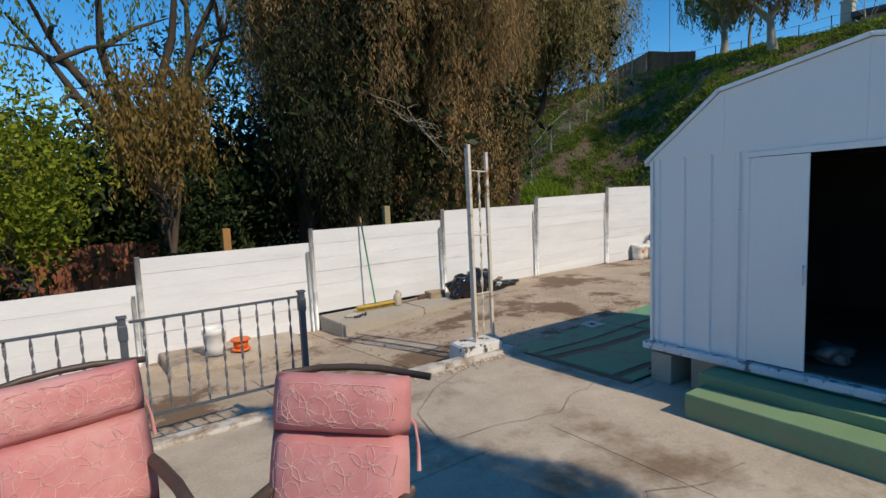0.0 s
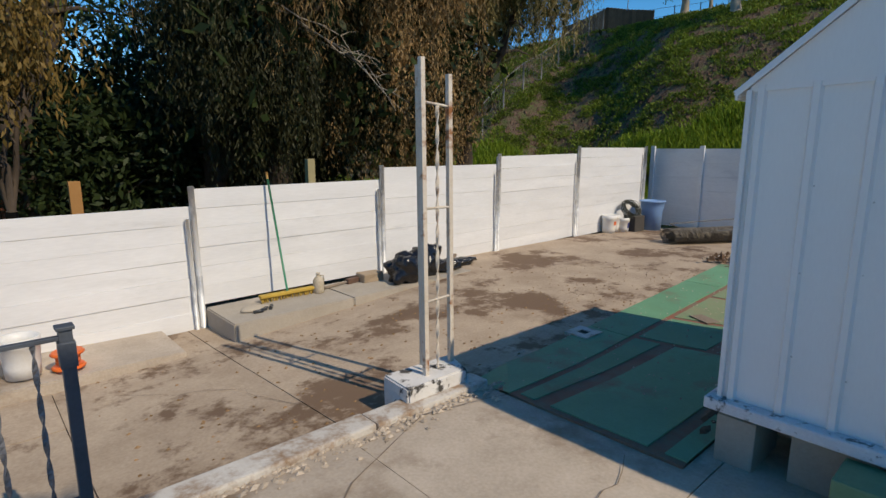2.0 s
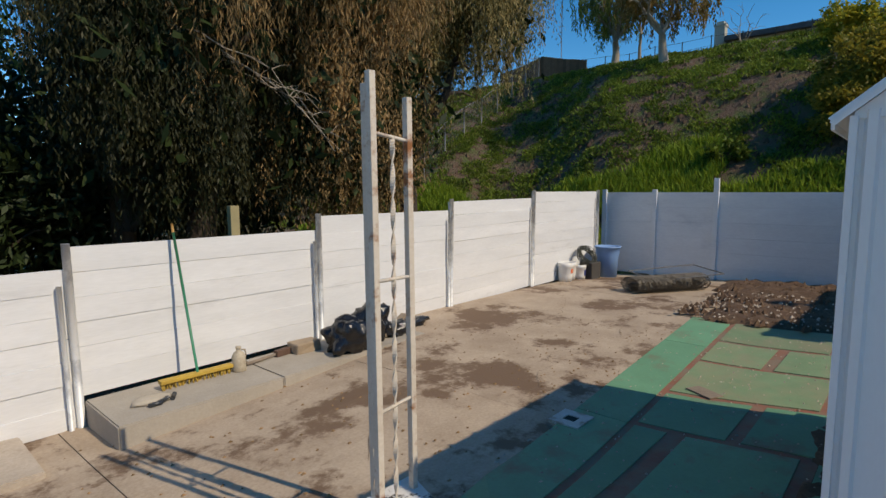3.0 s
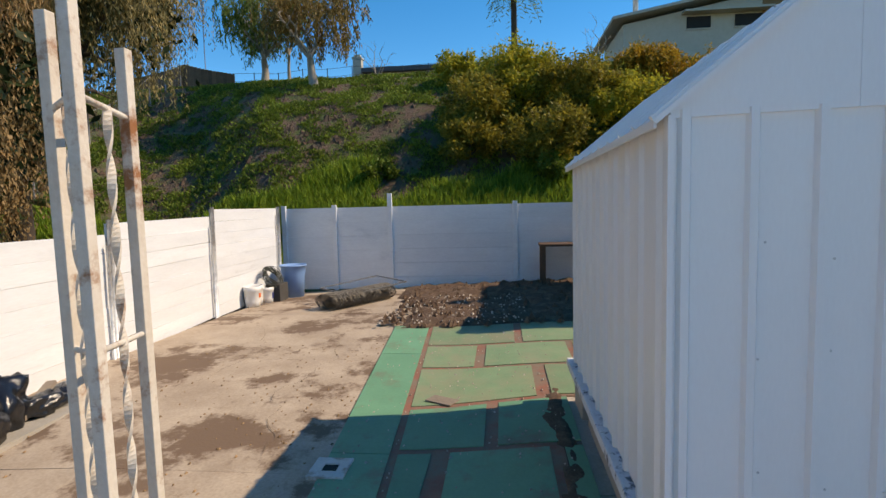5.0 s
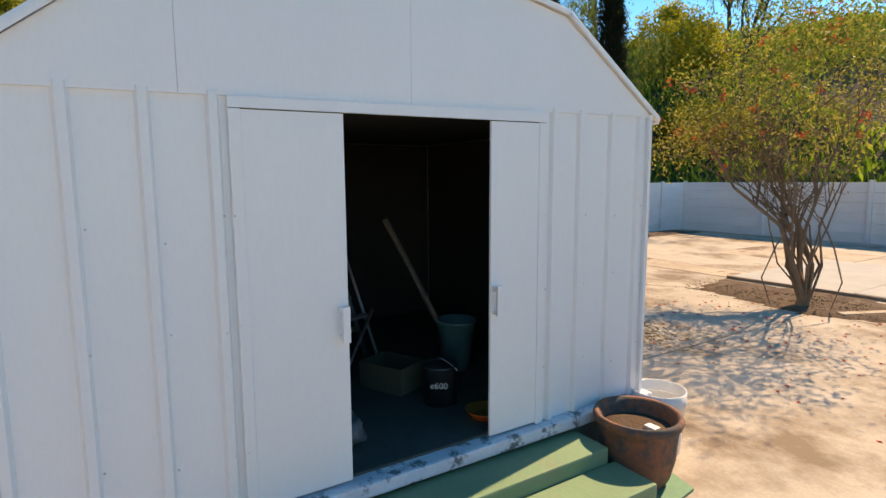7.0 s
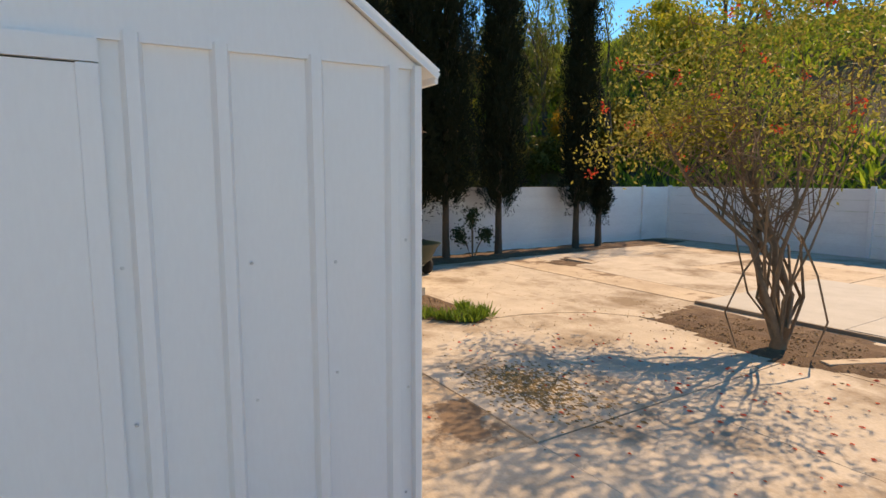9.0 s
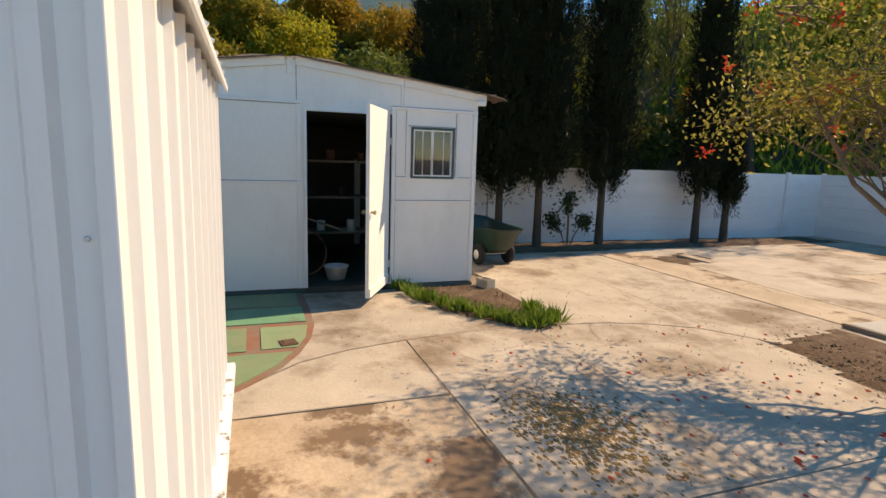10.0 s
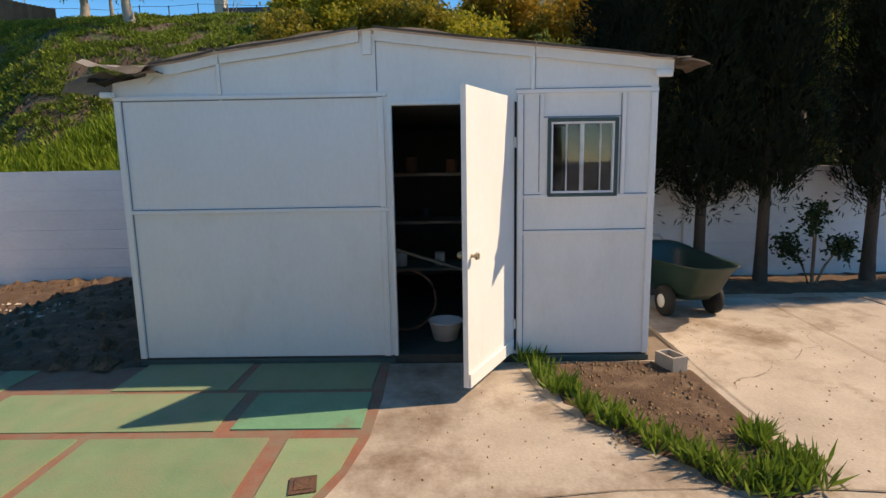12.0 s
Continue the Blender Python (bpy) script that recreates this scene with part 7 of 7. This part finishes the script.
chips("soil_lumps", 420, lambda r: (r.uniform(9.8, 13.5), r.uniform(1.45, 5.3)), 0.09, M_soil, "large rough lumps of dark soil", "clods", 0.04, 0.7)
chips("wood_chips", 260, lambda r: (r.uniform(9.8, 12.2), r.uniform(3.2, 5.3)), 0.03, M_chip2, "pale wood chips on the rough soil", "chips", 0.07, 0.5)
chips("bed_clods", 420, lambda r: (r.uniform(8.6, 9.9), r.uniform(-3.05, -2.2)), 0.018, M_chip, "small clods and dry bits on the bed", "clods", 0.03, 0.35)
chips("leaf_litter", 900, lambda r: (5.9 + r.gauss(0.1, 0.6), -5.1 + r.gauss(0, 0.3)), 0.018, M_chip, "dry brown leaf litter under the tree", "leaf litter", 0.035, 0.3)
chips("tree_litter", 1500, lambda r: (6.25 + r.gauss(0, 0.30), -2.1 + r.gauss(0, 0.2)), 0.026, mat("mossy_leaf_crumbs", (0.24, 0.14, 0.055), (0.17, 0.105, 0.04), scale=9, rough=0.95, island=0.3), "brown mossy leaf crumbs matted on the slab", "leaf litter", 0.005, 0.05)
chips("fallen_petals", 160, lambda r: (5.4 + r.gauss(0, 1.2), -3.4 + r.gauss(0, 1.0)), 0.022, L_petal, "fallen red petals on the slabs", "petals", 0.006, 0.2)
chips("slab_debris", 500, lambda r: (r.uniform(2.2, 9.0), 4.6 + abs(r.gauss(0, 1.6))) , 0.016, M_chip, "crumbs of dirt on the slabs", "debris", 0.006, 0.4)
chips("slab_grit", 700, lambda r: (r.uniform(5.4, 11.0), r.uniform(-6.4, -0.9)), 0.010, M_chip, "scattered grit and leaf crumbs on the slabs", "debris", 0.005, 0.25)
chips("kerb_debris", 260, lambda r: (r.uniform(2.0, 4.5), 4.40 - abs(r.gauss(0, 0.07))), 0.022, M_chip2, "flaked paint crumbs along the kerb", "debris", 0.006, 0.4)
chips("patio_debris", 400, lambda r: (r.uniform(4.8, 9.6), r.uniform(3.05, 4.8)), 0.014, M_chip2, "crumbs and dry bits on the green patio", "debris", 0.019, 0.4)


# strap-leaved plants along the curved edge of the bed
def edge_curve(f):
    pts = [(9.9, -1.86), (9.3, -2.0), (8.9, -2.2), (8.45, -2.52), (8.2, -2.75), (8.25, -3.02), (8.7, -3.0)]
    f *= len(pts) - 1
    i = min(int(f), len(pts) - 2)
    a, b = pts[i], pts[i + 1]
    return a[0] + (b[0] - a[0]) * (f - i), a[1] + (b[1] - a[1]) * (f - i)


rb = random.Random(31)
M_strap = leaf_mat("strap_leaves", (0.07, 0.15, 0.02), (0.20, 0.29, 0.05), 0.35)
for i in range(64):
    f = i / 63
    cx, cy = edge_curve(f)
    cx, cy = cx + rb.gauss(0, 0.07), cy - abs(rb.gauss(0.0, 0.08))
    tu = empty("strap_plant", pose(cx, cy, 0.01), "small tuft of fleshy green strap leaves", "plant", "bed edge plants")
    n = rb.randrange(16, 30)
    P = np.array([(rb.gauss(0, 0.025), rb.gauss(0, 0.025), 0) for _ in range(n)])
    D = np.array([(rb.gauss(0, 0.5), rb.gauss(0, 0.5), 1.0) for _ in range(n)])
    leaf_object("leaves", leaf_arrays(P, D, np.array([rb.uniform(0.08, 0.20) for _ in range(n)]), 0.02), M_strap, tu)

# edging by the tree
edg2 = empty("concrete_edging", pose(5.12, -4.95, 0, 0, 0, 65), "pale concrete edging strip by the tree bed", "edging")
bm = bmesh.new()
box(bm, -0.45, 0.30, -0.06, 0.06, -0.02, 0.04, bevel=0.01)
part("strip", bm, M_conc, edg2)

# hairline arcs and cracks in the slabs
def crack(pts, w, seed, jit=0.0):
    r = random.Random(seed)
    bm = bmesh.new()
    P = []
    for (x0, y0), (x1, y1) in zip(pts, pts[1:]):
        n = max(2, int(math.hypot(x1 - x0, y1 - y0) / 0.12))
        P += [(x0 + (x1 - x0) * i / n, y0 + (y1 - y0) * i / n) for i in range(n)]
    P.append(pts[-1])
    last = None
    for i, (x, y) in enumerate(P):
        a, b = P[max(i - 1, 0)], P[min(i + 1, len(P) - 1)]
        d = Vector((b[0] - a[0], b[1] - a[1], 0)).normalized()
        nrm = Vector((-d.y, d.x, 0)) * w * r.uniform(0.5, 1.3)
        c = Vector((x + jit * noise.noise(Vector((x * 3.3, y * 3.3, seed))) + r.uniform(-1, 1) * w, y + jit * noise.noise(Vector((y * 3.3, x * 3.3, seed + 4))) + r.uniform(-1, 1) * w, yard(x, y) + 0.007))
        cur = (bm.verts.new(c + nrm), bm.verts.new(c - nrm))
        if last:
            bm.faces.new((last[0], last[1], cur[1], cur[0]))
        last = cur
    return part("joint_line", bm, M_joint, pavement)

# ---- paving: slabs with open joints, the lower strip, the green patio ----
pavement = empty("pavement", pose(0, 0, 0), "sun-bleached cracked concrete slabs with dirt stains", "pavement", kind="structure")


def slab(x0, x1, y0, y1, material, gap=0.007, dz=0.0, parent=None, name="slab", thick=0.1):
    bm = bmesh.new()
    g = gap / 2
    nx_, ny_ = max(1, round((x1 - x0) / 0.9)), max(1, round((y1 - y0) / 0.9))
    P = [[bm.verts.new((x0 + g + (x1 - x0 - gap) * i / nx_, y0 + g + (y1 - y0 - gap) * j / ny_, 0)) for i in range(nx_ + 1)] for j in range(ny_ + 1)]
    for row in P:
        for v in row:
            v.co.z = yard(v.co.x, max(v.co.y, y0 + 0.02)) + dz
    top = [bm.faces.new((P[j][i], P[j][i + 1], P[j + 1][i + 1], P[j + 1][i])) for j in range(ny_) for i in range(nx_)]
    edge = [e for e in bm.edges if len(e.link_faces) == 1]
    ext = bmesh.ops.extrude_edge_only(bm, edges=edge)
    for v in [e for e in ext["geom"] if isinstance(e, bmesh.types.BMVert)]:
        v.co.z -= thick
    bmesh.ops.recalc_face_normals(bm, faces=bm.faces)
    return part(name, bm, material, parent or pavement)


rp = random.Random(9)
SX = [-8.4, -6.2, -4.0, -1.7, 0.66, 3.12, 5.5, 7.0, 9.4, 11.6, 13.3]
SYS = [-13.5, -11.2, -8.9, -6.7, -4.6, -2.84, -1.5, 0.9, 2.9, 4.40]
for i, (x0, x1) in enumerate(zip(SX, SX[1:])):
    for j, (y0, y1) in enumerate(zip(SYS, SYS[1:])):
        if x0 > 5 and y0 > -8 or x0 >= 9.4 and y0 >= 0.9:
            continue
        slab(x0, x1, y0, y1, M_conc2 if x0 < 5.4 or rp.random() < 0.6 else M_conc, dz=rp.uniform(-0.005, 0.003))


def flag(pts, material, dz=0.0):
    """A slab with a free outline, shrunk a little from its joints."""
    cx, cy = sum(p[0] for p in pts) / len(pts), sum(p[1] for p in pts) / len(pts)
    inset = [(x - 0.005 * math.copysign(1, x - cx), y - 0.005 * math.copysign(1, y - cy)) for x, y in pts]
    bm = bmesh.new()
    prism(bm, inset, -0.1, dz)
    return part("slab", bm, material, pavement)


# the great arc of the turning circle and the slabs on both sides of it
ARC = [(7.05, 0.32), (7.45, -0.20), (7.79, -0.57), (7.97, -0.97), (8.10, -1.50), (8.18, -2.10), (8.20, -2.80), (8.17, -3.23), (8.13, -3.61), (7.98, -4.05), (7.74, -4.45), (7.33, -4.75), (6.9, -5.0)]
for y0, y1 in ((0.9, 2.9), (2.9, 4.40)):
    slab(5.5, 9.4, y0, y1, M_conc2)
slab(5.5, 6.94, -1.5, 0.9, M_conc, dz=-0.006)
flag([(6.94, -1.5), (8.10, -1.5), (7.97, -0.97), (7.79, -0.57), (7.45, -0.20), (7.05, 0.32), (7.05, 0.9), (6.94, 0.9)], M_conc2)
flag([(5.5, -2.8), (8.20, -2.8), (8.18, -2.10), (8.10, -1.5), (5.5, -1.5)], M_conc2, 0.002)
flag([(5.5, -4.75), (7.33, -4.75), (7.74, -4.45), (7.98, -4.05), (8.13, -3.61), (8.17, -3.23), (8.20, -2.8), (5.5, -2.8)], M_conc2, -0.002)
flag([(7.05, 0.9), (7.05, 0.32)] + ARC[1:8] + [(9.98, -3.25), (9.98, 0.9)], M_conc2, 0.001)
flag(ARC[7:11] + [(7.62, -4.55), (12.0, -4.92), (12.0, -3.25)], M_conc2, 0.0)
flag([(7.62, -4.55), (7.33, -4.75), (6.9, -5.0), (6.9, -6.1), (12.0, -6.1), (12.0, -4.92)], M_conc2, -0.003)
flag([(5.5, -4.75), (6.9, -5.0), (6.9, -6.7), (5.5, -6.7)], M_conc2, -0.004)
flag([(6.9, -6.1), (6.9, -6.85), (9.05, -6.9), (12.0, -7.12), (12.0, -6.1)], M_conc, 0.002)
flag([(6.9, -6.85), (6.9, -8.9), (12.0, -8.9), (12.0, -7.12), (9.05, -6.9)], M_conc2, 0.004)
flag([(5.5, -6.7), (6.9, -6.7), (6.9, -8.9), (5.5, -8.9)], M_conc2, 0.0)
flag([(12.0, -8.9), (13.3, -8.9), (13.3, 0.9), (12.0, 0.9)], M_conc, -0.01)
NX = [-8.4, -6.2, -3.9, -1.5, 0.8, 2.0, 3.3, 5.75, 8.3, 10.9, 13.95]
for i, (x0, x1) in enumerate(zip(NX, NX[1:])):
    for y0, y1 in (((4.55, 6.3), (6.3, 8.0)) if x1 < 5.8 else ((4.55, 8.05),)):
        slab(x0, x1, y0, y1, M_conc, dz=rp.uniform(-0.004, 0.003))
bm = bmesh.new()
for x0, x1, y0, y1 in ((-8.4, 13.3, -13.5, 4.4), (-8.4, 13.9, 4.4, 8.0)):
    n = 24
    for i in range(n):
        for j in range(8):
            q = [(x0 + (x1 - x0) * (i + a) / n, y0 + (y1 - y0) * (j + b) / 8) for a, b in ((0, 0), (1, 0), (1, 1), (0, 1))]
            bm.faces.new([bm.verts.new((x, y, yard(x, max(y, y0 + 0.1)) - 0.03)) for x, y in q])
part("joint_bed", bm, M_joint, pavement)

# kerb between the upper yard and the lower strip
kerb = empty("kerb", pose(0, 0, 0), "flaking white-painted concrete kerb", "kerb", kind="structure")
for x0, x1 in ((-8.4, -5.0), (-5.0, -2.0), (-2.0, 0.68), (0.69, 1.9), (1.91, 3.3), (3.31, 4.25)):
    bm = bmesh.new()
    box(bm, x0, x1, 4.40, 4.58, -0.35, 0.035 + rp.uniform(-0.006, 0.006), bevel=0.015)
    part("kerb_stone", bm, M_curb, kerb)

# raised plinths along the foot of the north fence
plinth = empty("concrete_plinth", pose(3.5, 7.1, -0.3), "low grey concrete plinth at the foot of the fence", "plinth", kind="structure")
for x0, x1 in ((3.50, 4.9), (4.905, 6.9)):
    bm = bmesh.new()
    prism(bm, [(x0 - 3.5, 0.0 if x1 < 5 else 0.03), (x1 - 3.5, 0.03 if x1 < 5 else 0.1), (x1 - 3.5, 0.85), (x0 - 3.5, 0.8)], -0.1, lambda x, y: 0.225 + 0.004 * x)
    bmesh.ops.bevel(bm, geom=list(bm.edges), offset=0.012, segments=2, affect="EDGES")
    part("plinth_block", bm, M_plinth, plinth)
low_plinth = empty("low_plinth", pose(1.3, 7.0, -0.3), "low concrete ledge below the fence", "plinth", kind="structure")
bm = bmesh.new()
prism(bm, [(0.0, 0.0), (1.75, 0.1), (1.75, 0.9), (0.0, 0.9)], -0.1, lambda x, y: 0.12 - 0.03 * x)
bmesh.ops.bevel(bm, geom=list(bm.edges), offset=0.012, segments=2, affect="EDGES")
part("plinth_block", bm, M_conc2, low_plinth)

# green patio: red-painted bands between green fields
patio = empty("patio", pose(0, 0, 0), "green painted patio divided by faded red bands", "patio", kind="structure")
curve = [(10.0, -0.76), (9.3, -0.78), (8.75, -0.77), (8.35, -0.70), (8.0, -0.58), (7.7, -0.42), (7.45, -0.22), (7.22, 0.02), (7.05, 0.25)]


def strip_edge(x):
    """Outer edge of the patio."""
    return 4.58 + 0.08 * (x - 4.25)


def strip_line(x):
    """Red line between the fields and the plain strip along the edge."""
    return 4.22 + 0.062 * (x - 5.0)


def draped(name, quad, material, up, thick=0.05):
    """A thin painted sheet over a four-sided outline that follows the fall of the yard."""
    bm = bmesh.new()
    (ax, ay), (bx, by), (cx, cy), (dx, dy) = quad
    nu, nv = max(1, round(math.hypot(bx - ax, by - ay) / 0.4)), max(1, round(math.hypot(dx - ax, dy - ay) / 0.3))
    g = []
    for j in range(nv + 1):
        row = []
        for i in range(nu + 1):
            u, v = i / nu, j / nv
            x = (ax * (1 - u) + bx * u) * (1 - v) + (dx * (1 - u) + cx * u) * v
            y = (ay * (1 - u) + by * u) * (1 - v) + (dy * (1 - u) + cy * u) * v
            row.append(bm.verts.new((x, y, yard(x, y) + up)))
        g.append(row)
    for j in range(nv):
        for i in range(nu):
            bm.faces.new((g[j][i], g[j][i + 1], g[j + 1][i + 1], g[j + 1][i]))
    ext = bmesh.ops.extrude_edge_only(bm, edges=[e for e in bm.edges if len(e.link_faces) == 1])
    for v in [e for e in ext["geom"] if isinstance(e, bmesh.types.BMVert)]:
        v.co.z -= thick
    bmesh.ops.recalc_face_normals(bm, faces=bm.faces)
    return part(name, bm, material, patio)


draped("band_bed", [(4.25, 3.02), (9.94, 3.02), (9.94, strip_edge(9.94)), (4.25, strip_edge(4.25))], M_red, 0.008)
draped("band_bed", [(7.05, 1.2), (9.94, 1.2), (9.94, 3.02), (7.05, 3.02)], M_red, 0.008)
bm = bmesh.new()
prism(bm, [(9.98, 1.2), (7.05, 1.2)] + curve[::-1], -0.06, 0.006)
part("band_bed", bm, M_red, patio)


def field(pts, material):
    bm = bmesh.new()
    prism(bm, pts, -0.05, 0.013 + rp.uniform(0, 0.003))
    return part("field", bm, material, patio)


def rect(x0, x1, y0, y1, material):
    return field([(x0, y0), (x1, y0), (x1, y1), (x0, y1)], material)


for x0, x1 in ((4.25, 6.02), (6.03, 8.50), (8.51, 9.92)):
    draped("field", [(x0, strip_line(x0) + 0.03), (x1, strip_line(x1) + 0.03), (x1, strip_edge(x1)), (x0, strip_edge(x0))], M_green, 0.016)
for (a0, a1), (b0, b1), cuts, paint in (
        ((4.30, 6.02), (4.30, 6.10), ((3.02, 3.14), (3.24, 3.90), (4.03, None)), M_green),
        ((6.10, 6.82), (6.18, 7.02), ((3.02, 3.58), (3.68, None)), M_green),
        ((6.90, 7.92), (7.10, 7.94), ((2.1, 3.13), (3.26, None)), M_greenp),
        ((7.99, 8.82), (8.01, 8.82), ((2.1, 2.75), (2.83, 3.73), (3.84, None)), M_greenp),
        ((8.90, 9.88), (8.90, 9.88), ((2.1, 2.35), (2.43, 3.30), (3.40, None)), M_greenp)):
    # a: ends on the red line, b: ends at the shed
    for y0, y1 in cuts:
        def at_y(k, y):
            f = clamp((y - 3.1) / 1.2)
            return (b0, b1)[k] + ((a0, a1)[k] - (b0, b1)[k]) * f
        t0, t1 = (strip_line(a0) - 0.03, strip_line(a1) - 0.03) if y1 is None else (y1, y1)
        draped("field", [(at_y(0, y0), y0), (at_y(1, y0), y0), (at_y(1, t1), t1), (at_y(0, t0), t0)], paint, 0.014 + rp.uniform(0, 0.003))
for x0, x1, cuts in ((7.25, 8.02, (0.5, 1.95)), (8.12, 8.72, (-0.16, 0.98, 1.95)), (8.84, 9.38, (0.22, 1.95)), (9.46, 9.98, (-0.68, 0.35, 1.25))):
    for k, (a, b) in enumerate(zip(cuts, cuts[1:])):
        rect(x0 - 0.014 * (x0 > 7.3), x1 + 0.014 * (x1 < 9.9), a + (0.036 if k else 0), b - (0.036 if k < len(cuts) - 2 else 0), M_greenp)
field([(8.12, -0.28), (8.12, -0.56), (8.4, -0.66), (8.72, -0.70), (8.72, -0.28)], M_greenp)
field([(4.0, 0.1), (4.32, 0.02), (4.45, 0.2), (4.45, 0.46), (3.95, 0.46)], M_green)
rect(8.84, 9.38, -0.70, 0.12, M_green)
field([(7.25, 0.42), (7.25, 0.06), (7.5, -0.18), (7.75, -0.38), (8.02, -0.52), (8.02, 0.42)], M_greenp)
for i, pts in enumerate((
        ARC,
        [(10.0, -1.78), (9.3, -1.9), (8.9, -2.1), (8.4, -2.45), (8.1, -2.7)],
        [(4.25, 4.2), (3.6, 4.35), (2.9, 4.05), (2.5, 3.7), (2.35, 3.2)],
        [(10.2, -3.22), (8.17, -3.23)], [(5.5, -1.48), (8.1, -1.5)], [(5.5, -2.68), (8.2, -2.8)], [(6.94, -0.2), (6.94, -1.5)], [(7.9, -4.6), (12.0, -4.92)], [(7.0, -6.1), (12.0, -6.1)])):
    crack(pts, 0.0032, i)
# wandering cracks in the old slabs
for i, pts in enumerate((
        [(6.6, -4.6), (6.9, -4.0), (6.7, -3.3), (7.1, -2.85)], [(7.3, -4.2), (7.6, -3.6), (7.5, -3.0)], [(6.3, -3.1), (6.9, -3.3), (7.7, -3.2), (8.1, -3.4)],
        [(4.9, -3.9), (5.6, -3.6), (6.2, -3.7)], [(7.9, -1.7), (7.4, -2.0), (7.2, -2.7)], [(8.8, -4.7), (9.2, -5.4), (9.0, -6.05)], [(9.6, -6.15), (10.1, -6.5), (10.9, -6.4)],
        [(8.6, -6.2), (8.3, -6.6), (7.6, -6.5)], [(9.4, -3.3), (9.9, -4.0), (10.6, -4.7)],
        [(6.0, 5.2), (7.2, 5.6), (8.3, 5.4), (9.6, 5.7)], [(7.4, 6.6), (8.6, 6.4), (9.8, 6.9)], [(4.4, 5.4), (5.0, 5.9), (5.7, 6.1)], [(3.3, 5.2), (3.1, 5.9), (2.4, 6.6)],
        [(1.6, 3.0), (2.4, 3.2), (3.3, 3.0), (4.1, 3.3)], [(2.2, 1.6), (2.9, 1.9), (3.6, 1.7)])):
    crack(pts, 0.0024, 40 + i, jit=0.12)
